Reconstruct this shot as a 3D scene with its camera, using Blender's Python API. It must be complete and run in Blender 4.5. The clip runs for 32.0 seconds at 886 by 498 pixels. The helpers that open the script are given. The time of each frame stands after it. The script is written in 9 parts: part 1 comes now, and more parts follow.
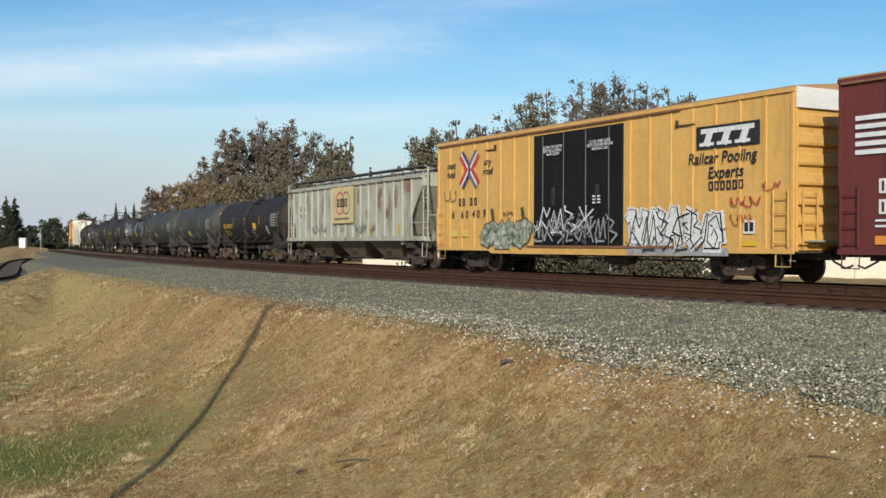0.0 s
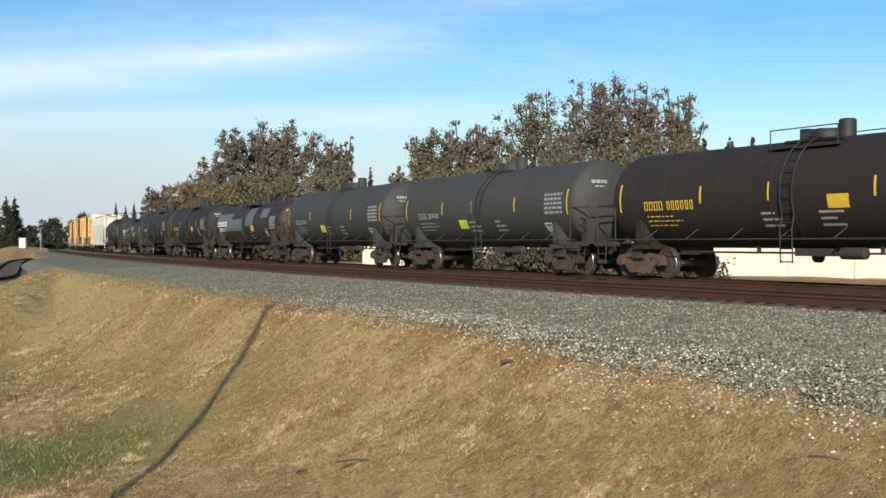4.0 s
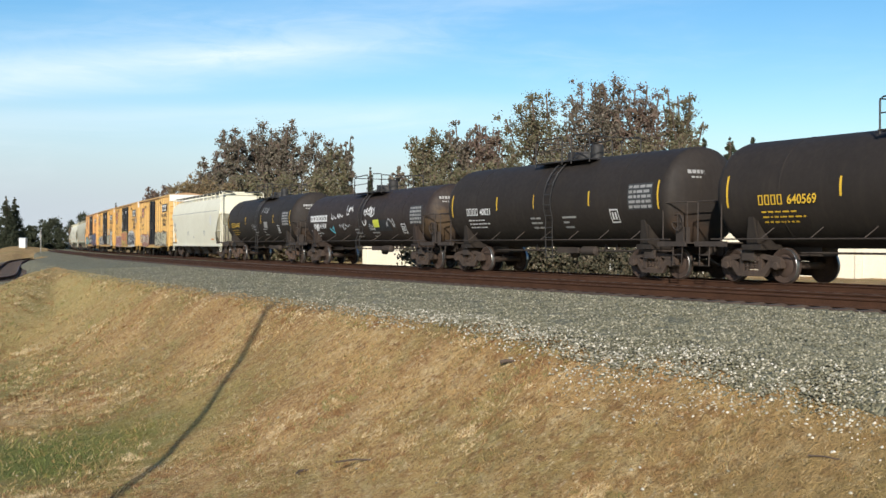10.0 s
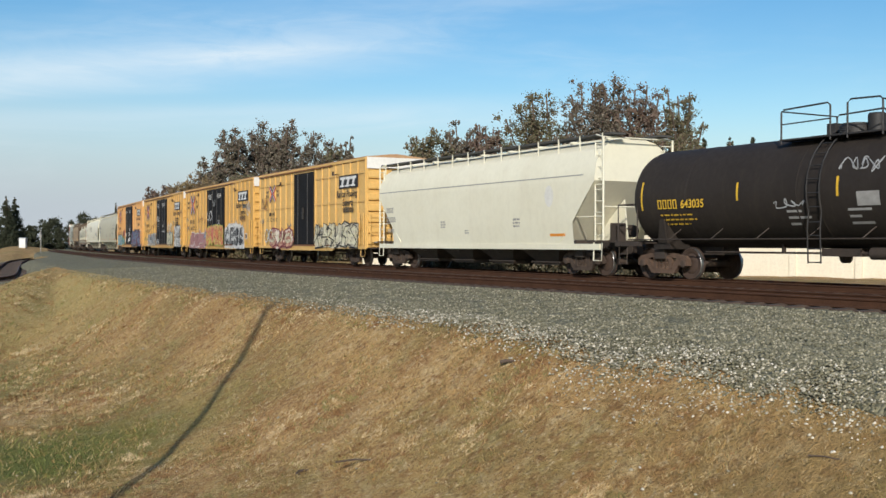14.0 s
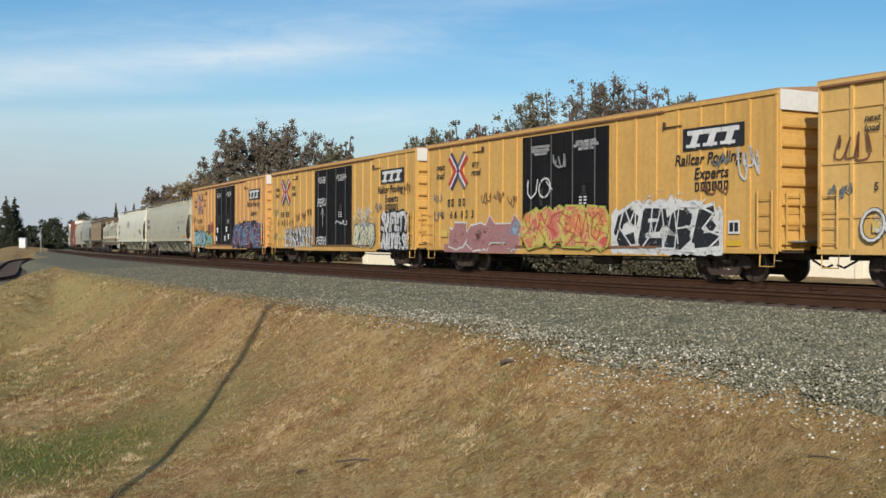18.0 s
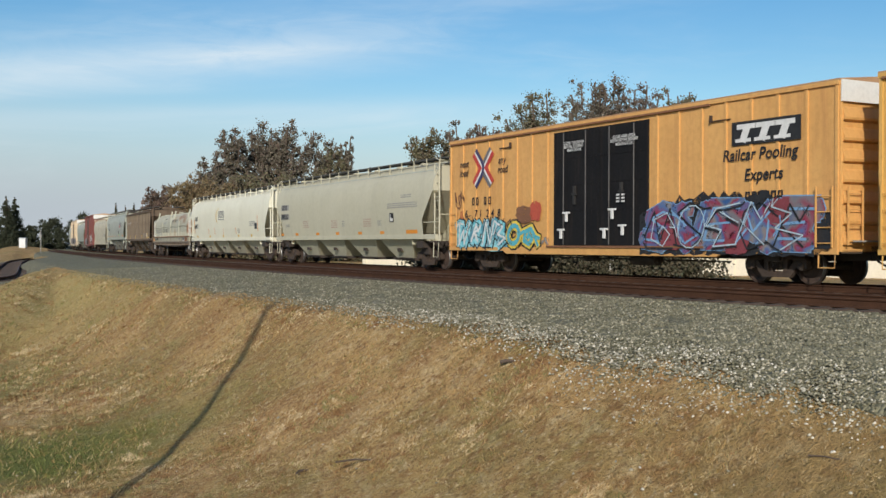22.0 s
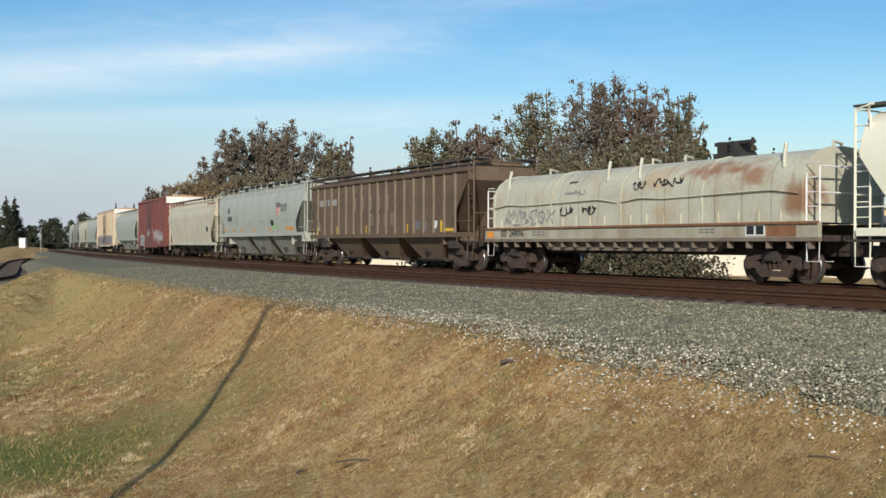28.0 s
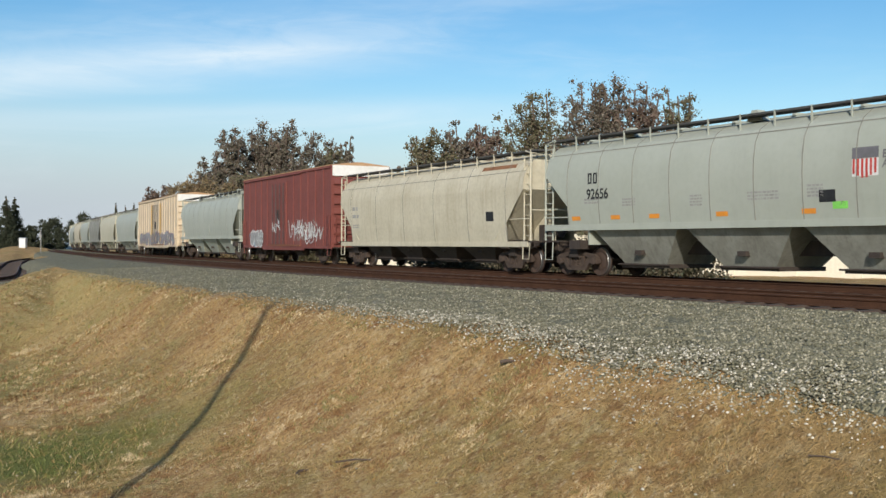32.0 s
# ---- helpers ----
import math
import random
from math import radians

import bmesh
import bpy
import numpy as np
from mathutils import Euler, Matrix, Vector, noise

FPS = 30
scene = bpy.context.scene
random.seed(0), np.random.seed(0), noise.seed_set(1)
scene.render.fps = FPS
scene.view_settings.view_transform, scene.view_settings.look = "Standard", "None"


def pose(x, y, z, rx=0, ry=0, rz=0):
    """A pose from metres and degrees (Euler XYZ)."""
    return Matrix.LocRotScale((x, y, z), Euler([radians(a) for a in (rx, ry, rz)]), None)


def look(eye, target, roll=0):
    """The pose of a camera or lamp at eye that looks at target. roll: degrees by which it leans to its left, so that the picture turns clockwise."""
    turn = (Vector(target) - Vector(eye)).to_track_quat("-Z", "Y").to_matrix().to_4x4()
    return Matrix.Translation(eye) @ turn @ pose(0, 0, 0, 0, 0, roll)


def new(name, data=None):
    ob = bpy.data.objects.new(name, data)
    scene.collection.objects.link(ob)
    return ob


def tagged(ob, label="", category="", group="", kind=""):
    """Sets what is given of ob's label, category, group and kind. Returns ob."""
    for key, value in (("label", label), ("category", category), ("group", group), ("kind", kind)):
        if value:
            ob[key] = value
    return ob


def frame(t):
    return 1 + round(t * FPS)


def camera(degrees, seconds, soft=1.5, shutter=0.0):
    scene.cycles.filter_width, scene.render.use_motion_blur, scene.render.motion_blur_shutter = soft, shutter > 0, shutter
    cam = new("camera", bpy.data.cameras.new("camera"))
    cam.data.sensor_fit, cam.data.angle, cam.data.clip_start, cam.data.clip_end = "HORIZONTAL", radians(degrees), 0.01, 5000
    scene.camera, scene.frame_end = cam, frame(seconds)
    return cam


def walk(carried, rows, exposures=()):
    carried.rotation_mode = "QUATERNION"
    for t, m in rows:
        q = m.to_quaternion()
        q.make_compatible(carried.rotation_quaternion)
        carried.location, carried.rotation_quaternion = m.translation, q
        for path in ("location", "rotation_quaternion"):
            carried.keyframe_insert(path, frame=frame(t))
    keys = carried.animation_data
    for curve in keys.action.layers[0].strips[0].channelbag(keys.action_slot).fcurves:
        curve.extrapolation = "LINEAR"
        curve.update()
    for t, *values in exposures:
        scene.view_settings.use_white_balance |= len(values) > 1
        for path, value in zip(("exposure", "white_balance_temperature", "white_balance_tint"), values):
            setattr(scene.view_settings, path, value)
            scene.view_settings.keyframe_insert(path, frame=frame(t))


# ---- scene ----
# ---------------------------------------------------------------- camera
cam = camera(43.77, 32.0, soft=1.5)
EYE = pose(0, 0, 0.970, 90 - 0.197, 0, 0) @ pose(0, 0, 0, 0, 0, 0.20)
walk(cam, [(0.0, EYE), (32.0, EYE)],
     exposures=[(0, 0.02), (2.5, 0.06), (4.5, 0.23), (10, 0.23), (13, 0.08), (16, -0.12), (24, -0.10), (28, 0.02), (32, 0.04)])

# ---------------------------------------------------------------- sky and sun
SUN_AZ, SUN_EL = 187.0, 25.0
world = bpy.data.worlds.new("world")
scene.world = world
world.use_nodes = True
wn, wl = world.node_tree.nodes, world.node_tree.links
wn.clear()


def wnode(kind, **kw):
    n = wn.new(kind)
    for k, v in kw.items():
        n.inputs[k].default_value = v
    return n


def wmath(op, a, b=0.0):
    n = wn.new("ShaderNodeMath")
    n.operation = op
    for i, v in enumerate((a, b)):
        if isinstance(v, (int, float)):
            n.inputs[i].default_value = v
        else:
            wl.new(v, n.inputs[i])
    return n.outputs[0]


sky = wn.new("ShaderNodeTexSky")
sky.sky_type = "NISHITA"
sky.sun_disc = False
sky.sun_elevation, sky.sun_rotation = radians(SUN_EL), radians(SUN_AZ)
sky.air_density, sky.dust_density, sky.ozone_density = 1.0, 0.6, 1.6
geo = wn.new("ShaderNodeTexCoord")
sep = wn.new("ShaderNodeSeparateXYZ")
wl.new(geo.outputs["Generated"], sep.inputs[0])
# thin high cloud: streaks on a plane far overhead
up = wmath("MAXIMUM", sep.outputs[2], 0.0)
fwd = wmath("MAXIMUM", sep.outputs[1], 0.15)
cu = wmath("DIVIDE", sep.outputs[0], fwd)
cv = wmath("DIVIDE", sep.outputs[2], fwd)
comb = wn.new("ShaderNodeCombineXYZ")
wl.new(cu, comb.inputs[0])
wl.new(cv, comb.inputs[1])
mapn = wn.new("ShaderNodeMapping")
mapn.inputs["Rotation"].default_value = (0, 0, radians(-7))
mapn.inputs["Scale"].default_value = (2.6, 15.0, 1.0)
mapn.inputs["Location"].default_value = (3.1, 1.7, 0.0)
wl.new(comb.outputs[0], mapn.inputs[0])
cn = wnode("ShaderNodeTexNoise", Scale=1.0, Detail=8.0, Roughness=0.58, Distortion=0.7)
wl.new(mapn.outputs[0], cn.inputs["Vector"])


def wrange(src, a, b, c=0.0, d=1.0, smooth=True):
    n = wn.new("ShaderNodeMapRange")
    n.interpolation_type = "SMOOTHSTEP" if smooth else "LINEAR"
    for k, v in zip(("From Min", "From Max", "To Min", "To Max"), (a, b, c, d)):
        n.inputs[k].default_value = v
    wl.new(src, n.inputs["Value"])
    return n.outputs[0]


mapf = wn.new("ShaderNodeMapping")
mapf.inputs["Rotation"].default_value = (0, 0, radians(-9))
mapf.inputs["Scale"].default_value = (9.0, 42.0, 1.0)
wl.new(comb.outputs[0], mapf.inputs[0])
fibre = wnode("ShaderNodeTexNoise", Scale=1.0, Detail=9.0, Roughness=0.66, Distortion=1.2)
wl.new(mapf.outputs[0], fibre.inputs["Vector"])
wisps = wmath("MULTIPLY", wmath("MULTIPLY", wrange(cn.outputs["Fac"], 0.42, 0.80), 0.26), wrange(fibre.outputs["Fac"], 0.2, 0.75))
# the broad white band that rises to the right, and fainter ones below it
bend = wmath("MULTIPLY", wmath("SUBTRACT", cn.outputs["Fac"], 0.5), 0.045)


def band(rise, mid, low, high, fade_a, fade_b):
    off = wmath("ADD", bend, wmath("SUBTRACT", cv, wmath("ADD", wmath("MULTIPLY", cu, rise), mid)))
    return wmath("MULTIPLY", wmath("MULTIPLY", wrange(off, low, 0.0), wrange(off, high, 0.0)), wrange(cu, fade_a, fade_b))


streak1 = band(0.085, 0.186, -0.040, 0.032, 0.06, -0.20)
streak2 = band(0.035, 0.119, -0.022, 0.020, 0.20, -0.10)
streak3 = band(0.10, 0.225, -0.03, 0.03, 0.42, 0.05)
soft = wmath("ADD", 0.45, wmath("MULTIPLY", wrange(cn.outputs["Fac"], 0.25, 0.65), wmath("MULTIPLY", wrange(fibre.outputs["Fac"], 0.15, 0.65), 0.55)))
cloud = wmath("ADD", wisps, wmath("MULTIPLY", soft, wmath("ADD", wmath("ADD", wmath("MULTIPLY", streak1, 0.80), wmath("MULTIPLY", streak2, 0.42)), wmath("MULTIPLY", streak3, 0.16))))
haze = wrange(wmath("ADD", cv, wmath("MULTIPLY", cu, 0.06)), 0.16, 0.0, 0.0, 0.9)
whiten = wmath("MINIMUM", cloud, 0.85)
hue = wn.new("ShaderNodeHueSaturation")
hue.inputs["Saturation"].default_value = 1.42
wl.new(sky.outputs[0], hue.inputs["Color"])
mixc = wn.new("ShaderNodeMixRGB")
mixh = wn.new("ShaderNodeMixRGB")
mixh.inputs[2].default_value = (4.1, 4.65, 5.45, 1)
wl.new(haze, mixh.inputs[0])
wl.new(hue.outputs[0], mixh.inputs[1])
mixc.inputs[2].default_value = (7.2, 7.9, 8.3, 1)
wl.new(whiten, mixc.inputs[0])
wl.new(mixh.outputs[0], mixc.inputs[1])
bg = wnode("ShaderNodeBackground", Strength=0.118)
wl.new(mixc.outputs[0], bg.inputs[0])
wout = wn.new("ShaderNodeOutputWorld")
wl.new(bg.outputs[0], wout.inputs[0])

sun_data = bpy.data.lights.new("sun", "SUN")
sun_data.energy, sun_data.angle, sun_data.color = 4.4, radians(0.5), (1.0, 0.955, 0.885)
sun = new("sun", sun_data)
_a, _e = radians(SUN_AZ), radians(SUN_EL)
TO_SUN = Vector((math.sin(_a) * math.cos(_e), math.cos(_a) * math.cos(_e), math.sin(_e)))
sun.matrix_world = look(TO_SUN * 60, (0, 0, 0))

# ---------------------------------------------------------------- materials
MATS = {}


def material(name, col, col2=None, rough=0.6, metal=0.0, scale=3.0, mix=0.5, streak=None, streak_amt=0.0,
             stretch=(5.0, 5.0, 0.35), bump=0.0, bump_scale=60.0, rnd=0.0, spec=0.5, grain=0.12):
    """Two tones mixed by large blotches, fine grain, streaks running down, fine relief."""
    if name in MATS:
        return MATS[name]
    m = bpy.data.materials.new(name)
    m.use_nodes = True
    nt = m.node_tree
    n, l = nt.nodes, nt.links
    b = n["Principled BSDF"]
    b.inputs["Metallic"].default_value = metal
    b.inputs["Specular IOR Level"].default_value = spec
    tc = n.new("ShaderNodeTexCoord")
    col2 = col2 or tuple(c * 0.75 for c in col)

    def noise_tex(s, detail, vec=None, r=0.6):
        t = n.new("ShaderNodeTexNoise")
        t.inputs["Scale"].default_value, t.inputs["Detail"].default_value = s, detail
        t.inputs["Roughness"].default_value = r
        l.new(vec or tc.outputs["Object"], t.inputs["Vector"])
        return t.outputs["Fac"]

    def rampf(src, lo, hi):
        r = n.new("ShaderNodeMapRange")
        r.inputs["From Min"].default_value, r.inputs["From Max"].default_value = lo, hi
        l.new(src, r.inputs["Value"])
        return r.outputs[0]

    def times(src, k):
        t = n.new("ShaderNodeMath")
        t.operation = "MULTIPLY"
        l.new(src, t.inputs[0])
        t.inputs[1].default_value = k
        return t.outputs[0]

    def blend(fac, c1, c2):
        t = n.new("ShaderNodeMixRGB")
        if isinstance(fac, float):
            t.inputs[0].default_value = fac
        else:
            l.new(fac, t.inputs[0])
        for i, c in ((1, c1), (2, c2)):
            if isinstance(c, tuple):
                t.inputs[i].default_value = (*c, 1)
            else:
                l.new(c, t.inputs[i])
        return t.outputs[0]

    base = blend(times(rampf(noise_tex(scale, 4), 0.35, 0.7), mix * 2 if mix < 0.5 else 1.0), col, col2)
    fine = noise_tex(scale * 14, 3)
    base = blend(times(rampf(fine, 0.42, 0.75), grain * 2), base, tuple(c * 0.55 for c in col2))
    if streak:
        mp = n.new("ShaderNodeMapping")
        mp.inputs["Scale"].default_value = stretch
        l.new(tc.outputs["Object"], mp.inputs[0])
        base = blend(times(rampf(noise_tex(1.0, 6, mp.outputs[0], 0.65), 0.5, 0.72), streak_amt), base, streak)
    if rnd:
        oi = n.new("ShaderNodeObjectInfo")
        hs = n.new("ShaderNodeHueSaturation")
        l.new(base, hs.inputs["Color"])
        r = n.new("ShaderNodeMapRange")
        r.inputs["To Min"].default_value, r.inputs["To Max"].default_value = 1 - rnd, 1 + rnd
        l.new(oi.outputs["Random"], r.inputs["Value"])
        l.new(r.outputs[0], hs.inputs["Value"])
        base = hs.outputs[0]
    l.new(base, b.inputs["Base Color"])
    rr = n.new("ShaderNodeMapRange")
    rr.inputs["To Min"].default_value, rr.inputs["To Max"].default_value = max(rough - 0.1, 0.05), min(rough + 0.15, 1)
    l.new(fine, rr.inputs["Value"])
    l.new(rr.outputs[0], b.inputs["Roughness"])
    if bump:
        bp = n.new("ShaderNodeBump")
        bp.inputs["Strength"].default_value = bump
        bp.inputs["Distance"].default_value = 0.02
        l.new(noise_tex(bump_scale, 3), bp.inputs["Height"])
        l.new(bp.outputs[0], b.inputs["Normal"])
    MATS[name] = m
    return m


YELLOW = material("yellow_paint", (0.66, 0.385, 0.105), (0.58, 0.33, 0.085), rough=0.5, scale=0.5, streak=(0.30, 0.15, 0.05), streak_amt=0.25)
YELLOW_PALE = material("yellow_paint_pale", (0.69, 0.43, 0.14), (0.61, 0.37, 0.11), rough=0.5, scale=0.5, streak=(0.34, 0.19, 0.08), streak_amt=0.25)
YELLOW_RED = material("orange_yellow_paint", (0.68, 0.37, 0.12), (0.60, 0.31, 0.095), rough=0.5, scale=0.5, streak=(0.35, 0.13, 0.05), streak_amt=0.3)
ROOF_RUST = material("weathered_roof", (0.36, 0.20, 0.10), (0.45, 0.28, 0.14), rough=0.7, scale=0.8)
DOOR_BLACK = material("black_door_paint", (0.007, 0.007, 0.008), (0.013, 0.012, 0.012), rough=0.7, spec=0.2, scale=0.7, streak=(0.05, 0.035, 0.025), streak_amt=0.3)
MAROON = material("maroon_paint", (0.14, 0.028, 0.022), (0.11, 0.025, 0.02), rough=0.55, scale=0.6, streak=(0.09, 0.03, 0.02), streak_amt=0.3)
RED_OLD = material("oxide_red_paint", (0.20, 0.052, 0.038), (0.165, 0.045, 0.033), rough=0.6, scale=0.6, streak=(0.08, 0.03, 0.02), streak_amt=0.35)
TAN_BOX = material("tan_boxcar_paint", (0.64, 0.52, 0.36), (0.56, 0.44, 0.30), rough=0.6, scale=0.6, streak=(0.3, 0.17, 0.08), streak_amt=0.4)
WHITE = material("white_paint", (0.74, 0.72, 0.66), (0.66, 0.64, 0.58), rough=0.5, scale=0.6, streak=(0.45, 0.40, 0.33), streak_amt=0.15)
CREAM = material("cream_hopper_paint", (0.755, 0.72, 0.565), (0.70, 0.66, 0.505), rough=0.55, scale=0.4, streak=(0.46, 0.37, 0.25), streak_amt=0.13, stretch=(1.6, 1.6, 0.3), grain=0.05)
CREAM_DIRTY = material("dirty_cream_paint", (0.57, 0.52, 0.39), (0.47, 0.42, 0.30), rough=0.6, scale=0.6, streak=(0.28, 0.21, 0.13), streak_amt=0.4)
GREY_HOP = material("grey_green_hopper_paint", (0.51, 0.475, 0.35), (0.46, 0.43, 0.31), rough=0.55, scale=0.4, streak=(0.26, 0.23, 0.17), streak_amt=0.16, stretch=(1.6, 1.6, 0.3), grain=0.05)
GREY_UP = material("light_grey_hopper_paint", (0.385, 0.40, 0.335), (0.345, 0.36, 0.295), rough=0.5, scale=0.4, streak=(0.18, 0.17, 0.14), streak_amt=0.14, stretch=(1.6, 1.6, 0.3), grain=0.05)
GREY_UP_DIRTY = material("dusty_grey_bay_paint", (0.30, 0.30, 0.25), (0.19, 0.18, 0.145), rough=0.7, scale=0.9, streak=(0.10, 0.085, 0.065), streak_amt=0.5)
BROWN_HOP = material("brown_weathered_paint", (0.10, 0.066, 0.040), (0.15, 0.105, 0.066), rough=0.75, scale=0.5, streak=(0.085, 0.048, 0.026), streak_amt=0.85)
RUSTY_GREY = material("rust_streaked_grey_paint", (0.44, 0.44, 0.345), (0.34, 0.325, 0.25), rough=0.7, scale=0.9, streak=(0.19, 0.095, 0.05), streak_amt=0.95, stretch=(2.2, 2.2, 0.5))
TANK_BLACK = material("black_tank_paint", (0.025, 0.020, 0.0165), (0.034, 0.027, 0.022), rough=0.62, spec=0.2, scale=0.5, streak=(0.06, 0.047, 0.033), streak_amt=0.3)
TANK_GREY = material("charcoal_tank_paint", (0.058, 0.056, 0.049), (0.048, 0.046, 0.040), rough=0.62, spec=0.22, scale=0.5, streak=(0.08, 0.072, 0.058), streak_amt=0.35)
TANK_BROWN = material("brown_black_tank_paint", (0.028, 0.019, 0.015), (0.037, 0.025, 0.019), rough=0.62, spec=0.32, scale=0.5, streak=(0.09, 0.065, 0.045), streak_amt=0.35)
TANK_PATCH = material("grey_tank_patch", (0.125, 0.135, 0.128), (0.105, 0.112, 0.105), rough=0.55, scale=0.8, streak=(0.07, 0.06, 0.05), streak_amt=0.3)
COIL_COVER = material("grey_white_hood_paint", (0.50, 0.49, 0.375), (0.42, 0.40, 0.30), rough=0.6, scale=0.8, streak=(0.34, 0.24, 0.13), streak_amt=0.55, stretch=(2.5, 2.5, 0.5))


def rust_bloom(m, places):
    """Soft-edged rust stains round the given places of a paint."""
    n, l = m.node_tree.nodes, m.node_tree.links
    b = n["Principled BSDF"]
    tc = n.new("ShaderNodeTexCoord")
    nz = n.new("ShaderNodeTexNoise")
    nz.inputs["Scale"].default_value, nz.inputs["Detail"].default_value = 2.2, 6
    l.new(tc.outputs["Object"], nz.inputs["Vector"])
    for (x, y, z), (sx, sy, sz), amt, col in places:
        mp = n.new("ShaderNodeMapping")
        mp.vector_type = "TEXTURE"
        mp.inputs["Location"].default_value = (x, y, z)
        mp.inputs["Scale"].default_value = (sx, sy, sz)
        l.new(tc.outputs["Object"], mp.inputs[0])
        ln = n.new("ShaderNodeVectorMath")
        ln.operation = "LENGTH"
        l.new(mp.outputs[0], ln.inputs[0])
        ad = n.new("ShaderNodeMath")
        ad.operation = "MULTIPLY_ADD"
        l.new(nz.outputs["Fac"], ad.inputs[0])
        ad.inputs[1].default_value = 2.2
        l.new(ln.outputs["Value"], ad.inputs[2])
        r = n.new("ShaderNodeMapRange")
        r.interpolation_type = "SMOOTHSTEP"
        for k, v in zip(("From Min", "From Max", "To Min", "To Max"), (2.1, 1.25, 0.0, amt)):
            r.inputs[k].default_value = v
        l.new(ad.outputs[0], r.inputs["Value"])
        mx = n.new("ShaderNodeMixRGB")
        l.new(r.outputs[0], mx.inputs[0])
        l.new(b.inputs["Base Color"].links[0].from_socket, mx.inputs[1])
        mx.inputs[2].default_value = (*col, 1)
        l.new(mx.outputs[0], b.inputs["Base Color"])


rust_bloom(RUSTY_GREY, [((x, -1.5, z), (sx, 0.6, sz), amt, col) for x, z, sx, sz, amt, col in (
    (-7.6, 3.6, 0.5, 0.5, 0.9, (0.22, 0.12, 0.065)), (-5.2, 3.3, 0.25, 0.6, 0.8, (0.20, 0.10, 0.05)), (-2.8, 3.3, 0.35, 0.6, 0.7, (0.20, 0.10, 0.05)), (-3.7, 2.6, 0.25, 0.4, 0.7, (0.22, 0.11, 0.055)),
    (1.5, 3.2, 0.45, 0.55, 0.9, (0.19, 0.085, 0.045)), (2.6, 2.4, 0.35, 0.4, 0.85, (0.17, 0.075, 0.04)), (4.0, 3.1, 0.4, 0.7, 0.9, (0.20, 0.09, 0.045)), (4.6, 2.3, 0.5, 0.3, 0.9, (0.16, 0.07, 0.04)),
    (5.6, 2.9, 0.35, 0.8, 0.85, (0.20, 0.09, 0.045)), (3.2, 1.7, 0.5, 0.3, 0.85, (0.17, 0.08, 0.045)), (-0.4, 1.7, 0.5, 0.22, 0.6, (0.22, 0.12, 0.06)), (6.8, 3.4, 0.6, 0.5, 0.8, (0.21, 0.10, 0.05)))])
rust_bloom(TANK_BROWN, [((7.2, -0.5, 1.9), (0.75, 1.4, 1.0), 0.75, (0.10, 0.062, 0.028)), ((6.7, -1.1, 1.6), (0.5, 0.8, 0.5), 0.6, (0.12, 0.07, 0.03))])
rust_bloom(TANK_BLACK, [((6.9, -1.0, 1.4), (0.9, 1.2, 0.7), 0.5, (0.07, 0.042, 0.026))])
rust_bloom(COIL_COVER, [((4.0, -1.25, 3.05), (1.5, 0.8, 0.34), 0.9, (0.24, 0.10, 0.045)), ((5.5, -1.3, 2.85), (0.9, 0.8, 0.5), 0.85, (0.27, 0.13, 0.06)),
                        ((1.6, -1.3, 2.9), (1.2, 0.8, 0.6), 0.55, (0.42, 0.27, 0.13)), ((7.1, -1.3, 2.2), (0.8, 1.0, 0.7), 0.9, (0.25, 0.12, 0.055)), ((2.0, -1.45, 1.9), (0.9, 0.5, 0.4), 0.5, (0.40, 0.25, 0.12))])
RUST_SPOT = material("rust_patch", (0.26, 0.12, 0.055), (0.17, 0.075, 0.035), rough=0.8, scale=2.5)
UNDER = material("underframe_grime", (0.034, 0.025, 0.019), (0.05, 0.036, 0.027), rough=0.75, scale=2.0, streak=(0.09, 0.06, 0.04), streak_amt=0.3)
TRUCK_DIRT = material("dusty_truck_casting", (0.072, 0.047, 0.032), (0.042, 0.028, 0.020), rough=0.85, scale=4.0, bump=0.3, bump_scale=25)
TRUCK_RUST = material("rusty_truck_casting", (0.12, 0.072, 0.046), (0.072, 0.043, 0.028), rough=0.85, scale=4.0, bump=0.3, bump_scale=25)
WHEEL = material("wheel_steel", (0.070, 0.042, 0.028), (0.045, 0.028, 0.020), rough=0.8, metal=0.1, scale=5.0)
WHEEL_TREAD = material("polished_wheel_tread", (0.42, 0.41, 0.40), (0.34, 0.33, 0.32), rough=0.3, metal=0.9, scale=6.0)
STEEL_DARK = material("dark_steel", (0.02, 0.019, 0.018), (0.035, 0.03, 0.026), rough=0.6, scale=3.0)
GALV = material("galvanised_walkway", (0.30, 0.29, 0.26), (0.22, 0.21, 0.19), rough=0.6, scale=4.0)
MARK_WHITE = material("white_marking", (0.72, 0.71, 0.68), (0.6, 0.59, 0.56), rough=0.6, scale=5.0)
MARK_GREY = material("faded_grey_marking", (0.34, 0.33, 0.31), (0.25, 0.24, 0.22), rough=0.6, scale=5.0)
MARK_BLACK = material("black_marking", (0.012, 0.012, 0.013), (0.025, 0.025, 0.025), rough=0.6, scale=5.0)
MARK_YELLOW = material("yellow_marking", (0.72, 0.44, 0.03), (0.62, 0.38, 0.03), rough=0.55, scale=5.0)
LABEL_TAN = material("faded_yellow_label", (0.70, 0.50, 0.12), (0.60, 0.40, 0.10), rough=0.6, scale=4.0)
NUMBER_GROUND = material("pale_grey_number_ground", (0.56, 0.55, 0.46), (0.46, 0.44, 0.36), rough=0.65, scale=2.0)
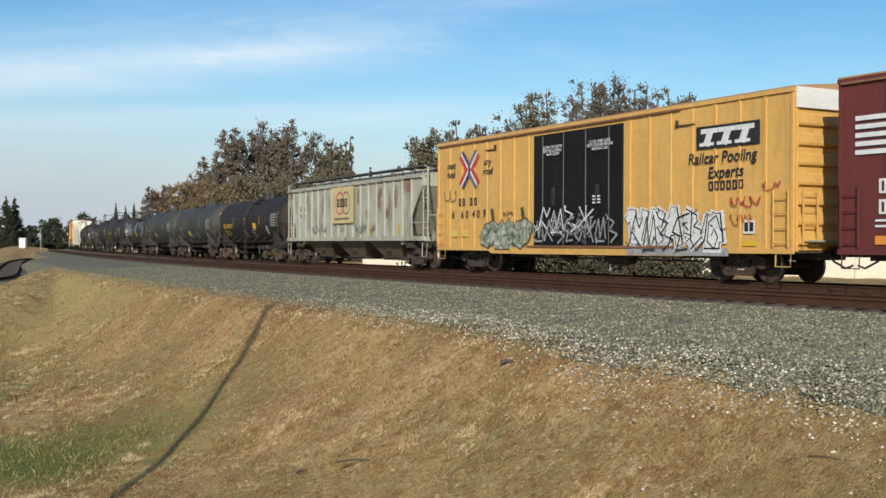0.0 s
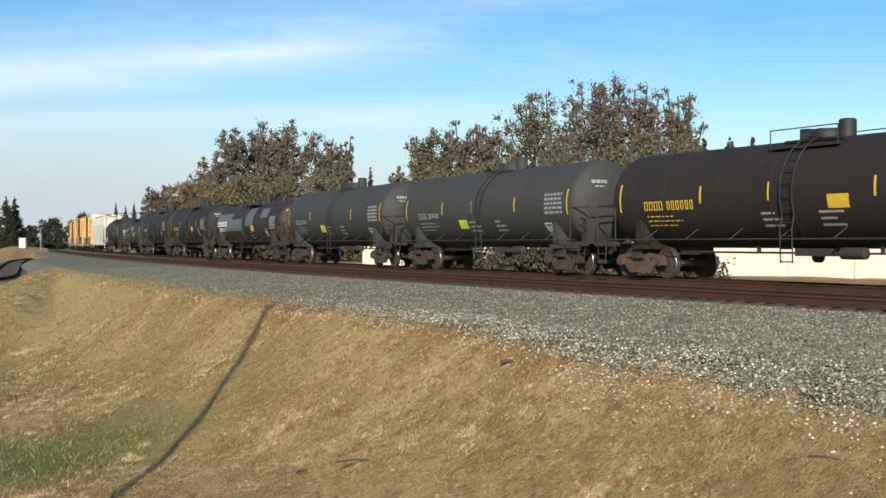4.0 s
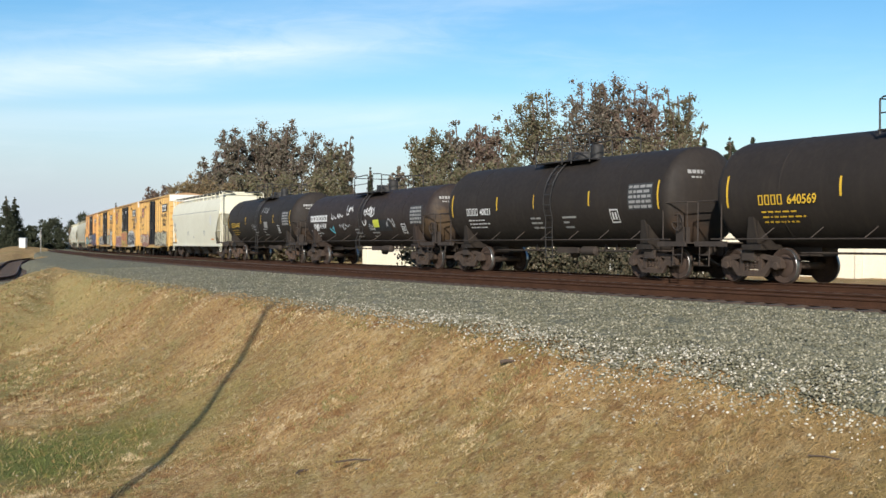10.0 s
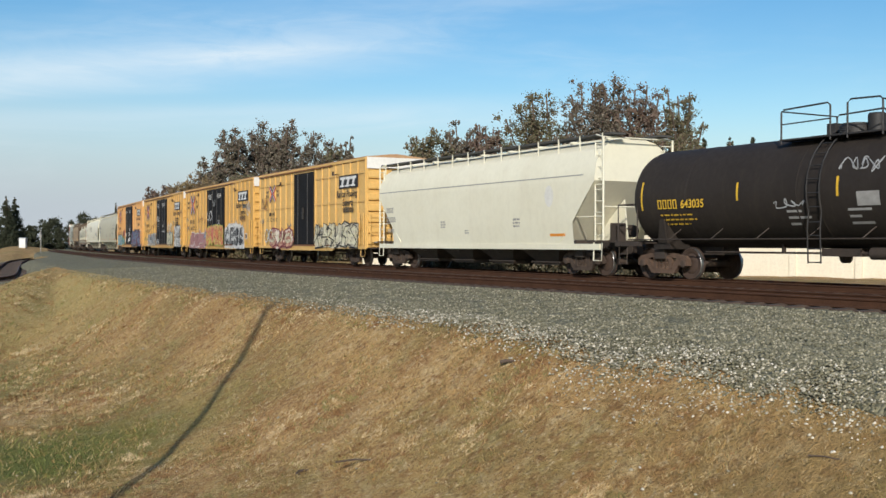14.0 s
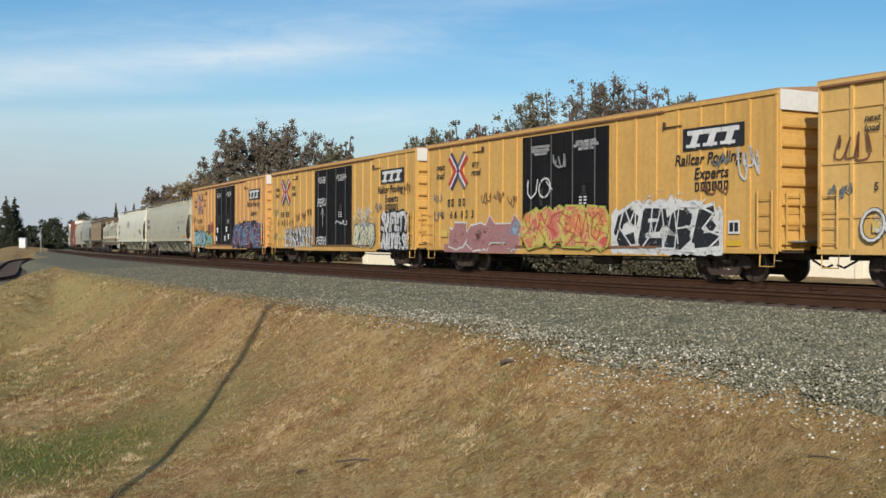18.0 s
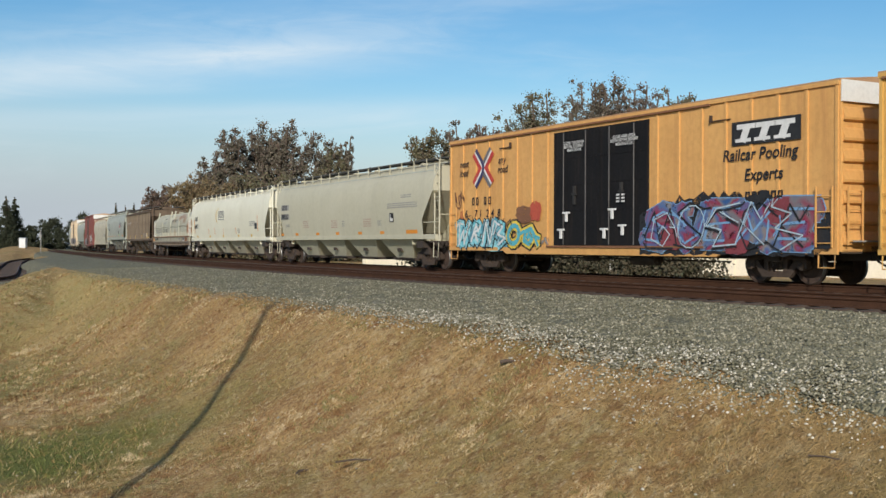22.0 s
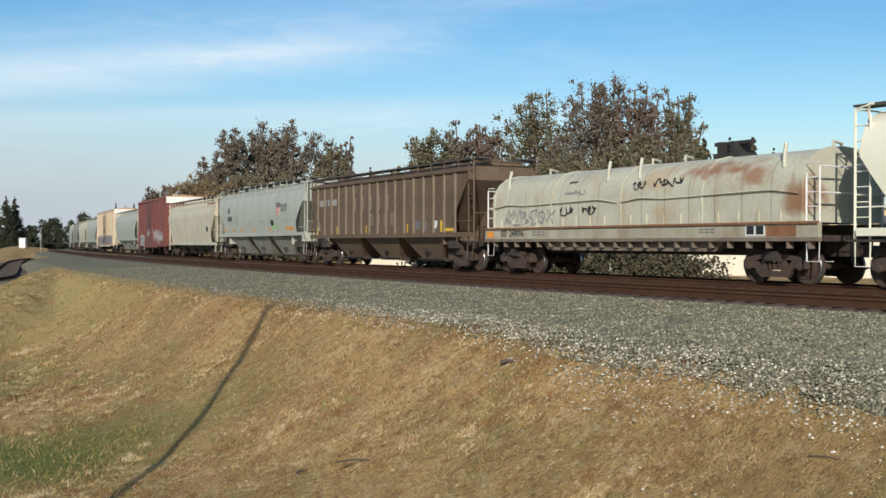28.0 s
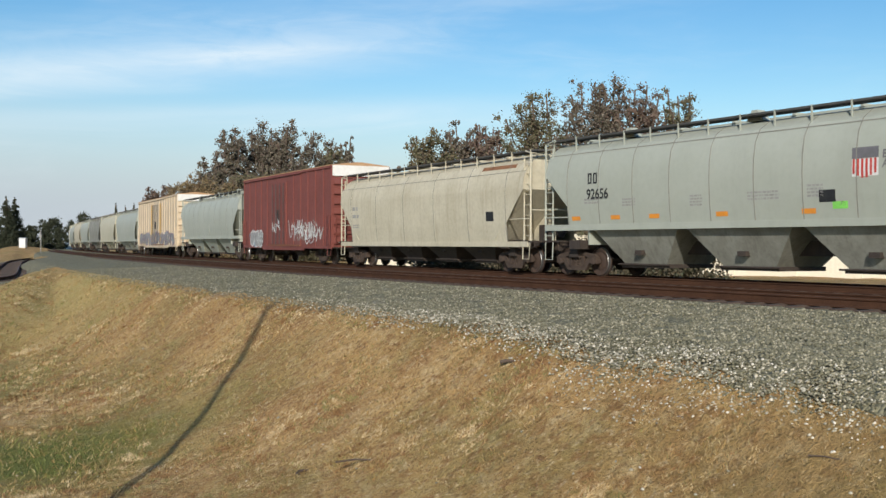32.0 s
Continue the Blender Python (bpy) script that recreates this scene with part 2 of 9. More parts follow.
PANEL_DARK = material("dark_grey_panel", (0.045, 0.045, 0.044), (0.03, 0.03, 0.03), rough=0.6, scale=4.0)
MARK_LIME = material("lime_placard", (0.62, 0.66, 0.06), (0.5, 0.5, 0.06), rough=0.55, scale=5.0)
MARK_ORANGE = material("orange_marking", (0.75, 0.28, 0.03), (0.65, 0.24, 0.03), rough=0.55, scale=5.0)
MARK_RED = material("red_marking", (0.55, 0.06, 0.04), (0.45, 0.05, 0.04), rough=0.55, scale=5.0)
MARK_BLUE = material("navy_marking", (0.05, 0.045, 0.13), (0.05, 0.05, 0.10), rough=0.55, scale=5.0)
MARK_SLATE = material("slate_marking", (0.16, 0.15, 0.16), (0.12, 0.12, 0.12), rough=0.55, scale=5.0)


BOARD = material("dark_grating", (0.075, 0.072, 0.066), (0.05, 0.048, 0.044), rough=0.7, scale=6.0)
SEAM = material("dark_seam", (0.25, 0.24, 0.20), (0.18, 0.17, 0.14), rough=0.7, scale=2.0)
POST_TAN = material("faded_tan_post", (0.22, 0.175, 0.12), (0.165, 0.125, 0.085), rough=0.75, scale=1.5, streak=(0.12, 0.08, 0.055), streak_amt=0.4)
EMBLEM_TAN = material("yellowed_panel", (0.62, 0.50, 0.24), (0.54, 0.42, 0.20), rough=0.6, scale=1.2, streak=(0.36, 0.24, 0.12), streak_amt=0.3)


BEAM_PALE = material("dirty_off_white_beam", (0.40, 0.38, 0.28), (0.30, 0.27, 0.19), rough=0.7, scale=1.5, streak=(0.20, 0.11, 0.055), streak_amt=0.6, stretch=(2.0, 2.0, 0.5))
BEAM_DIRTY = material("grimy_beam_paint", (0.20, 0.165, 0.125), (0.13, 0.095, 0.07), rough=0.8, scale=2.0, streak=(0.26, 0.14, 0.07), streak_amt=0.4)


def spray(name, col):
    """Spray paint, chipped and thin in places so that the ground shows."""
    m = material(name, col, tuple(c * 0.8 for c in col), rough=0.55, scale=1.5, grain=0.2)
    chip(m)
    return m


def chip(m, lo=0.36, hi=0.44):
    n, l = m.node_tree.nodes, m.node_tree.links
    if n["Principled BSDF"].inputs["Alpha"].links:
        return
    nz = n.new("ShaderNodeTexNoise")
    nz.inputs["Scale"].default_value, nz.inputs["Detail"].default_value, nz.inputs["Roughness"].default_value = 5.0, 8.0, 0.72
    l.new(n["Texture Coordinate"].outputs["Object"], nz.inputs["Vector"])
    r = n.new("ShaderNodeMapRange")
    r.inputs["From Min"].default_value, r.inputs["From Max"].default_value = lo, hi
    l.new(nz.outputs["Fac"], r.inputs["Value"])
    l.new(r.outputs[0], n["Principled BSDF"].inputs["Alpha"])


RAIL_RUST = material("rusty_rail", (0.076, 0.036, 0.020), (0.050, 0.024, 0.014), spec=0.15, rough=0.85, scale=1.5, grain=0.2)
RAIL_TOP = material("worn_rail_head", (0.13, 0.07, 0.045), (0.09, 0.048, 0.03), rough=0.6, metal=0.2, scale=2.0)
TIE = material("weathered_tie", (0.075, 0.05, 0.036), (0.05, 0.035, 0.027), rough=0.9, scale=4.0, rnd=0.25)

# ---------------------------------------------------------------- mesh tools


class Shape:
    """Points and faces of one mesh."""

    def __init__(self):
        self.v, self.f = [], []

    def add(self, vs, fs):
        o = len(self.v)
        self.v += [tuple(q) for q in vs]
        self.f += [tuple(i + o for i in q) for q in fs]
        return self

    def box(self, x0, x1, y0, y1, z0, z1):
        return self.add([(x0, y0, z0), (x1, y0, z0), (x1, y1, z0), (x0, y1, z0), (x0, y0, z1), (x1, y0, z1), (x1, y1, z1), (x0, y1, z1)],
                        [(0, 3, 2, 1), (4, 5, 6, 7), (0, 1, 5, 4), (1, 2, 6, 5), (2, 3, 7, 6), (3, 0, 4, 7)])

    def ext_y(self, poly, y0, y1):
        """A polygon of (x, z), pushed from y0 to y1."""
        n = len(poly)
        vs = [(x, y0, z) for x, z in poly] + [(x, y1, z) for x, z in poly]
        fs = [tuple(range(n - 1, -1, -1)), tuple(range(n, 2 * n))]
        fs += [(i, (i + 1) % n, n + (i + 1) % n, n + i) for i in range(n)]
        return self.add(vs, fs)

    def ext_x(self, poly, x0, x1):
        """A polygon of (y, z), pushed from x0 to x1."""
        n = len(poly)
        vs = [(x0, y, z) for y, z in poly] + [(x1, y, z) for y, z in poly]
        fs = [tuple(range(n)), tuple(range(2 * n - 1, n - 1, -1))]
        fs += [(i, n + i, n + (i + 1) % n, (i + 1) % n) for i in range(n)]
        return self.add(vs, fs)

    def tube(self, pts, r, n=6):
        pts = [Vector(q) for q in pts]
        rings = []
        for i, q in enumerate(pts):
            t = (pts[min(i + 1, len(pts) - 1)] - pts[max(i - 1, 0)]).normalized()
            a = t.orthogonal().normalized() if abs(t.z) > 0.9 else t.cross(Vector((0, 0, 1))).normalized()
            c = t.cross(a)
            rings.append([q + r * (math.cos(2 * math.pi * k / n) * a + math.sin(2 * math.pi * k / n) * c) for k in range(n)])
        vs = [q for ring in rings for q in ring]
        fs = [(i * n + k, i * n + (k + 1) % n, (i + 1) * n + (k + 1) % n, (i + 1) * n + k) for i in range(len(pts) - 1) for k in range(n)]
        fs += [tuple(range(n - 1, -1, -1)), tuple(range((len(pts) - 1) * n, len(pts) * n))]
        return self.add(vs, fs)

    def lathe(self, prof, centre, axis="x", n=28, caps=True):
        """Turns (along, radius) pairs round an axis through centre."""
        cx, cy, cz = centre
        vs, fs = [], []
        for a, r in prof:
            for k in range(n):
                t = 2 * math.pi * k / n
                u, w = r * math.cos(t), r * math.sin(t)
                vs.append((cx + a, cy + u, cz + w) if axis == "x" else (cx + u, cy + a, cz + w) if axis == "y" else (cx + u, cy + w, cz + a))
        m = len(prof)
        for i in range(m - 1):
            for k in range(n):
                q = (i * n + k, i * n + (k + 1) % n, (i + 1) * n + (k + 1) % n, (i + 1) * n + k)
                fs.append(q[::-1] if axis == "x" else q)
        if caps:
            fs += [tuple(range(n)), tuple(range((m - 1) * n, m * n))[::-1]]
        return self.add(vs, fs)

    def rect(self, x0, x1, z0, z1, y, t=0.004):
        """A thin plate that faces -y."""
        return self.box(x0, x1, y, y + t, z0, z1)

    def patch(self, x0, x1, z0, z1, r, zc, lift=0.004, n=6, lean=0.0):
        """A plate bent onto the -y side of a drum along x."""
        vs = []
        for i in range(n + 1):
            z = z0 + (z1 - z0) * i / n
            y = -math.sqrt(max(r * r - (z - zc) ** 2, 0.0)) - lift
            vs += [(x0 + lean * (z - z0), y, z), (x1 + lean * (z - z0), y, z)]
        return self.add(vs, [(2 * i, 2 * i + 1, 2 * i + 3, 2 * i + 2) for i in range(n)])

    def stroke(self, pts, w, y, t=0.004):
        """A flat line of (x, z) points in the plane y."""
        y_ = y
        for i, ((xa, za), (xb, zb)) in enumerate(zip(pts, pts[1:])):
            d = Vector((xb - xa, zb - za))
            if d.length < 1e-5:
                continue
            d.normalize()
            y = y_ - 0.0006 * (i % 3)
            nx, nz = -d.y * w / 2, d.x * w / 2
            ex, ez = d.x * w * 0.25, d.y * w * 0.25
            self.add([(xa - ex + nx, y, za - ez + nz), (xa - ex - nx, y, za - ez - nz), (xb + ex - nx, y, zb + ez - nz), (xb + ex + nx, y, zb + ez + nz)], [(0, 1, 2, 3)])
        return self


MESHES = {}


def mesh_of(name, shape, mats, smooth=None, key=None):
    if key and key in MESHES:
        return MESHES[key]
    me = bpy.data.meshes.new(name)
    me.from_pydata(shape.v, [], shape.f)
    for m in mats if isinstance(mats, (list, tuple)) else [mats]:
        me.materials.append(m)
    if smooth:
        me.shade_smooth()
        me.set_sharp_from_angle(angle=radians(smooth))
    me.update()
    if key:
        MESHES[key] = me
    return me


def part(name, shape, mat, parent, label="", smooth=None, key=None, m=None):
    """Links a shape as one mesh under a thing or a part."""
    me = shape if isinstance(shape, bpy.types.Mesh) else mesh_of(name, shape, mat, smooth, key)
    ob = new(name, me)
    ob.parent = parent
    if m is not None:
        ob.matrix_basis = m
    return tagged(ob, label) if label else ob


def shared(key, name, mat, build, smooth=None):
    """One mesh that alike parts share."""
    if key not in MESHES:
        sh = Shape()
        build(sh)
        mesh_of(name, sh, mat, smooth, key)
    return MESHES[key]


def lettering(words, size, mat, parent, x, z, y, name="lettering", lean=0.0, wide=1.0):
    """Words on the near side of a car, left edge at x, foot at z."""
    cu = bpy.data.curves.new(name, "FONT")
    cu.body, cu.size, cu.shear, cu.offset = words, size, lean, size * 0.016
    tmp = bpy.data.objects.new(name, cu)
    me = bpy.data.meshes.new_from_object(tmp)
    bpy.data.objects.remove(tmp)
    me.materials.clear()
    me.materials.append(mat)
    me.name = name
    ob = new(name, me)
    ob.parent = parent
    ob.matrix_basis = Matrix.Translation((x, y, z)) @ pose(0, 0, 0, 90) @ Matrix.Diagonal((wide, 1, 1, 1))
    return ob


def bars(sh, n, h, x, z, y, w=0.62, gap=0.2):
    """A line of n plain hollow blocks, one for each sign of a line that is not lettered."""
    t = 0.2 * h
    for i in range(n):
        a = x + i * h * (w + gap)
        b = a + h * w
        if h < 0.2:
            sh.rect(a, b, z, z + h, y)
            continue
        sh.rect(a, a + t, z, z + h, y).rect(b - t, b, z, z + h, y)
        sh.rect(a + t, b - t, z, z + t * 0.8, y).rect(a + t, b - t, z + h - t * 0.8, z + h, y)
    return sh


def curved_bars(sh, n, h, x, z, r, zc, w=0.62, gap=0.2, bold=0.2):
    t = bold * h
    for i in range(n):
        a = x + i * h * (w + gap)
        b = a + h * w
        if h < 0.2:
            sh.patch(a, b, z, z + h, r, zc, 0.010, 3)
            continue
        sh.patch(a, a + t, z, z + h, r, zc, 0.011, 5).patch(b - t, b, z, z + h, r, zc, 0.011, 5)
        sh.patch(a + t, b - t, z, z + t * 0.8, r, zc, 0.011, 2).patch(a + t, b - t, z + h - t * 0.8, z + h, r, zc, 0.011, 2)
    return sh


# ---------------------------------------------------------------- the line of the track
# arc length 0 lies abreast of the open end of the view; the trains run towards larger s
T0, T1 = -760, 420


def turn_at(s):
    u = s / 100.0
    w = 0.12
    soft = w * math.log1p(math.exp(min(max((u + 0.6) / w, -60), 60))) - 0.6
    h = 2.6270 - 0.1737 * min(soft, 0.6) - 0.0363 * min(u + 0.6, 0.0)
    h += min(max(-(s + 175) / 100.0, 0.0) * 0.10, 0.07)
    return h


LINE = {}
_x = _y = 0.0
LINE[0] = (8.0, 32.0245, turn_at(0))
for _s in range(1, T1 + 1):
    _h = turn_at(_s - 0.5)
    _p = LINE[_s - 1]
    LINE[_s] = (_p[0] + math.sin(_h), _p[1] + math.cos(_h), turn_at(_s))
for _s in range(-1, T0 - 1, -1):
    _h = turn_at(_s + 0.5)
    _p = LINE[_s + 1]
    LINE[_s] = (_p[0] - math.sin(_h), _p[1] - math.cos(_h), turn_at(_s))


def on_line(s, off=0.0):
    """Place and heading at arc length s, off metres to the camera's side."""
    s = min(max(s, T0 + 0.001), T1 - 0.001)
    i = math.floor(s)
    a, b, k = LINE[i], LINE[i + 1], s - i
    x, y, h = (a[j] + (b[j] - a[j]) * k for j in range(3))
    return x + off * math.cos(h), y - off * math.sin(h), h


def gone(t):
    """Metres that the train has run by t seconds."""
    return 11.186 * t - 0.0380 * t * t / 2


NEAR_OFF = 5.2

# ---------------------------------------------------------------- ground
GRASS = bpy.data.materials.new("dry_grass_ground")
GRASS.use_nodes = True
gn, gl = GRASS.node_tree.nodes, GRASS.node_tree.links
gb = gn["Principled BSDF"]
gb.inputs["Roughness"].default_value = 0.95
gb.inputs["Specular IOR Level"].default_value = 0.15
gtc = gn.new("ShaderNodeTexCoord")


def gnoise(scale, detail, stretch=(1, 1, 1), rough=0.62):
    mp = gn.new("ShaderNodeMapping")
    mp.inputs["Scale"].default_value = stretch
    gl.new(gtc.outputs["Object"], mp.inputs[0])
    t = gn.new("ShaderNodeTexNoise")
    t.inputs["Scale"].default_value, t.inputs["Detail"].default_value, t.inputs["Roughness"].default_value = scale, detail, rough
    gl.new(mp.outputs[0], t.inputs["Vector"])
    return t.outputs["Fac"]


def gmix(fac, a, b, lo=0.4, hi=0.65, amt=1.0):
    r = gn.new("ShaderNodeMapRange")
    r.inputs["From Min"].default_value, r.inputs["From Max"].default_value, r.inputs["To Max"].default_value = lo, hi, amt
    gl.new(fac, r.inputs["Value"])
    m = gn.new("ShaderNodeMixRGB")
    gl.new(r.outputs[0], m.inputs[0])
    for i, c in ((1, a), (2, b)):
        if isinstance(c, tuple):
            m.inputs[i].default_value = (*c, 1)
        else:
            gl.new(c, m.inputs[i])
    return m.outputs[0]


gc = gmix(gnoise(0.45, 5), (0.49, 0.315, 0.128), (0.34, 0.19, 0.078))
gc = gmix(gnoise(2.2, 6), gc, (0.60, 0.45, 0.24), 0.52, 0.72, 0.8)
gc = gmix(gnoise(0.22, 4, (1, 1, 1)), gc, (0.21, 0.205, 0.065), 0.45, 0.66, 0.7)
gc = gmix(gnoise(4.0, 6, (1, 1, 1), 0.7), gc, (0.25, 0.125, 0.05), 0.50, 0.64, 0.85)
gc = gmix(gnoise(9, 6, (1, 1, 1), 0.75), gc, (0.68, 0.52, 0.30), 0.54, 0.68, 0.85)
gc = gmix(gnoise(14, 6, (1, 1, 1), 0.75), gc, (0.12, 0.07, 0.03), 0.50, 0.66, 0.85)
# the damp hollow is green
gsep = gn.new("ShaderNodeVectorMath")
gsep.operation = "DISTANCE"
gsep.inputs[1].default_value = (-8.9, 22.7, -3.4)
gl.new(gtc.outputs["Object"], gsep.inputs[0])
ga = gn.new("ShaderNodeMath")
ga.operation = "MULTIPLY_ADD"
gl.new(gnoise(0.9, 4), ga.inputs[0])
ga.inputs[1].default_value, ga.inputs[2].default_value = 4.0, -2.0
gd = gn.new("ShaderNodeMath")
gd.operation = "ADD"
gl.new(gsep.outputs["Value"], gd.inputs[0])
gl.new(ga.outputs[0], gd.inputs[1])
gr = gn.new("ShaderNodeMapRange")
gr.inputs["From Min"].default_value, gr.inputs["From Max"].default_value = 4.9, 1.3
gl.new(gd.outputs[0], gr.inputs["Value"])
gc = gmix(gr.outputs[0], gc, (0.125, 0.15, 0.032), 0.0, 1.0, 0.9)


def gpatch(at, gc, col, outer, inner, amt):
    """A broad patch of another growth, with a ragged edge."""
    ds = gn.new("ShaderNodeVectorMath")
    ds.operation = "DISTANCE"
    ds.inputs[1].default_value = at
    gl.new(gtc.outputs["Object"], ds.inputs[0])
    ad = gn.new("ShaderNodeMath")
    ad.operation = "ADD"
    gl.new(ds.outputs["Value"], ad.inputs[0])
    gl.new(ga.outputs[0], ad.inputs[1])
    mr = gn.new("ShaderNodeMapRange")
    mr.inputs["From Min"].default_value, mr.inputs["From Max"].default_value = outer, inner
    gl.new(ad.outputs[0], mr.inputs["Value"])
    return gmix(mr.outputs[0], gc, col, 0.0, 1.0, amt)


gc = gpatch((-14.4, 34.0, -3.3), gc, (0.18, 0.19, 0.05), 4.0, 1.0, 0.7)
gc = gpatch((-19.0, 50.0, -1.6), gc, (0.44, 0.36, 0.135), 17.0, 5.0, 0.5)
gc = gpatch((4.4, 11.4, -2.5), gc, (0.19, 0.14, 0.055), 3.4, 0.8, 0.55)
gl.new(gc, gb.inputs["Base Color"])
gbp = gn.new("ShaderNodeBump")
gbp.inputs["Strength"].default_value, gbp.inputs["Distance"].default_value = 0.9, 0.05
gbs = gn.new("ShaderNodeMath")
gbs.operation = "MULTIPLY_ADD"
gl.new(gnoise(3.2, 6, (1, 1, 1), 0.7), gbs.inputs[0])
gbs.inputs[1].default_value = 3.0
gl.new(gnoise(30, 4), gbs.inputs[2])
gl.new(gbs.outputs[0], gbp.inputs["Height"])
gl.new(gbp.outputs[0], gb.inputs["Normal"])

LINE_PTS = np.array([LINE[s][:2] for s in range(T0, T1 + 1)])
LINE_NRM = np.array([(math.cos(LINE[s][2]), -math.sin(LINE[s][2])) for s in range(T0, T1 + 1)])

# the other leg of the junction, which bends away
LEG = [(-70, 232), (-65, 204), (-60, 178), (-54, 150), (-46.5, 121), (-35.7, 91), (-27.6, 69.3), (-24.9, 61), (-24.6, 55.5), (-27.5, 50), (-34, 45), (-48, 40), (-84, 32), (-140, 20)]


def smooth_path(pts, per=8):
    out = []
    q = [pts[0]] + list(pts) + [pts[-1]]
    for i in range(1, len(q) - 2):
        a, b, c, d = (np.array(q[i + k], float) for k in (-1, 0, 1, 2))
        for k in range(per):
            u = k / per
            out.append(tuple(0.5 * (2 * b + (c - a) * u + (2 * a - 5 * b + 4 * c - d) * u * u + (3 * b - a - 3 * c + d) * u ** 3)))
    out.append(tuple(pts[-1]))
    return out


LEG_PTS = np.array(smooth_path(LEG))
LEG_Z = -0.83


def ground_height(P):
    """Heights of the ground at points (n, 2), and their distances from the main line."""
    d = np.empty(len(P))
    dl = np.empty(len(P))
    close = len(P) > 0 and float(np.hypot(P[:, 0], P[:, 1]).max()) < 95
    lp, ln_ = (LINE_PTS[-T0 - 170:-T0 + 110], LINE_NRM[-T0 - 170:-T0 + 110]) if close else (LINE_PTS, LINE_NRM)
    for i in range(0, len(P), 2000):
        q = P[i:i + 2000]
        dd = (q[:, 0, None] - lp[None, :, 0]) ** 2 + (q[:, 1, None] - lp[None, :, 1]) ** 2
        j = dd.argmin(1)
        side = ((q - lp[j]) * ln_[j]).sum(1)
        d[i:i + 2000] = np.sqrt(dd.min(1)) * np.sign(side)
        dl[i:i + 2000] = np.sqrt(((q[:, 0, None] - LEG_PTS[None, :, 0]) ** 2 + (q[:, 1, None] - LEG_PTS[None, :, 1]) ** 2).min(1))
    far = np.hypot(P[:, 0] + 4, P[:, 1] - 16)
    floor = np.interp(far, [0, 28, 60, 140], [-3.5, -3.5, -2.2, -1.0])
    bank = np.interp(d, [-60, -12, -5, -3, 10, 12.0, 12.7, 14.0, 15.6, 17.0, 19.0], [-0.9, -0.75, -0.5, -0.36, -0.40, -0.50, -0.72, -1.78, -2.75, -3.25, -3.5])
    r = np.hypot(P[:, 0], P[:, 1])
    knoll = np.interp(r, [0, 1.3, 6.0], [-0.62, -0.70, -3.5])
    z = np.maximum(bank, np.maximum(knoll, floor))
    # the lower branch lies on a level bench beside the bank
    bench = np.interp(dl, [0, 3.4, 12, 26], [LEG_Z - 0.36, LEG_Z - 0.36, -2.3, -9])
    z = np.where(d > 11, np.maximum(z, bench), z)
    z = np.where((dl < 2.9) & (d > 9), LEG_Z - 0.36, z)
    # a grassy spur of the bank runs down beside the lower branch
    sx, sz = np.interp(P[:, 1], [44, 48, 54, 60, 66, 69], [-18.6, -19.6, -21.4, -22.6, -23.4, -23.8]), np.interp(P[:, 1], [44, 48, 54, 60, 66, 69], [-2.4, -1.65, -1.0, -0.67, -0.45, -0.9])
    off = P[:, 0] - sx
    spur = sz - np.where(off < 0, -off * 0.55, np.maximum(off - 1.2, 0) * 0.45)
    z = np.where((dl > 1.75) & (P[:, 1] > 44) & (P[:, 1] < 69) & (d > 11.8), np.maximum(z, spur), z)
    rise = 1.3 * np.exp(-((P[:, 0] + 70) / 8.0) ** 2 - ((P[:, 1] - 172) / 16.0) ** 2)
    z = np.where(dl > 4.0, z + rise, z)
    return z, d, dl


radii = [0.0, 0.8]
while radii[-1] < 3000:
    radii.append(radii[-1] * 1.022 + 0.10 if radii[-1] < 130 else radii[-1] * 1.10)
angles = sorted(set([round(a, 2) for a in np.arange(-180, 180, 6)] + [round(a, 2) for a in np.arange(-30, 30.01, 0.33)]))
angles = [a for a in angles if a < 180]
P = np.array([(r * math.sin(radians(a)), r * math.cos(radians(a))) for r in radii[1:] for a in angles])
Z, D, DL = ground_height(P)
for i, (x, y) in enumerate(P):
    if math.hypot(x, y) < 90:
        Z[i] += 0.06 * noise.noise((x * 0.5, y * 0.5, 0)) + 0.035 * noise.noise((x * 1.7, y * 1.7, 3))
gsh = Shape()
na = len(angles)
gsh.v = [(0, 0, float(Z[:na].mean()))] + [(float(x), float(y), float(z)) for (x, y), z in zip(P, Z)]
gsh.f = [(0, 1 + (k + 1) % na, 1 + k) for k in range(na)]
for i in range(len(radii) - 2):
    for k in range(na):
        gsh.f.append((1 + i * na + k, 1 + i * na + (k + 1) % na, 1 + (i + 1) * na + (k + 1) % na, 1 + (i + 1) * na + k))
ground = new("ground", mesh_of("ground", gsh, GRASS, 60))
tagged(ground, "dry straw-coloured grass bank with a green damp hollow", "ground", kind="structure")

# ---------------------------------------------------------------- ballast
BALLAST = bpy.data.materials.new("crushed_stone_ballast")
BALLAST.use_nodes = True
bn, bl = BALLAST.node_tree.nodes, BALLAST.node_tree.links
bb = bn["Principled BSDF"]
bb.inputs["Roughness"].default_value = 0.9
bb.inputs["Specular IOR Level"].default_value = 0.25
btc = bn.new("ShaderNodeTexCoord")
bv = bn.new("ShaderNodeTexVoronoi")
bv.inputs["Scale"].default_value = 16.0
bl.new(btc.outputs["Object"], bv.inputs["Vector"])
br = bn.new("ShaderNodeSeparateColor")
bl.new(bv.outputs["Color"], br.inputs[0])
bramp = bn.new("ShaderNodeValToRGB")
bramp.color_ramp.elements[0].color = (0.10, 0.095, 0.06, 1)
bramp.color_ramp.elements[1].color = (0.34, 0.31, 0.20, 1)
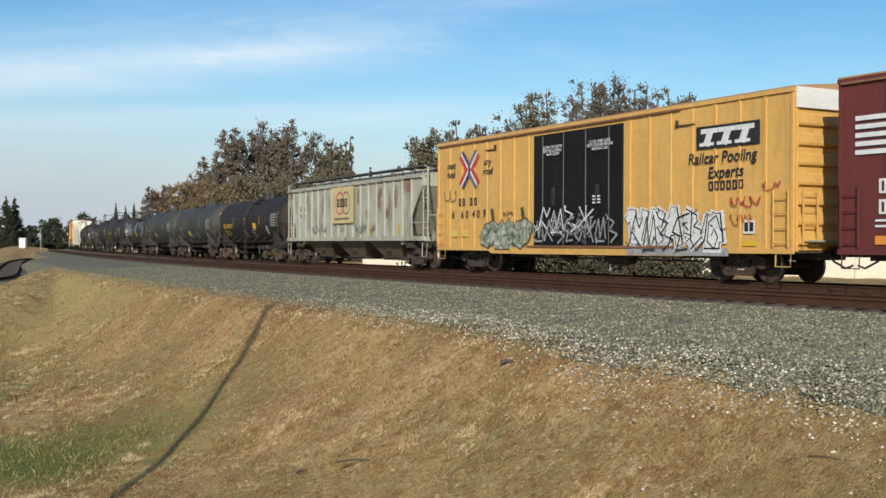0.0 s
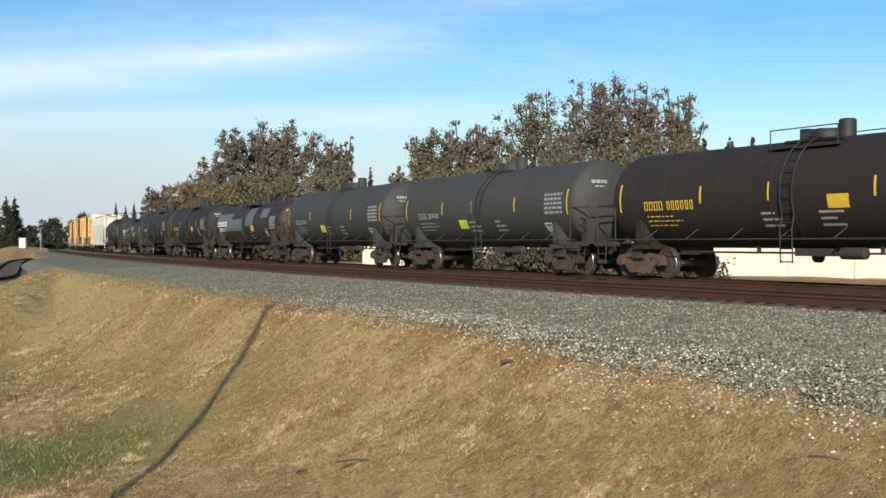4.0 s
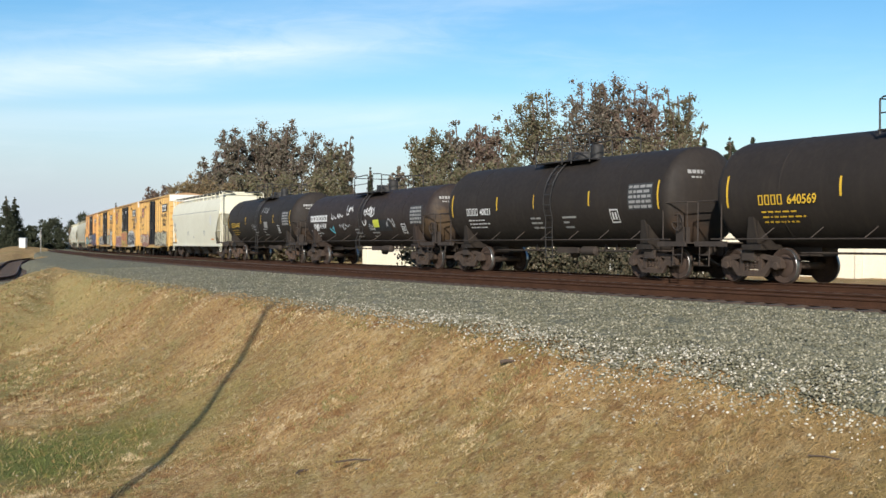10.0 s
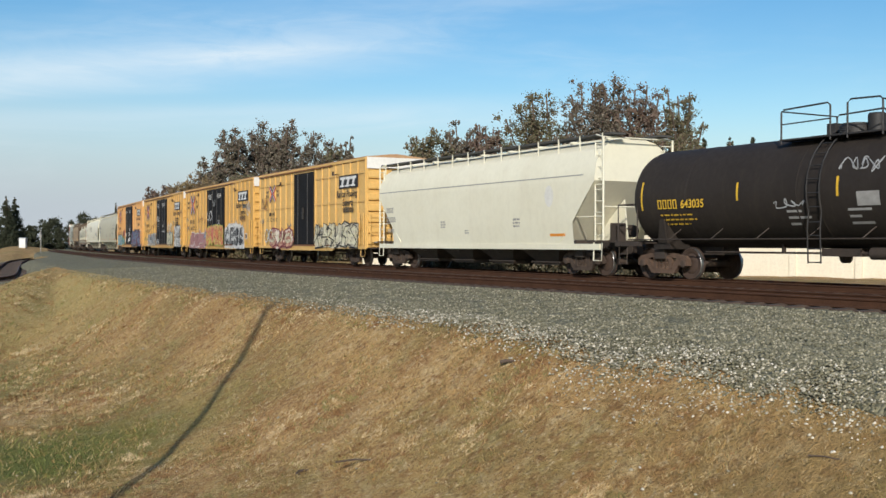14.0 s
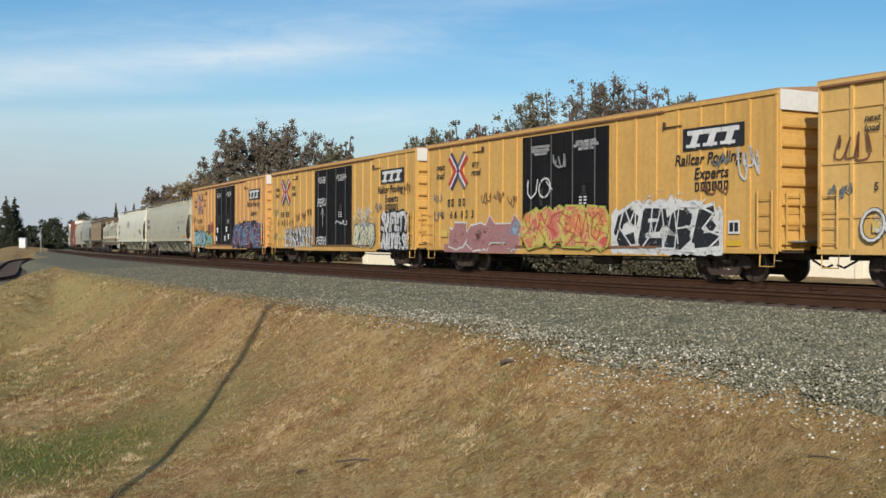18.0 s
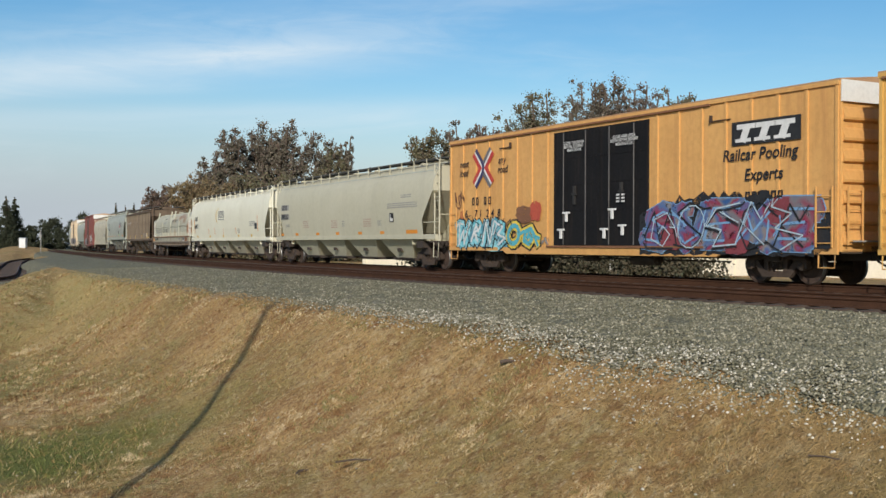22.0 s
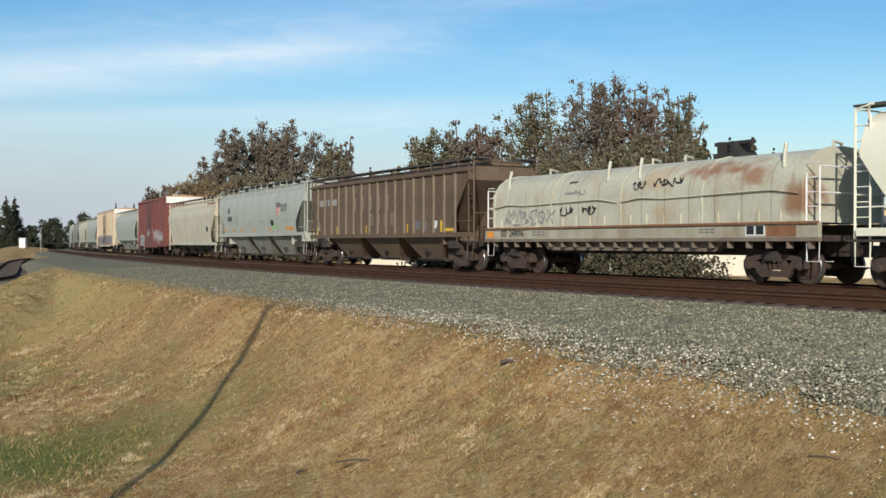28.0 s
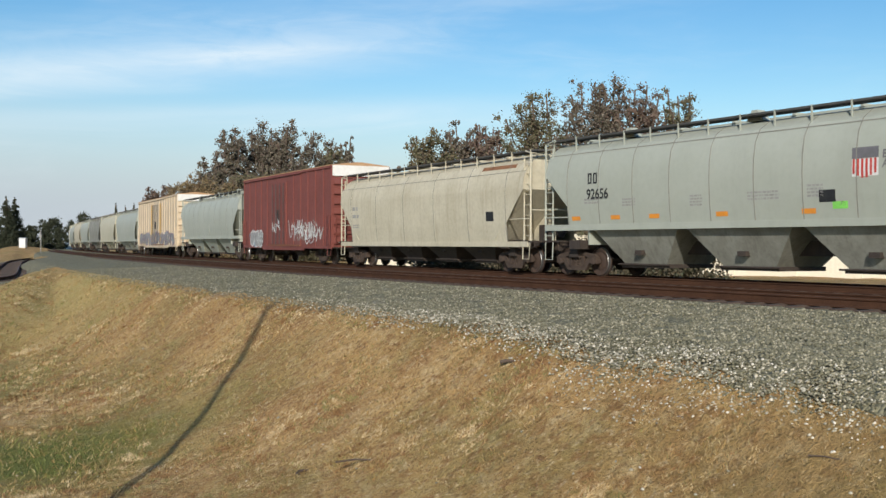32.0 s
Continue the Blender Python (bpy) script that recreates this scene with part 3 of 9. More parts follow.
e = bramp.color_ramp.elements.new(0.55)
e.color = (0.178, 0.165, 0.102, 1)
e = bramp.color_ramp.elements.new(0.9)
e.color = (0.235, 0.215, 0.136, 1)
bl.new(br.outputs[0], bramp.inputs[0])
bno = bn.new("ShaderNodeTexNoise")
bno.inputs["Scale"].default_value, bno.inputs["Detail"].default_value = 0.5, 5
bl.new(btc.outputs["Object"], bno.inputs["Vector"])
brr = bn.new("ShaderNodeMapRange")
brr.inputs["From Min"].default_value, brr.inputs["From Max"].default_value, brr.inputs["To Max"].default_value = 0.5, 0.75, 0.55
bl.new(bno.outputs["Fac"], brr.inputs["Value"])
bmx = bn.new("ShaderNodeMixRGB")
bl.new(brr.outputs[0], bmx.inputs[0])
bl.new(bramp.outputs[0], bmx.inputs[1])
bmx.inputs[2].default_value = (0.20, 0.185, 0.14, 1)
bl.new(bmx.outputs[0], bb.inputs["Base Color"])
bbp = bn.new("ShaderNodeBump")
bbp.inputs["Strength"].default_value, bbp.inputs["Distance"].default_value = 1.0, 0.05
binv = bn.new("ShaderNodeMath")
binv.operation = "SUBTRACT"
binv.inputs[0].default_value = 1.0
bl.new(bv.outputs["Distance"], binv.inputs[1])
bl.new(binv.outputs[0], bbp.inputs["Height"])
bl.new(bbp.outputs[0], bb.inputs["Normal"])

OFFS = [-6.5, -5.2, -4, -2.6, 0, 2.5, 4.0, 5.5, 6.6, 7.1, 7.7, 8.4, 9.2, 10.0, 10.8, 11.5, 12.0, 12.4, 12.8, 13.2]
BZ = [-0.9, -0.6, -0.34, -0.215, -0.215, -0.215, -0.215, -0.215, -0.215, -0.225, -0.25, -0.28, -0.31, -0.34, -0.375, -0.41, -0.455, -0.56, -0.77, -1.30]


def strip(path, offs, zs, rough=0.0):
    """A strip along points (x, y, heading) with one height for each offset."""
    sh = Shape()
    for x, y, h in path:
        near = math.hypot(x, y) < 80
        for o, z in zip(offs, zs):
            px, py = x + o * math.cos(h), y - o * math.sin(h)
            if near and rough:
                z += rough * (noise.noise((px * 0.6, py * 0.6, 7)) + 0.6 * noise.noise((px * 2.1, py * 2.1, 9))) * (0.25 if -3 < o < 7 else 1.0)
            sh.v.append((px, py, z))
    n = len(offs)
    for i in range(len(path) - 1):
        for k in range(n - 1):
            sh.f.append((i * n + k, i * n + k + 1, (i + 1) * n + k + 1, (i + 1) * n + k)[::-1])
    return sh


def bed_edge(x):
    """How much wider than usual the stones reach down the bank, by place along it."""
    return np.interp(x, [-3, 0, 1.6, 2.2, 2.9, 5.0], [0.0, 0.0, 0.2, 0.52, 0.46, 0.52])


main_steps = [s for s in range(-700, -120, 10)] + [s * 0.5 for s in range(-240, 50)] + [s for s in range(25, 400, 10)]
main_bed = strip([on_line(s) for s in main_steps], OFFS, BZ, 0.045)
# further off the shoulder is narrower, beside the lower branch
for i, s in enumerate(main_steps):
    k = min(max((-72 - s) / 25, 0.0), 1.0)
    for q, o in enumerate(OFFS):
        if o > 7:
            x, y, _ = on_line(s, 7 + (o - 7) * (1 - 0.62 * k))
            if o > 11.8:
                x, y, _ = on_line(s, 7 + (o + min((o - 11.5) / 0.9, 1.0) * (-0.56 + float(bed_edge(x)) + 0.12 * noise.noise((s * 0.9, 3.3, 0))) - 7) * (1 - 0.62 * k))
            main_bed.v[i * len(OFFS) + q] = (x, y, main_bed.v[i * len(OFFS) + q][2])
ballast = new("ballast", mesh_of("ballast", main_bed, BALLAST, 60))
tagged(ballast, "grey-green crushed stone ballast bed under two tracks", "ballast", kind="structure")


def heading_path(pts):
    out = []
    for i, (x, y) in enumerate(pts):
        a, b = pts[max(i - 1, 0)], pts[min(i + 1, len(pts) - 1)]
        out.append((x, y, math.atan2(b[0] - a[0], b[1] - a[1])))
    return out


LEG_PATH = heading_path([tuple(q) for q in LEG_PTS])
leg_bed = new("ballast", mesh_of("leg_ballast", strip(LEG_PATH, [-2.6, -2.1, -1.6, 0, 1.6, 1.9, 2.25], [LEG_Z - 0.5, LEG_Z - 0.25, LEG_Z - 0.2, LEG_Z - 0.2, LEG_Z - 0.2, LEG_Z - 0.27, LEG_Z - 0.55]), BALLAST, 60))
shoulder = new("ballast", mesh_of("leg_shoulder", strip([q for q in LEG_PATH if q[1] > 70], [-6.5, -5.2, -3.8, -2.0], [LEG_Z + 0.05, LEG_Z + 0.12, LEG_Z - 0.12, LEG_Z - 0.26]), BALLAST, 60))
tagged(shoulder, "grey crushed stone between the two beds", "ballast", kind="structure")
tagged(leg_bed, "grey crushed stone bed of the branching track", "ballast", kind="structure")

# ---------------------------------------------------------------- rails and ties
RAIL_PROF = [(-0.075, -0.18), (0.075, -0.18), (0.075, -0.165), (0.012, -0.145), (0.012, -0.045), (0.036, -0.03), (0.036, -0.004), (0.028, 0.0),
             (-0.028, 0.0), (-0.036, -0.004), (-0.036, -0.03), (-0.012, -0.045), (-0.012, -0.145), (-0.075, -0.165)]


def rail(path, off, z, parent, label):
    sh = Shape()
    n = len(RAIL_PROF)
    for x, y, h in path:
        for o, dz in RAIL_PROF:
            sh.v.append((x + (off + o) * math.cos(h), y - (off + o) * math.sin(h), z + dz))
    for i in range(len(path) - 1):
        for k in range(n):
            sh.f.append((i * n + k, i * n + (k + 1) % n, (i + 1) * n + (k + 1) % n, (i + 1) * n + k))
    ob = part("rail", sh, [RAIL_RUST, RAIL_TOP], parent, label)
    for i, p in enumerate(ob.data.polygons):
        if i % n == 7:
            p.material_index = 1
    return ob


def tie_shape(sh):
    sh.box(-0.115, 0.115, -1.3, 1.3, -0.40, -0.185)
    for y in (-0.75, 0.75):
        sh.box(-0.09, 0.09, y - 0.17, y + 0.17, -0.184, -0.172)


def track(name, path, z, label, ties):
    tr = new(name)
    tagged(tr, label, "railway track", kind="structure")
    for o in (-0.7525, 0.7525):
        rail(path, o, z, tr, "rusty steel rail")
    me = shared("tie", "tie", TIE, tie_shape)
    for x, y, h in ties:
        part("tie", me, TIE, tr, m=Matrix.Translation((x, y, z)) @ Matrix.Rotation(math.pi / 2 - h, 4, "Z"))
    return tr


fine = [s for s in range(-700, -140, 12)] + [s * 2 for s in range(-70, 15)] + [s for s in range(30, 400, 10)]
track("main_track", [on_line(s) for s in fine], 0.0, "rusty steel rails on wooden ties under the train", [on_line(-45 + k * 0.55) for k in range(120)])
track("near_track", [on_line(s, NEAR_OFF) for s in fine], 0.0, "empty rusty track beside the moving train", [on_line(-80 + k * 0.55, NEAR_OFF) for k in range(190)])
LEG_TIES = []
_run = 0.0
for (xa, ya, ha), (xb, yb_, hb) in zip(LEG_PATH, LEG_PATH[1:]):
    seg = math.hypot(xb - xa, yb_ - ya)
    while _run < seg:
        if ya < 130:
            LEG_TIES.append((xa + (xb - xa) * _run / seg, ya + (yb_ - ya) * _run / seg, ha))
        _run += 0.6
    _run -= seg
track("leg_track", LEG_PATH, LEG_Z, "rusty branching track that curves away", LEG_TIES[:230])

# ---------------------------------------------------------------- parts of railway cars
# a car runs along +x, its near side is -y, z = 0 is the rail head


def side_frame_shape(sh):
    """Cast side frame of a two-axle truck with its two windows and springs."""
    for y in (-1.09,):
        sh.ext_y([(-1.06, 0.60), (-0.98, 0.68), (-0.45, 0.76), (0.45, 0.76), (0.98, 0.68), (1.06, 0.60), (1.02, 0.53), (0.42, 0.64), (-0.42, 0.64), (-1.02, 0.53)], y, y + 0.12)
        sh.ext_y([(-0.80, 0.56), (-0.62, 0.60), (-0.36, 0.30), (0.36, 0.30), (0.62, 0.60), (0.80, 0.56), (0.48, 0.17), (-0.48, 0.17)], y, y + 0.12)
        for x in (-0.40, 0.26):
            sh.box(x, x + 0.14, y, y + 0.12, 0.28, 0.66)
        for x in (-0.89, 0.89):
            sh.box(x - 0.17, x + 0.17, y - 0.02, y + 0.14, 0.40, 0.60)


def springs_shape(sh):
    for y in (-1.03,):
        for x in (-0.16, 0.0, 0.16):
            for k in range(5):
                sh.lathe([(0.30 + k * 0.055, 0.065), (0.325 + k * 0.055, 0.07), (0.34 + k * 0.055, 0.055)], (x, y, 0), "z", 8)
        sh.box(-0.30, 0.30, y - 0.09, y + 0.09, 0.57, 0.68)


def wheel_shape(sh):
    sh.lathe([(-0.07, 0.12), (-0.07, 0.20), (-0.02, 0.30), (-0.065, 0.375), (-0.065, 0.445), (-0.03, 0.452), (0.04, 0.457), (0.04, 0.483), (0.07, 0.483), (0.07, 0.375), (0.02, 0.30), (0.04, 0.16), (0.09, 0.12)], (0, 0, 0), "y", 28)


def tread_shape(sh):
    sh.lathe([(-0.0665, 0.4475), (-0.060, 0.4545), (-0.03, 0.4585), (0.035, 0.4595)], (0, 0, 0), "y", 28, caps=False)


def axle_shape(sh):
    sh.lathe([(-1.13, 0.085), (-1.11, 0.11), (-0.97, 0.115), (-0.9, 0.09), (0.9, 0.09), (0.97, 0.115), (1.11, 0.11), (1.13, 0.085)], (0, 0, 0), "y", 12)


def bolster_shape(sh):
    sh.box(-0.22, 0.22, -1.2, 1.2, 0.60, 0.86)
    sh.box(-0.18, 0.18, -0.5, 0.5, 0.86, 0.98)
    for x in (-0.45, 0.45):
        sh.box(x - 0.05, x + 0.05, -0.95, 0.95, 0.34, 0.44)


def truck(car, x, rust=False):
    dirt = TRUCK_RUST if rust else TRUCK_DIRT
    tag = "r" if rust else "d"
    tr = part("truck", shared("bolster" + tag, "bolster", UNDER, bolster_shape), None, car, m=Matrix.Translation((x, 0, 0)))
    for turn in (0, 180):
        fr_ = part("side_frame", shared("sideframe" + tag, "side_frame", dirt, side_frame_shape), None, tr, m=pose(0, 0, 0, 0, 0, turn))
        part("spring_nest", shared("springs" + tag, "spring_nest", dirt, springs_shape, 40), None, tr, m=pose(0, 0, 0, 0, 0, turn))
    for ax in (-0.89, 0.89):
        part("axle", shared("axle", "axle", dirt, axle_shape, 40), None, tr, m=pose(ax, 0, 0.459))
        for sy in (-1, 1):
            m = pose(ax, sy * 0.755, 0.459, 0, 0, 0 if sy < 0 else 180)
            part("wheel", shared("wheel", "wheel", WHEEL, wheel_shape, 40), None, tr, m=m)
            part("wheel_tread", shared("tread", "wheel_tread", WHEEL_TREAD, tread_shape, 40), None, tr, m=m)


def coupler_shape(sh):
    sh.box(-0.75, 0.0, -0.09, 0.09, 0.76, 0.92)
    sh.ext_y([(0, 0.70), (0.22, 0.70), (0.30, 0.76), (0.30, 0.96), (0.22, 1.0), (0, 1.0)], -0.16, 0.16)
    sh.tube([(-0.3, -0.25, 0.85), (-0.1, -0.3, 0.6), (0.2, -0.2, 0.42), (0.35, -0.1, 0.5)], 0.03)


def couplers(car, length, draw=0.0):
    for s in (1, -1):
        part("coupler", shared("coupler", "coupler", UNDER, coupler_shape, 40), None, car, m=pose(s * (length / 2 - 0.32) + (draw if s > 0 else 0.0), 0, 0, 0, 0, 0 if s > 0 else 180))


def ladder(sh, x0, x1, y, z0, z1, step=0.38, r=0.016, rails=True):
    z = z0
    while z <= z1 + 0.01:
        sh.tube([(x0, y, z), (x1, y, z)], r, 5)
        z += step
    if rails:
        for x in (x0, x1):
            sh.box(x - 0.018, x + 0.018, y - 0.02, y + 0.02, z0 - 0.1, z1 + 0.12)


def end_ladder(sh, x, y0, y1, z0, z1, step=0.38, r=0.016):
    z = z0
    while z <= z1 + 0.01:
        sh.tube([(x, y0, z), (x, y1, z)], r, 5)
        z += step
    for y in (y0, y1):
        sh.box(x - 0.02, x + 0.02, y - 0.018, y + 0.018, z0 - 0.1, z1 + 0.1)


def car_root(name, label, category, group=""):
    return tagged(new(name), label, category, group)


RING = [(0.5 + 0.42 * math.cos(t), 0.5 + 0.48 * math.sin(t)) for t in np.linspace(0, 2 * math.pi, 15)]
GLYPH = {
    "c": [[(0.92, 0.80), (0.6, 1.0), (0.18, 0.8), (0.08, 0.4), (0.35, 0.02), (0.9, 0.16)]],
    "e": [[(0.92, 0.92), (0.16, 0.95), (0.08, 0.06), (0.9, 0.04)], [(0.12, 0.5), (0.74, 0.54)]],
    "s": [[(0.92, 0.86), (0.45, 1.0), (0.10, 0.78), (0.5, 0.52), (0.92, 0.28), (0.6, 0.0), (0.05, 0.10)]],
    "l": [[(0.25, 1.0), (0.12, 0.06), (0.98, 0.14)]],
    "n": [[(0.10, 0.0), (0.16, 0.98), (0.82, 0.04), (0.92, 1.0)]],
    "o": [RING],
    "a": [[(0.04, 0.0), (0.48, 1.0), (0.96, 0.0)], [(0.2, 0.36), (0.8, 0.40)]],
    "f": [[(0.95, 0.95), (0.2, 0.92), (0.1, 0.0)], [(0.15, 0.5), (0.7, 0.54)]],
    "t": [[(0.0, 0.94), (1.0, 0.98)], [(0.52, 0.95), (0.45, 0.0)]],
    "y": [[(0.02, 1.0), (0.5, 0.5), (0.98, 1.0)], [(0.5, 0.5), (0.4, 0.0)]],
    "h": [[(0.10, 0.0), (0.14, 1.0)], [(0.88, 0.0), (0.92, 1.0)], [(0.12, 0.5), (0.9, 0.5)]],
    "r": [[(0.10, 0.0), (0.14, 0.98), (0.8, 0.9), (0.8, 0.58), (0.15, 0.5), (0.95, 0.0)]],
    "w": [[(0.0, 1.0), (0.24, 0.02), (0.5, 0.7), (0.76, 0.02), (1.0, 1.0)]],
    "1": [[(0.1, 0.1), (0.45, 0.95), (0.75, 0.6), (0.95, 0.9)], [(0.3, 0.5), (0.9, 0.1)]],
    "2": [[(0.05, 0.9), (0.6, 0.75), (0.2, 0.45), (0.95, 0.3), (0.4, 0.0)]],
    "3": [[(0.9, 0.5), (0.6, 0.85), (0.2, 0.7), (0.15, 0.25), (0.55, 0.08), (0.75, 0.35), (0.5, 0.55), (0.38, 0.38)]],
    "4": [[(0.05, 0.2), (0.95, 0.85)], [(0.1, 0.95), (0.85, 0.05)], [(0.5, 1.0), (0.55, 0.5)]],
    "5": [[(0.0, 0.3), (0.25, 0.9), (0.5, 0.2), (0.72, 0.95), (1.0, 0.15)], [(0.1, 0.05), (0.9, 0.05)]],
    "6": [[(0.95, 0.95), (0.3, 0.85), (0.05, 0.5), (0.5, 0.4), (0.3, 0.05), (0.95, 0.1)], [(0.6, 0.7), (0.95, 0.55)]],
    "j": [[(0.35, 0.98), (0.95, 0.92), (0.78, 0.25), (0.45, 0.02), (0.05, 0.22)]],
    "u": [[(0.08, 1.0), (0.12, 0.3), (0.45, 0.02), (0.85, 0.3), (0.92, 1.0)]],
    "m": [[(0.02, 0.0), (0.14, 0.96), (0.48, 0.35), (0.84, 0.98), (0.98, 0.0)]],
    "p": [[(0.10, 0.0), (0.14, 0.98), (0.82, 0.9), (0.82, 0.55), (0.15, 0.46)]],
    "k": [[(0.12, 0.0), (0.16, 1.0)], [(0.92, 0.98), (0.18, 0.45), (0.95, 0.0)]],
}


def piece(car, x0, x1, z0, z1, glyphs, layers, y, seed, thick=0.30, back=None, lean=0.12, grow=1.15, rounded=False):
    """A sprayed piece: block strokes in layers, on a ragged ground of paint."""
    rng = random.Random(seed)
    h, w = z1 - z0, (x1 - x0) / len(glyphs)
    if back:
        sh, n = Shape(), 34
        for i in range(n + 1):
            x = x0 - 0.12 + (x1 - x0 + 0.24) * i / n
            e = math.sin(math.pi * min(max(i / n, 0.03), 0.97)) ** 0.35
            top = z0 + h * (0.62 + 0.42 * e) + rng.uniform(-0.07, 0.09) * h
            sh.v += [(x, y, z0 + rng.uniform(-0.02, 0.03) * h), (x, y, top)]
        sh.f = [(2 * i, 2 * i + 2, 2 * i + 3, 2 * i + 1) for i in range(n)]
        part("graffiti", sh, back, car, "sprayed ground in " + back.name.replace("_", " "))
    widest = max(q for _, q in layers)
    for i, g in enumerate(glyphs):
        tw = thick * min(w, h) * rng.uniform(0.85, 1.15)
        mg = tw * widest * 0.5
        ox, oz = x0 + i * w + mg * 0.6 + rng.uniform(-0.05, 0.05) * w, z0 + mg + rng.uniform(0.0, 0.06) * h
        sx, sz = max(w * grow - 1.2 * mg, 0.3 * w) * rng.uniform(0.88, 1.05), (h - 2 * mg) * rng.uniform(0.86, 0.98)
        strokes = [[(ox + sx * (u + lean * (v - 0.5)), oz + sz * v) for u, v in pts] for pts in GLYPH[g]]
        # spikes and serifs
        for q in range(2):
            a = rng.choice(strokes)[0]
            strokes.append([a, (a[0] + rng.uniform(-0.35, 0.35) * w, min(max(a[1] + rng.uniform(-0.3, 0.3) * h, z0 + mg), z1 - mg))])
        for k, (mat, wide) in enumerate(layers):
            sh = Shape()
            for j, pts in enumerate(strokes):
                if rounded:
                    for (xa, za) in pts:
                        q_ = tw * wide * (0.36 if j >= len(GLYPH[g]) else 0.5)
                        sh.add([(xa + q_ * math.cos(t_ * math.pi / 4), y - 0.012 * (k + 1) - 0.0017 * j + 0.0006 + 0.0003 * (pts.index((xa, za)) % 3), za + q_ * math.sin(t_ * math.pi / 4)) for t_ in range(8)], [tuple(range(8))])
                sh.stroke(pts, tw * wide * (0.75 if j >= len(GLYPH[g]) else 1.0), y - 0.012 * (k + 1) - 0.0017 * j - 0.0012 * (i % 2))
            part("graffiti", sh, mat, car, "sprayed graffiti in " + mat.name.replace("_", " "))


def scrawl(car, x0, x1, z0, z1, mat, seed, y=None, width=0.035, loops=5, curve=None):
    """A thin sprayed tag: a running line with loops; curve gives the side's depth at a height."""
    rng = random.Random(seed)
    sh, pts = Shape(), []
    raw, wl_ = [], (x1 - x0) / loops
    for i in range(loops):
        for k in range(rng.choice((3, 4, 5))):
            raw.append((x0 + (i + rng.uniform(0.0, 1.05)) * wl_, z0 + (z1 - z0) * (rng.uniform(0.6, 1.0) if k % 2 else rng.uniform(0.0, 0.4))))
    pts = raw
    for k in range(2):
        pts = [q for (xa, za), (xb, zb) in zip(pts, pts[1:]) for q in ((xa * 0.8 + xb * 0.2, za * 0.8 + zb * 0.2), (xa * 0.2 + xb * 0.8, za * 0.2 + zb * 0.8))]
    yf = curve or (lambda z: y)
    for (xa, za), (xb, zb) in zip(pts, pts[1:]):
        d = Vector((xb - xa, zb - za))
        if d.length < 1e-4:
            continue
        d.normalize()
        nx, nz = -d.y * width / 2, d.x * width / 2
        sh.add([(xa + nx, yf(za), za + nz), (xa - nx, yf(za), za - nz), (xb - nx, yf(zb), zb - nz), (xb + nx, yf(zb), zb + nz)], [(0, 1, 2, 3)])
    part("graffiti", sh, mat, car, "thin sprayed tag in " + mat.name.replace("_", " "))


# ---------------------------------------------------------------- boxcars


ROD = material("worn_grey_rod", (0.10, 0.095, 0.09), (0.06, 0.055, 0.05), rough=0.5, metal=0.3, scale=4.0)


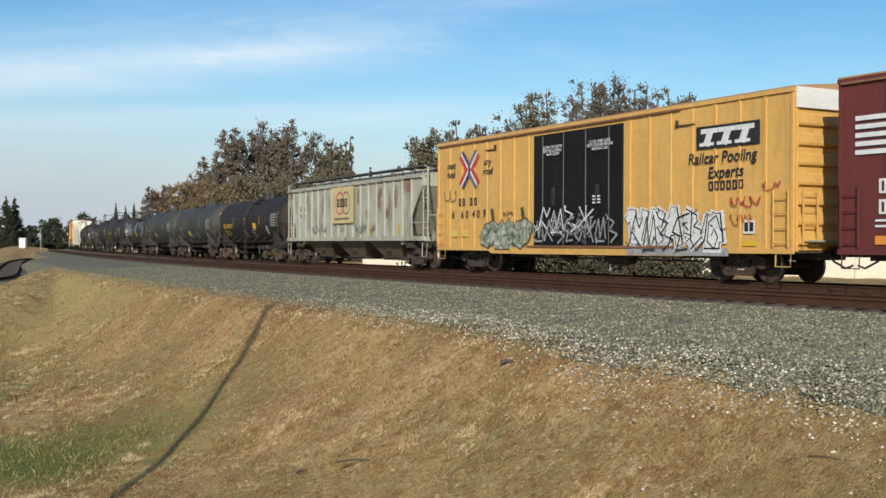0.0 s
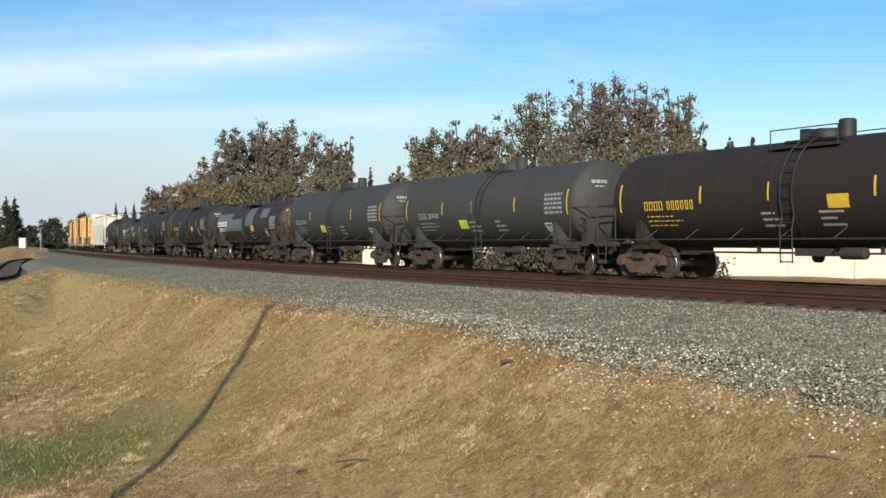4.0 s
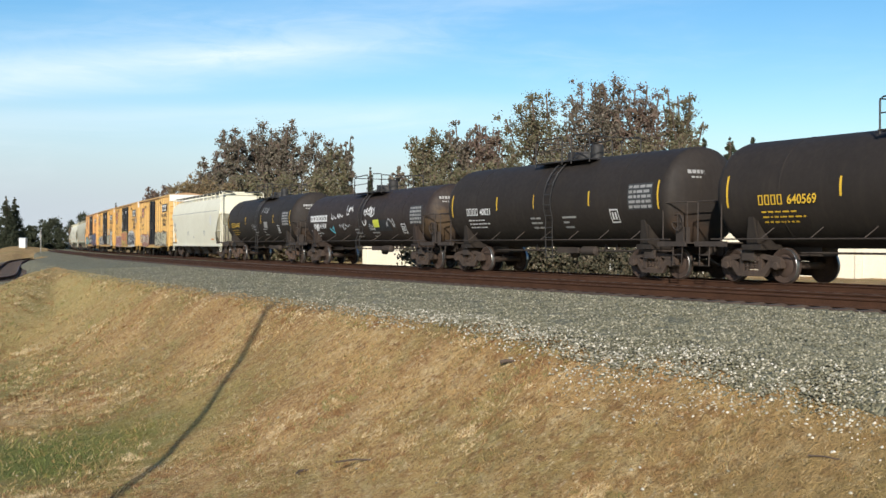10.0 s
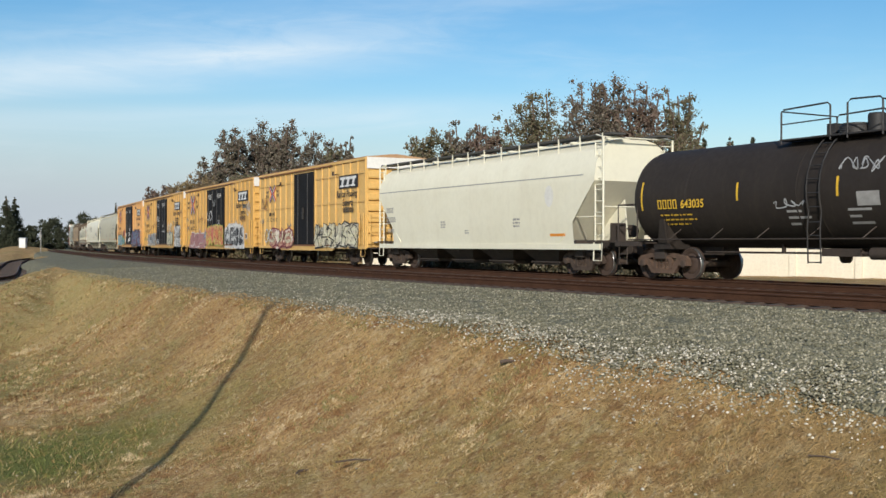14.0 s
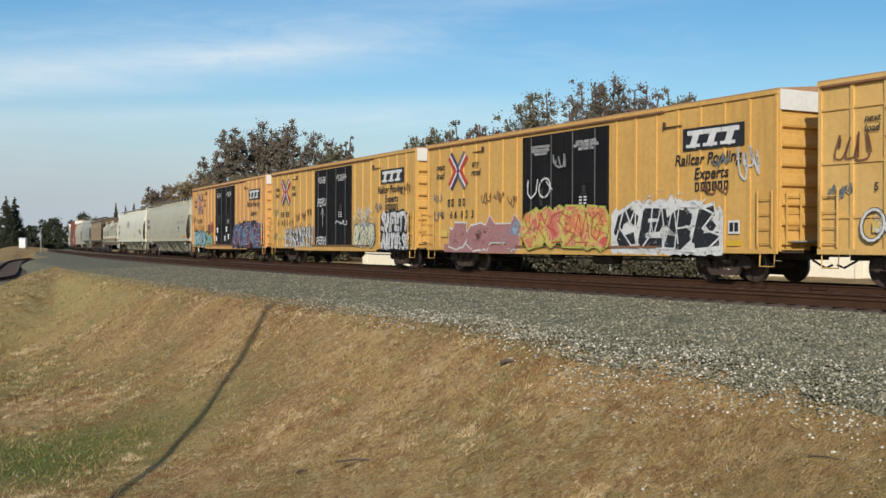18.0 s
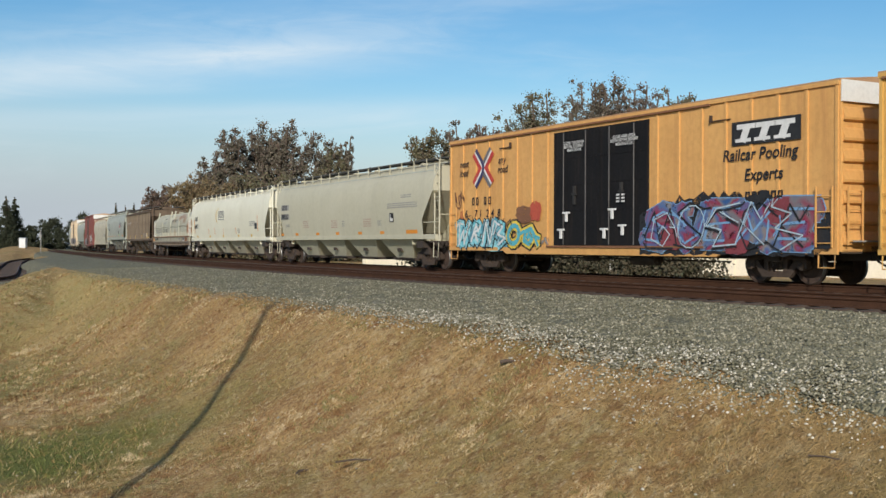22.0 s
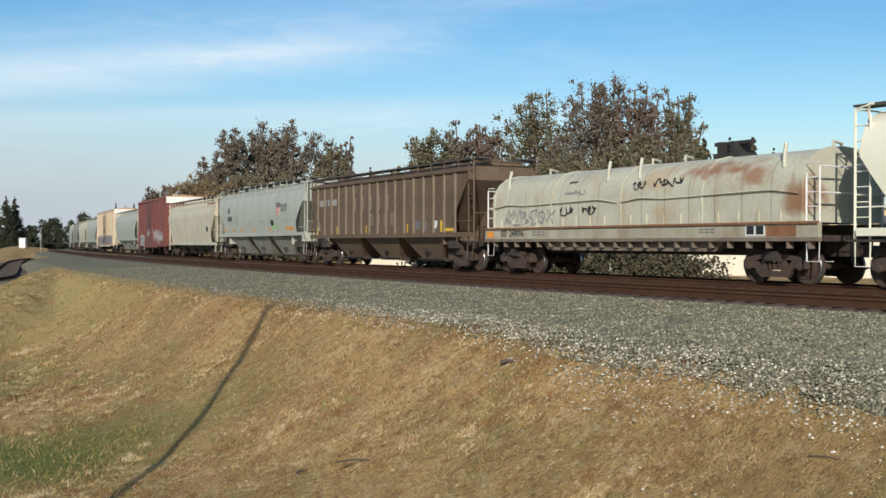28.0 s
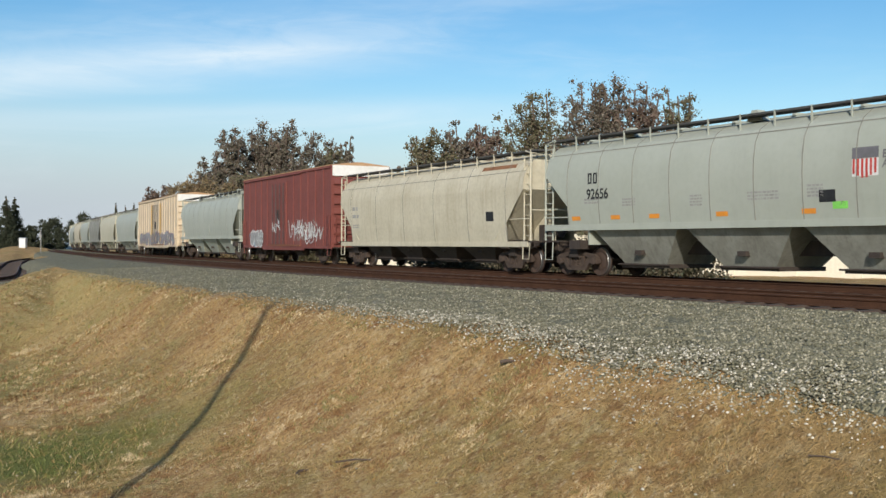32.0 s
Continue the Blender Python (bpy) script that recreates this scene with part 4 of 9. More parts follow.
def boxcar(label, body_mat, eave=4.95, sill=0.78, length=19.7, body=18.5, doors=((-1.95, 2.45, 4.4),), door_mat=None, rib_step=0.93, rib=0.035, end_white=True, roof_mat=None, door_bars=4, rib_horizontal=0):
    """A steel boxcar: ribbed sides, plug doors on rods, corrugated ends, ladders, roof panels."""
    car = car_root("boxcar", label, "boxcar", "cars of the freight train")
    hl, hw = body / 2, 1.50
    key = "box%s%.2f%.2f%.2f%.2f%.2f" % (body_mat.name, eave, body, rib_step, rib_horizontal, sill)
    sh = Shape()
    sh.box(-hl, hl, -hw, hw, sill + 0.06, eave)
    part("body", sh, body_mat, car)
    d0, d1 = min(d[0] for d in doors), max(d[1] for d in doors)

    n = round(body / rib_step)
    post = shared(key + "post", "side_post", body_mat, lambda q: q.box(-0.045, 0.045, -hw - rib, -hw, sill + 0.1, eave - 0.10))
    for i in range(n + 1):
        x = -hl + 0.05 + (body - 0.10) * i / n
        if not d0 - 0.05 < x < d1 + 0.05:
            part("side_post", post, None, car, m=pose(x, 0, 0))
    for k in range(rib_horizontal):
        z = 1.64 + k * 1.30
        for a, b in ((-hl, d0 - 0.1), (d1 + 0.1, hl)):
            part("side_rail", Shape().box(a, b, -hw - rib + 0.01, -hw, z, z + 0.07), body_mat, car)

    def sill_beam(s):
        for sy in (-1, 1):
            ya, yb = sorted((sy * (hw - 0.02), sy * (hw + rib + 0.015)))
            s.ext_y([(-hl, sill), (-hl + 3.9, sill), (-hl + 4.1, sill - 0.1), (hl - 4.1, sill - 0.1), (hl - 3.9, sill), (hl, sill), (hl, sill + 0.13), (-hl, sill + 0.13)], ya, yb)
    part("side_sill", shared(key + "sill", "side_sill", body_mat, sill_beam), None, car)

    def eaves(s):
        for sy in (-1, 1):
            ya, yb = sorted((sy * (hw - 0.02), sy * (hw + rib + 0.02)))
            s.box(-hl - 0.02, hl + 0.02, ya, yb, eave - 0.10, eave + 0.005)
    part("eave", shared(key + "eave", "eave", body_mat, eaves), None, car)

    def roof(s):
        s.ext_x([(-hw - 0.03, eave + 0.006), (hw + 0.03, eave + 0.006), (hw + 0.03, eave + 0.05), (0, eave + 0.20), (-hw - 0.03, eave + 0.05)], -hl - 0.03, hl + 0.03)
    part("roof", shared(key + "roof" + (roof_mat or ROOF_RUST).name, "roof", roof_mat or ROOF_RUST, roof), None, car)

    cl = shared(key + "carline" + (roof_mat or ROOF_RUST).name, "roof_rib", roof_mat or ROOF_RUST, lambda q: q.ext_x([(-hw + 0.1, eave + 0.05), (hw - 0.1, eave + 0.05), (hw - 0.1, eave + 0.075), (0, eave + 0.235), (-hw + 0.1, eave + 0.075)], -0.05, 0.05))
    for i in range(15):
        part("roof_rib", cl, None, car, m=pose(-hl + (i + 0.5) * body / 15, 0, 0))
    rb = shared(key + "rib", "end_rib", body_mat, lambda q: q.ext_y([(0, 0), (0.10, 0.04), (0.11, 0.10), (0.05, 0.30), (0, 0.36)], -hw + 0.08, hw - 0.08))
    for k in range(7):
        part("end_rib", rb, None, car, m=pose(hl, 0, 0.98 + k * (eave - 1.65) / 6.6))
    cp = shared(key + "corner", "corner_post", body_mat, lambda q: q.box(0, 0.05, -0.045, 0.045, sill + 0.06, eave))
    for y in (-hw + 0.045, hw - 0.045):
        part("corner_post", cp, None, car, m=pose(hl, y, 0))
    if end_white:
        s = Shape()
        s.box(hl + 0.052, hl + 0.085, -hw, hw, eave - 0.50, eave + 0.02)
        part("end_fascia", s, WHITE, car, "white painted height warning panel", key=key + "fascia")
    dm = door_mat or DOOR_BLACK
    for a, b, top in doors:
        w = b - a
        s = Shape()
        s.box(a, b, -hw - 0.045, -hw, sill + 0.2, top + 0.3)
        dr = part("door", s, dm, car, "black plug door with lock rods" if dm is DOOR_BLACK else "")
        zs = [1.25 + (top - 1.0) * (k + 1) / 4 for k in range(3)] + [sill + 0.2]
        for z in zs:
            part("door_batten", Shape().box(a + 0.062, b - 0.062, -hw - 0.06, -hw - 0.04, z, z + 0.06), dm, dr)
        for k in (0, 1):
            part("door_stile", Shape().box(a + (w - 0.06) * k, a + (w - 0.06) * k + 0.06, -hw - 0.062, -hw - 0.04, sill + 0.2, top + 0.3), dm, dr)
        for k in range(door_bars // len(doors)):
            x = a + w * (k + 0.5) / (door_bars // len(doors))
            part("lock_rod", Shape().tube([(x, -hw - 0.10, sill + 0.22), (x, -hw - 0.10, top + 0.25)], 0.02, 6), ROD, dr)
        hs = Shape().box(a + w * 0.45, a + w * 0.55, -hw - 0.13, -hw - 0.08, 2.6, 2.66)
        hs.box(a + w * 0.48, a + w * 0.52, -hw - 0.13, -hw - 0.06, 2.3, 2.9)
        part("door_handle", hs, STEEL_DARK, dr)
    part("door_track", Shape().box(d0 - 0.4, d1 + 2.4, -hw - 0.10, -hw - 0.03, sill + 0.13, sill + 0.19), RUST_SPOT, car, "rusty lower door track")
    part("upper_door_track", Shape().box(-hl + 0.1, d1 + 2.6, -hw - rib - 0.045, -hw - 0.005, eave - 0.14, eave - 0.085), RUST_SPOT if door_mat is None else body_mat, car, "rusty upper door track")
    s = Shape()
    ladder(s, hl - 0.62, hl - 0.12, -hw - 0.09, 1.05, 2.3)
    part("side_ladder", s, body_mat, car, smooth=40, key=key + "slad")
    s = Shape()
    ladder(s, -hl + 0.12, -hl + 0.62, -hw - 0.09, 1.05, 2.3)
    part("side_ladder", s, body_mat, car, smooth=40, key=key + "slad2")
    s = Shape()
    end_ladder(s, hl + 0.16, -hw + 0.15, -hw + 0.65, 1.1, 2.3)
    part("end_ladder", s, body_mat, car, smooth=40, key=key + "elad")
    s = Shape().box(hl, hl + 0.3, -1.2, 1.2, 1.08, 1.12)
    part("crossover_platform", s, GALV, car, key=key + "xover")
    s = Shape()
    s.lathe([(0, 0.02), (0.0, 0.28), (0.05, 0.28), (0.05, 0.02)], (hl + 0.15, 0.75, 2.3), "x", 18)
    part("brake_wheel", s, STEEL_DARK, car, smooth=40, key=key + "bw")

    def steps(s):
        for x in (-hl + 0.1, hl - 0.6):
            s.tube([(x, -hw, 0.85), (x, -hw - 0.02, 0.45), (x + 0.5, -hw - 0.02, 0.45), (x + 0.5, -hw, 0.85)], 0.02, 5)
    part("sill_step", shared(key + "step", "sill_step", body_mat, steps, 40), None, car)

    def frame_under(s):
        s.box(-hl, hl, -0.35, 0.35, 0.62, 1.0)
        s.box(-hl, hl, -1.4, 1.4, sill + 0.02, sill + 0.1)
        for x in (-hl + 2.6, hl - 2.6):
            s.box(x - 0.3, x + 0.3, -1.4, 1.4, 0.80, 1.0)
    part("underframe", shared(key + "under", "underframe", UNDER, frame_under), None, car)

    part("air_reservoir", shared("boxres", "air_reservoir", UNDER, lambda q: q.lathe([(-0.6, 0.05), (-0.55, 0.2), (0.55, 0.2), (0.6, 0.05)], (1.6, -0.9, 0.58), "x", 14), 40), None, car)
    part("brake_cylinder", shared("boxcyl", "brake_cylinder", UNDER, lambda q: q.lathe([(-0.3, 0.05), (-0.25, 0.14), (0.25, 0.14), (0.3, 0.05)], (-1.3, -0.8, 0.60), "x", 12), 40), None, car)
    part("brake_pipe", shared("boxpipe", "brake_pipe", UNDER, lambda q: q.tube([(-5, -0.7, 0.58), (5, -0.7, 0.54)], 0.025, 5), 40), None, car)
    part("brake_rod", shared("boxrod", "brake_rod", UNDER, lambda q: q.tube([(-4.5, -1.2, 0.68), (-1.5, -1.1, 0.50), (2, -1.1, 0.62)], 0.014, 5), 40), None, car)
    for x in (-hl + 2.25, hl - 2.4):
        truck(car, x)
    couplers(car, length)
    return car


def spray_mix(name, cols, scale=0.9):
    """Several sprayed colours that run into one another."""
    m = material(name, cols[0], cols[1], rough=0.55, scale=scale, grain=0.15)
    n, l = m.node_tree.nodes, m.node_tree.links
    nz = n.new("ShaderNodeTexNoise")
    nz.inputs["Scale"].default_value, nz.inputs["Detail"].default_value, nz.inputs["Distortion"].default_value = scale * 1.7, 2.5, 0.8
    l.new(n["Texture Coordinate"].outputs["Object"], nz.inputs["Vector"])
    r = n.new("ShaderNodeValToRGB")
    els = r.color_ramp.elements
    els[0].position, els[1].position = 0.32, 0.68
    els[0].color, els[1].color = (*cols[0], 1), (*cols[-1], 1)
    for i, c in enumerate(cols[1:-1]):
        e_ = els.new(0.32 + 0.36 * (i + 1) / (len(cols) - 1))
        e_.color = (*c, 1)
    l.new(nz.outputs["Fac"], r.inputs[0])
    l.new(r.outputs[0], n["Principled BSDF"].inputs["Base Color"])
    chip(m)
    return m


def overspray(name, col, lo=0.44, hi=0.60, scale=2.4):
    """A thin mist of paint that lets the ground show through in patches."""
    m = spray(name, col)
    n, l = m.node_tree.nodes, m.node_tree.links
    nz = n.new("ShaderNodeTexNoise")
    nz.inputs["Scale"].default_value, nz.inputs["Detail"].default_value, nz.inputs["Distortion"].default_value = scale, 7.0, 0.6
    l.new(n["Texture Coordinate"].outputs["Object"], nz.inputs["Vector"])
    r = n.new("ShaderNodeMapRange")
    r.inputs["From Min"].default_value, r.inputs["From Max"].default_value, r.inputs["To Max"].default_value = lo, hi, 0.9
    l.new(nz.outputs["Fac"], r.inputs["Value"])
    # thins out towards the rim of the cloud
    gs = n.new("ShaderNodeVectorMath")
    gs.operation = "MULTIPLY_ADD"
    l.new(n["Texture Coordinate"].outputs["Generated"], gs.inputs[0])
    gs.inputs[1].default_value, gs.inputs[2].default_value = (2.0, 0.0, 2.0), (-1.0, 0.0, -1.0)
    ln = n.new("ShaderNodeVectorMath")
    ln.operation = "LENGTH"
    l.new(gs.outputs[0], ln.inputs[0])
    rim = n.new("ShaderNodeMapRange")
    for k, v in zip(("From Min", "From Max", "To Min", "To Max"), (0.35, 1.05, 0.0, -0.22)):
        rim.inputs[k].default_value = v
    l.new(ln.outputs["Value"], rim.inputs["Value"])
    ad = n.new("ShaderNodeMath")
    l.new(nz.outputs["Fac"], ad.inputs[0])
    l.new(rim.outputs[0], ad.inputs[1])
    l.new(ad.outputs[0], r.inputs["Value"])
    l.new(r.outputs[0], n["Principled BSDF"].inputs["Alpha"])
    return m


SPRAY = {k: spray(k, c) for k, c in dict(
    white_spray=(0.72, 0.71, 0.68), black_spray=(0.02, 0.02, 0.022), grey_spray=(0.34, 0.34, 0.33), pink_spray=(0.42, 0.20, 0.19), red_spray=(0.50, 0.09, 0.05),
    orange_spray=(0.62, 0.22, 0.04), lime_spray=(0.50, 0.50, 0.10), cyan_spray=(0.10, 0.42, 0.50), blue_spray=(0.10, 0.13, 0.38), purple_spray=(0.22, 0.08, 0.24),
    teal_spray=(0.28, 0.36, 0.33), yellow_spray=(0.75, 0.55, 0.08), brown_spray=(0.22, 0.10, 0.05), olive_spray=(0.07, 0.075, 0.035), mint_spray=(0.50, 0.55, 0.44), slate_spray=(0.17, 0.21, 0.22), khaki_spray=(0.42, 0.34, 0.19), cream_spray=(0.70, 0.66, 0.46), pale_blue_spray=(0.48, 0.60, 0.66)).items()}

SPRAY.update(
    candy_spray=spray_mix("red_and_lime_spray", [(0.55, 0.10, 0.07), (0.62, 0.24, 0.16), (0.55, 0.50, 0.10), (0.60, 0.16, 0.10), (0.70, 0.42, 0.10)], 0.8),
    dusk_spray=spray_mix("blue_grey_and_crimson_spray", [(0.03, 0.09, 0.24), (0.17, 0.16, 0.17), (0.24, 0.025, 0.055), (0.07, 0.13, 0.28), (0.22, 0.20, 0.19), (0.26, 0.03, 0.06)], 0.55),
    flesh_spray=spray_mix("cream_and_salmon_spray", [(0.76, 0.68, 0.56), (0.72, 0.62, 0.52), (0.42, 0.15, 0.10), (0.60, 0.36, 0.24), (0.36, 0.27, 0.19)], 0.9),
    sand_spray=spray_mix("khaki_and_grey_spray", [(0.55, 0.47, 0.28), (0.62, 0.56, 0.40), (0.36, 0.33, 0.26), (0.70, 0.64, 0.48)], 0.8),
    ice_spray=spray_mix("cyan_and_teal_spray", [(0.12, 0.45, 0.52), (0.30, 0.62, 0.66), (0.05, 0.22, 0.30), (0.55, 0.70, 0.68)], 1.3),
    moss_spray=spray_mix("mint_and_olive_spray", [(0.46, 0.48, 0.36), (0.12, 0.13, 0.08), (0.34, 0.37, 0.28), (0.55, 0.56, 0.46)], 1.2),
    chalk_mist=overspray("white_mist", (0.70, 0.68, 0.62), 0.46, 0.58, 5.0), grey_mist=overspray("grey_mist", (0.30, 0.29, 0.27), 0.42, 0.56, 4.5), lime_mist=overspray("lime_mist", (0.48, 0.44, 0.10), 0.38, 0.52),
    black_mist=overspray("black_mist", (0.03, 0.03, 0.03), 0.46, 0.56, 3.5), sky_mist=overspray("pale_blue_mist", (0.34, 0.48, 0.60), 0.36, 0.52), azure_spray=spray("azure_spray", (0.20, 0.38, 0.60)), maroon_spray=spray("maroon_spray", (0.24, 0.05, 0.06)))


def mist(car, x0, x1, z0, z1, mat, y, seed):
    """A ragged cloud of overspray."""
    rng = random.Random(seed)
    n = 22
    pts = []
    for k in range(n):
        t = 2 * math.pi * k / n
        q = rng.uniform(0.80, 1.05)
        u, v = math.cos(t), math.sin(t)
        f = 1 / max(abs(u), abs(v)) ** 0.75
        pts.append(((x0 + x1) / 2 + u * f * q * (x1 - x0) / 2, max((z0 + z1) / 2 + v * f * q * (z1 - z0) / 2, 0.74)))
    sh = Shape()
    sh.add([(x, y, z) for x, z in pts], [tuple(range(n))])
    part("graffiti", sh, mat, car, "patchy overspray in " + mat.name.replace("_", " "))


def ttx_marks(car, hw, hl, y, number="", size=1.0, spread=0.0):
    """Lettering and emblem shapes of the yellow boxcars."""
    # crossed emblem
    red, navy, slate = (MARK_RED, MARK_BLUE, MARK_SLATE)
    cx, cz, r = -hl + 2.5 + 0.9 * (1 - size), 3.82, 0.56 * size
    for sx in (-1, 1):
        for sz in (-1, 1):
            # each arm: a red, a white and a dark stripe side by side
            for mat, o, wd, yy_ in ((red, -0.13, 0.17, 0.0), (MARK_WHITE, 0.0, 0.09, 0.002), (slate if sx > 0 else navy, 0.11, 0.15, 0.004)):
                px_, pz_ = (o * size * 0.78) * -sx, (o * size * 0.72) * sz
                part("emblem", Shape().stroke([(cx + sx * r * (1.02 if size == 1.0 else 1.25) + px_, cz + sz * r * 1.06 + pz_), (cx + sx * r * 0.12 + px_, cz + sz * r * 0.10 + pz_)], wd * size, y - yy_ - 0.0012 * sx - 0.0006 * sz), mat, car)
    part("emblem", Shape().stroke([(cx - 0.02, cz + r * 0.30), (cx + 0.03, cz), (cx - 0.02, cz - r * 0.30)], 0.14 * size, y - 0.007), navy, car)
    for bx_, bz_ in ((cx + 1.15 * size, cz + 0.62 * size), (hl - 4.35, 4.36)):
        part("door_stop", Shape().box(bx_, bx_ + 0.75, y - 0.02, y + 0.02, bz_, bz_ + 0.025).box(bx_ + 0.69 if bx_ < 0 else bx_, bx_ + 0.75 if bx_ < 0 else bx_ + 0.06, y - 0.05, y + 0.02, bz_ - 0.02, bz_ + 0.17), WHEEL, car)
    for q in (0, 1):
        part("label_plate", Shape().rect(cx - 1.35 * size + q * 0.72, cx - 0.80 * size + q * 0.72, 1.30, 1.56, y - 0.012), LABEL_TAN, car, "faded yellow label plate")
    k = size
    for words, x, z in (("next", cx - 1.70 * k, cz + 0.10 * k), ("load", cx - 1.70 * k, cz - 0.24 * k), ("any", cx + 1.05 * k, cz + 0.10 * k), ("road", cx + 1.0 * k, cz - 0.24 * k)):
        lettering(words, 0.36 * k, MARK_BLACK, car, x, z, y, lean=0.15)
    top = 2.47 + 0.35 * (1 - k)
    for q in (-0.78, -0.50, 0.06, 0.38):
        part("reporting_mark", bars(Shape(), 1, 0.28 * k, cx + q * k, top, y, 0.62, 0.18), MARK_BLACK, car)
    for i, q in enumerate((-1.32, -0.62, -0.28, 0.22, 0.56, 1.0)):
        if number:
            lettering(number[i], 0.40 * k, MARK_BLACK, car, cx + q * k, top - 0.46 * k, y, "car_number", lean=0.1)
        else:
            part("reporting_mark", bars(Shape(), 1, 0.38 * k, cx + q * k, top - 0.52 * k, y, 0.6, 0.2), MARK_BLACK, car)
    # logo plate
    lx = hl - 3.53
    plate = part("logo_plate", Shape().rect(lx, lx + 2.4, 3.64, 4.26, y), MARK_BLACK, car, "black plate with white block shapes")
    s = Shape()
    yy = y - 0.006
    for dx in (0.22, 0.90, 1.58):
        s.stroke([(lx + dx, 4.12), (lx + dx + 0.60, 4.12)], 0.13, yy)
        s.stroke([(lx + dx + 0.33, 4.07), (lx + dx + 0.20, 3.78)], 0.24, yy - 0.001)
        s.stroke([(lx + dx - 0.06, 3.76), (lx + dx + 0.46, 3.76)], 0.09, yy - 0.002)
    part("logo_shape", s, MARK_WHITE, plate)
    lettering("Railcar Pooling", 0.44, MARK_BLACK, car, lx - 0.35, 3.24, y, lean=0.15)
    lettering("Experts", 0.44, MARK_BLACK, car, lx + 0.45, 2.83 - spread, y, lean=0.15)
    part("lettering", bars(Shape(), 6, 0.24, lx + 0.5, 2.50 - 2.6 * spread, y, 0.7, 0.25), MARK_BLACK, car)


def door_notes(car, xs, y):
    for (x, z), lines in zip(xs, (("CLOSE THIS DOOR", "BEFORE CLOSING", "MAIN DOOR"), ("CLOSE AND LOCK", "BOTH DOORS BEFORE", "MOVING CAR"))):
        for k, words in enumerate(lines):
            lettering(words, 0.13, MARK_WHITE, car, x + 0.3 + 0.037 * (17 - len(words)), z - k * 0.115, y, "door_notice")
    s = Shape()
    for k in range(3):
        s.rect(xs[1][0] + 0.6, xs[1][0] + 1.0, 2.5 - k * 0.1, 2.55 - k * 0.1, y)
    part("stencil", s, MARK_WHITE, car)


def small_plates(car, hl, y):
    pl = part("label_plate", Shape().rect(hl - 1.72, hl - 1.30, 1.30, 1.66, y), MARK_WHITE, car)
    part("label_print", Shape().rect(hl - 1.67, hl - 1.53, 1.36, 1.60, y - 0.005).rect(hl - 1.49, hl - 1.35, 1.36, 1.60, y - 0.005), MARK_BLACK, pl)
    part("label_plate", Shape().rect(hl - 1.76, hl - 1.26, 0.98, 1.12, y), MARK_YELLOW, car, "small yellow label")


# ---------------------------------------------------------------- tank cars


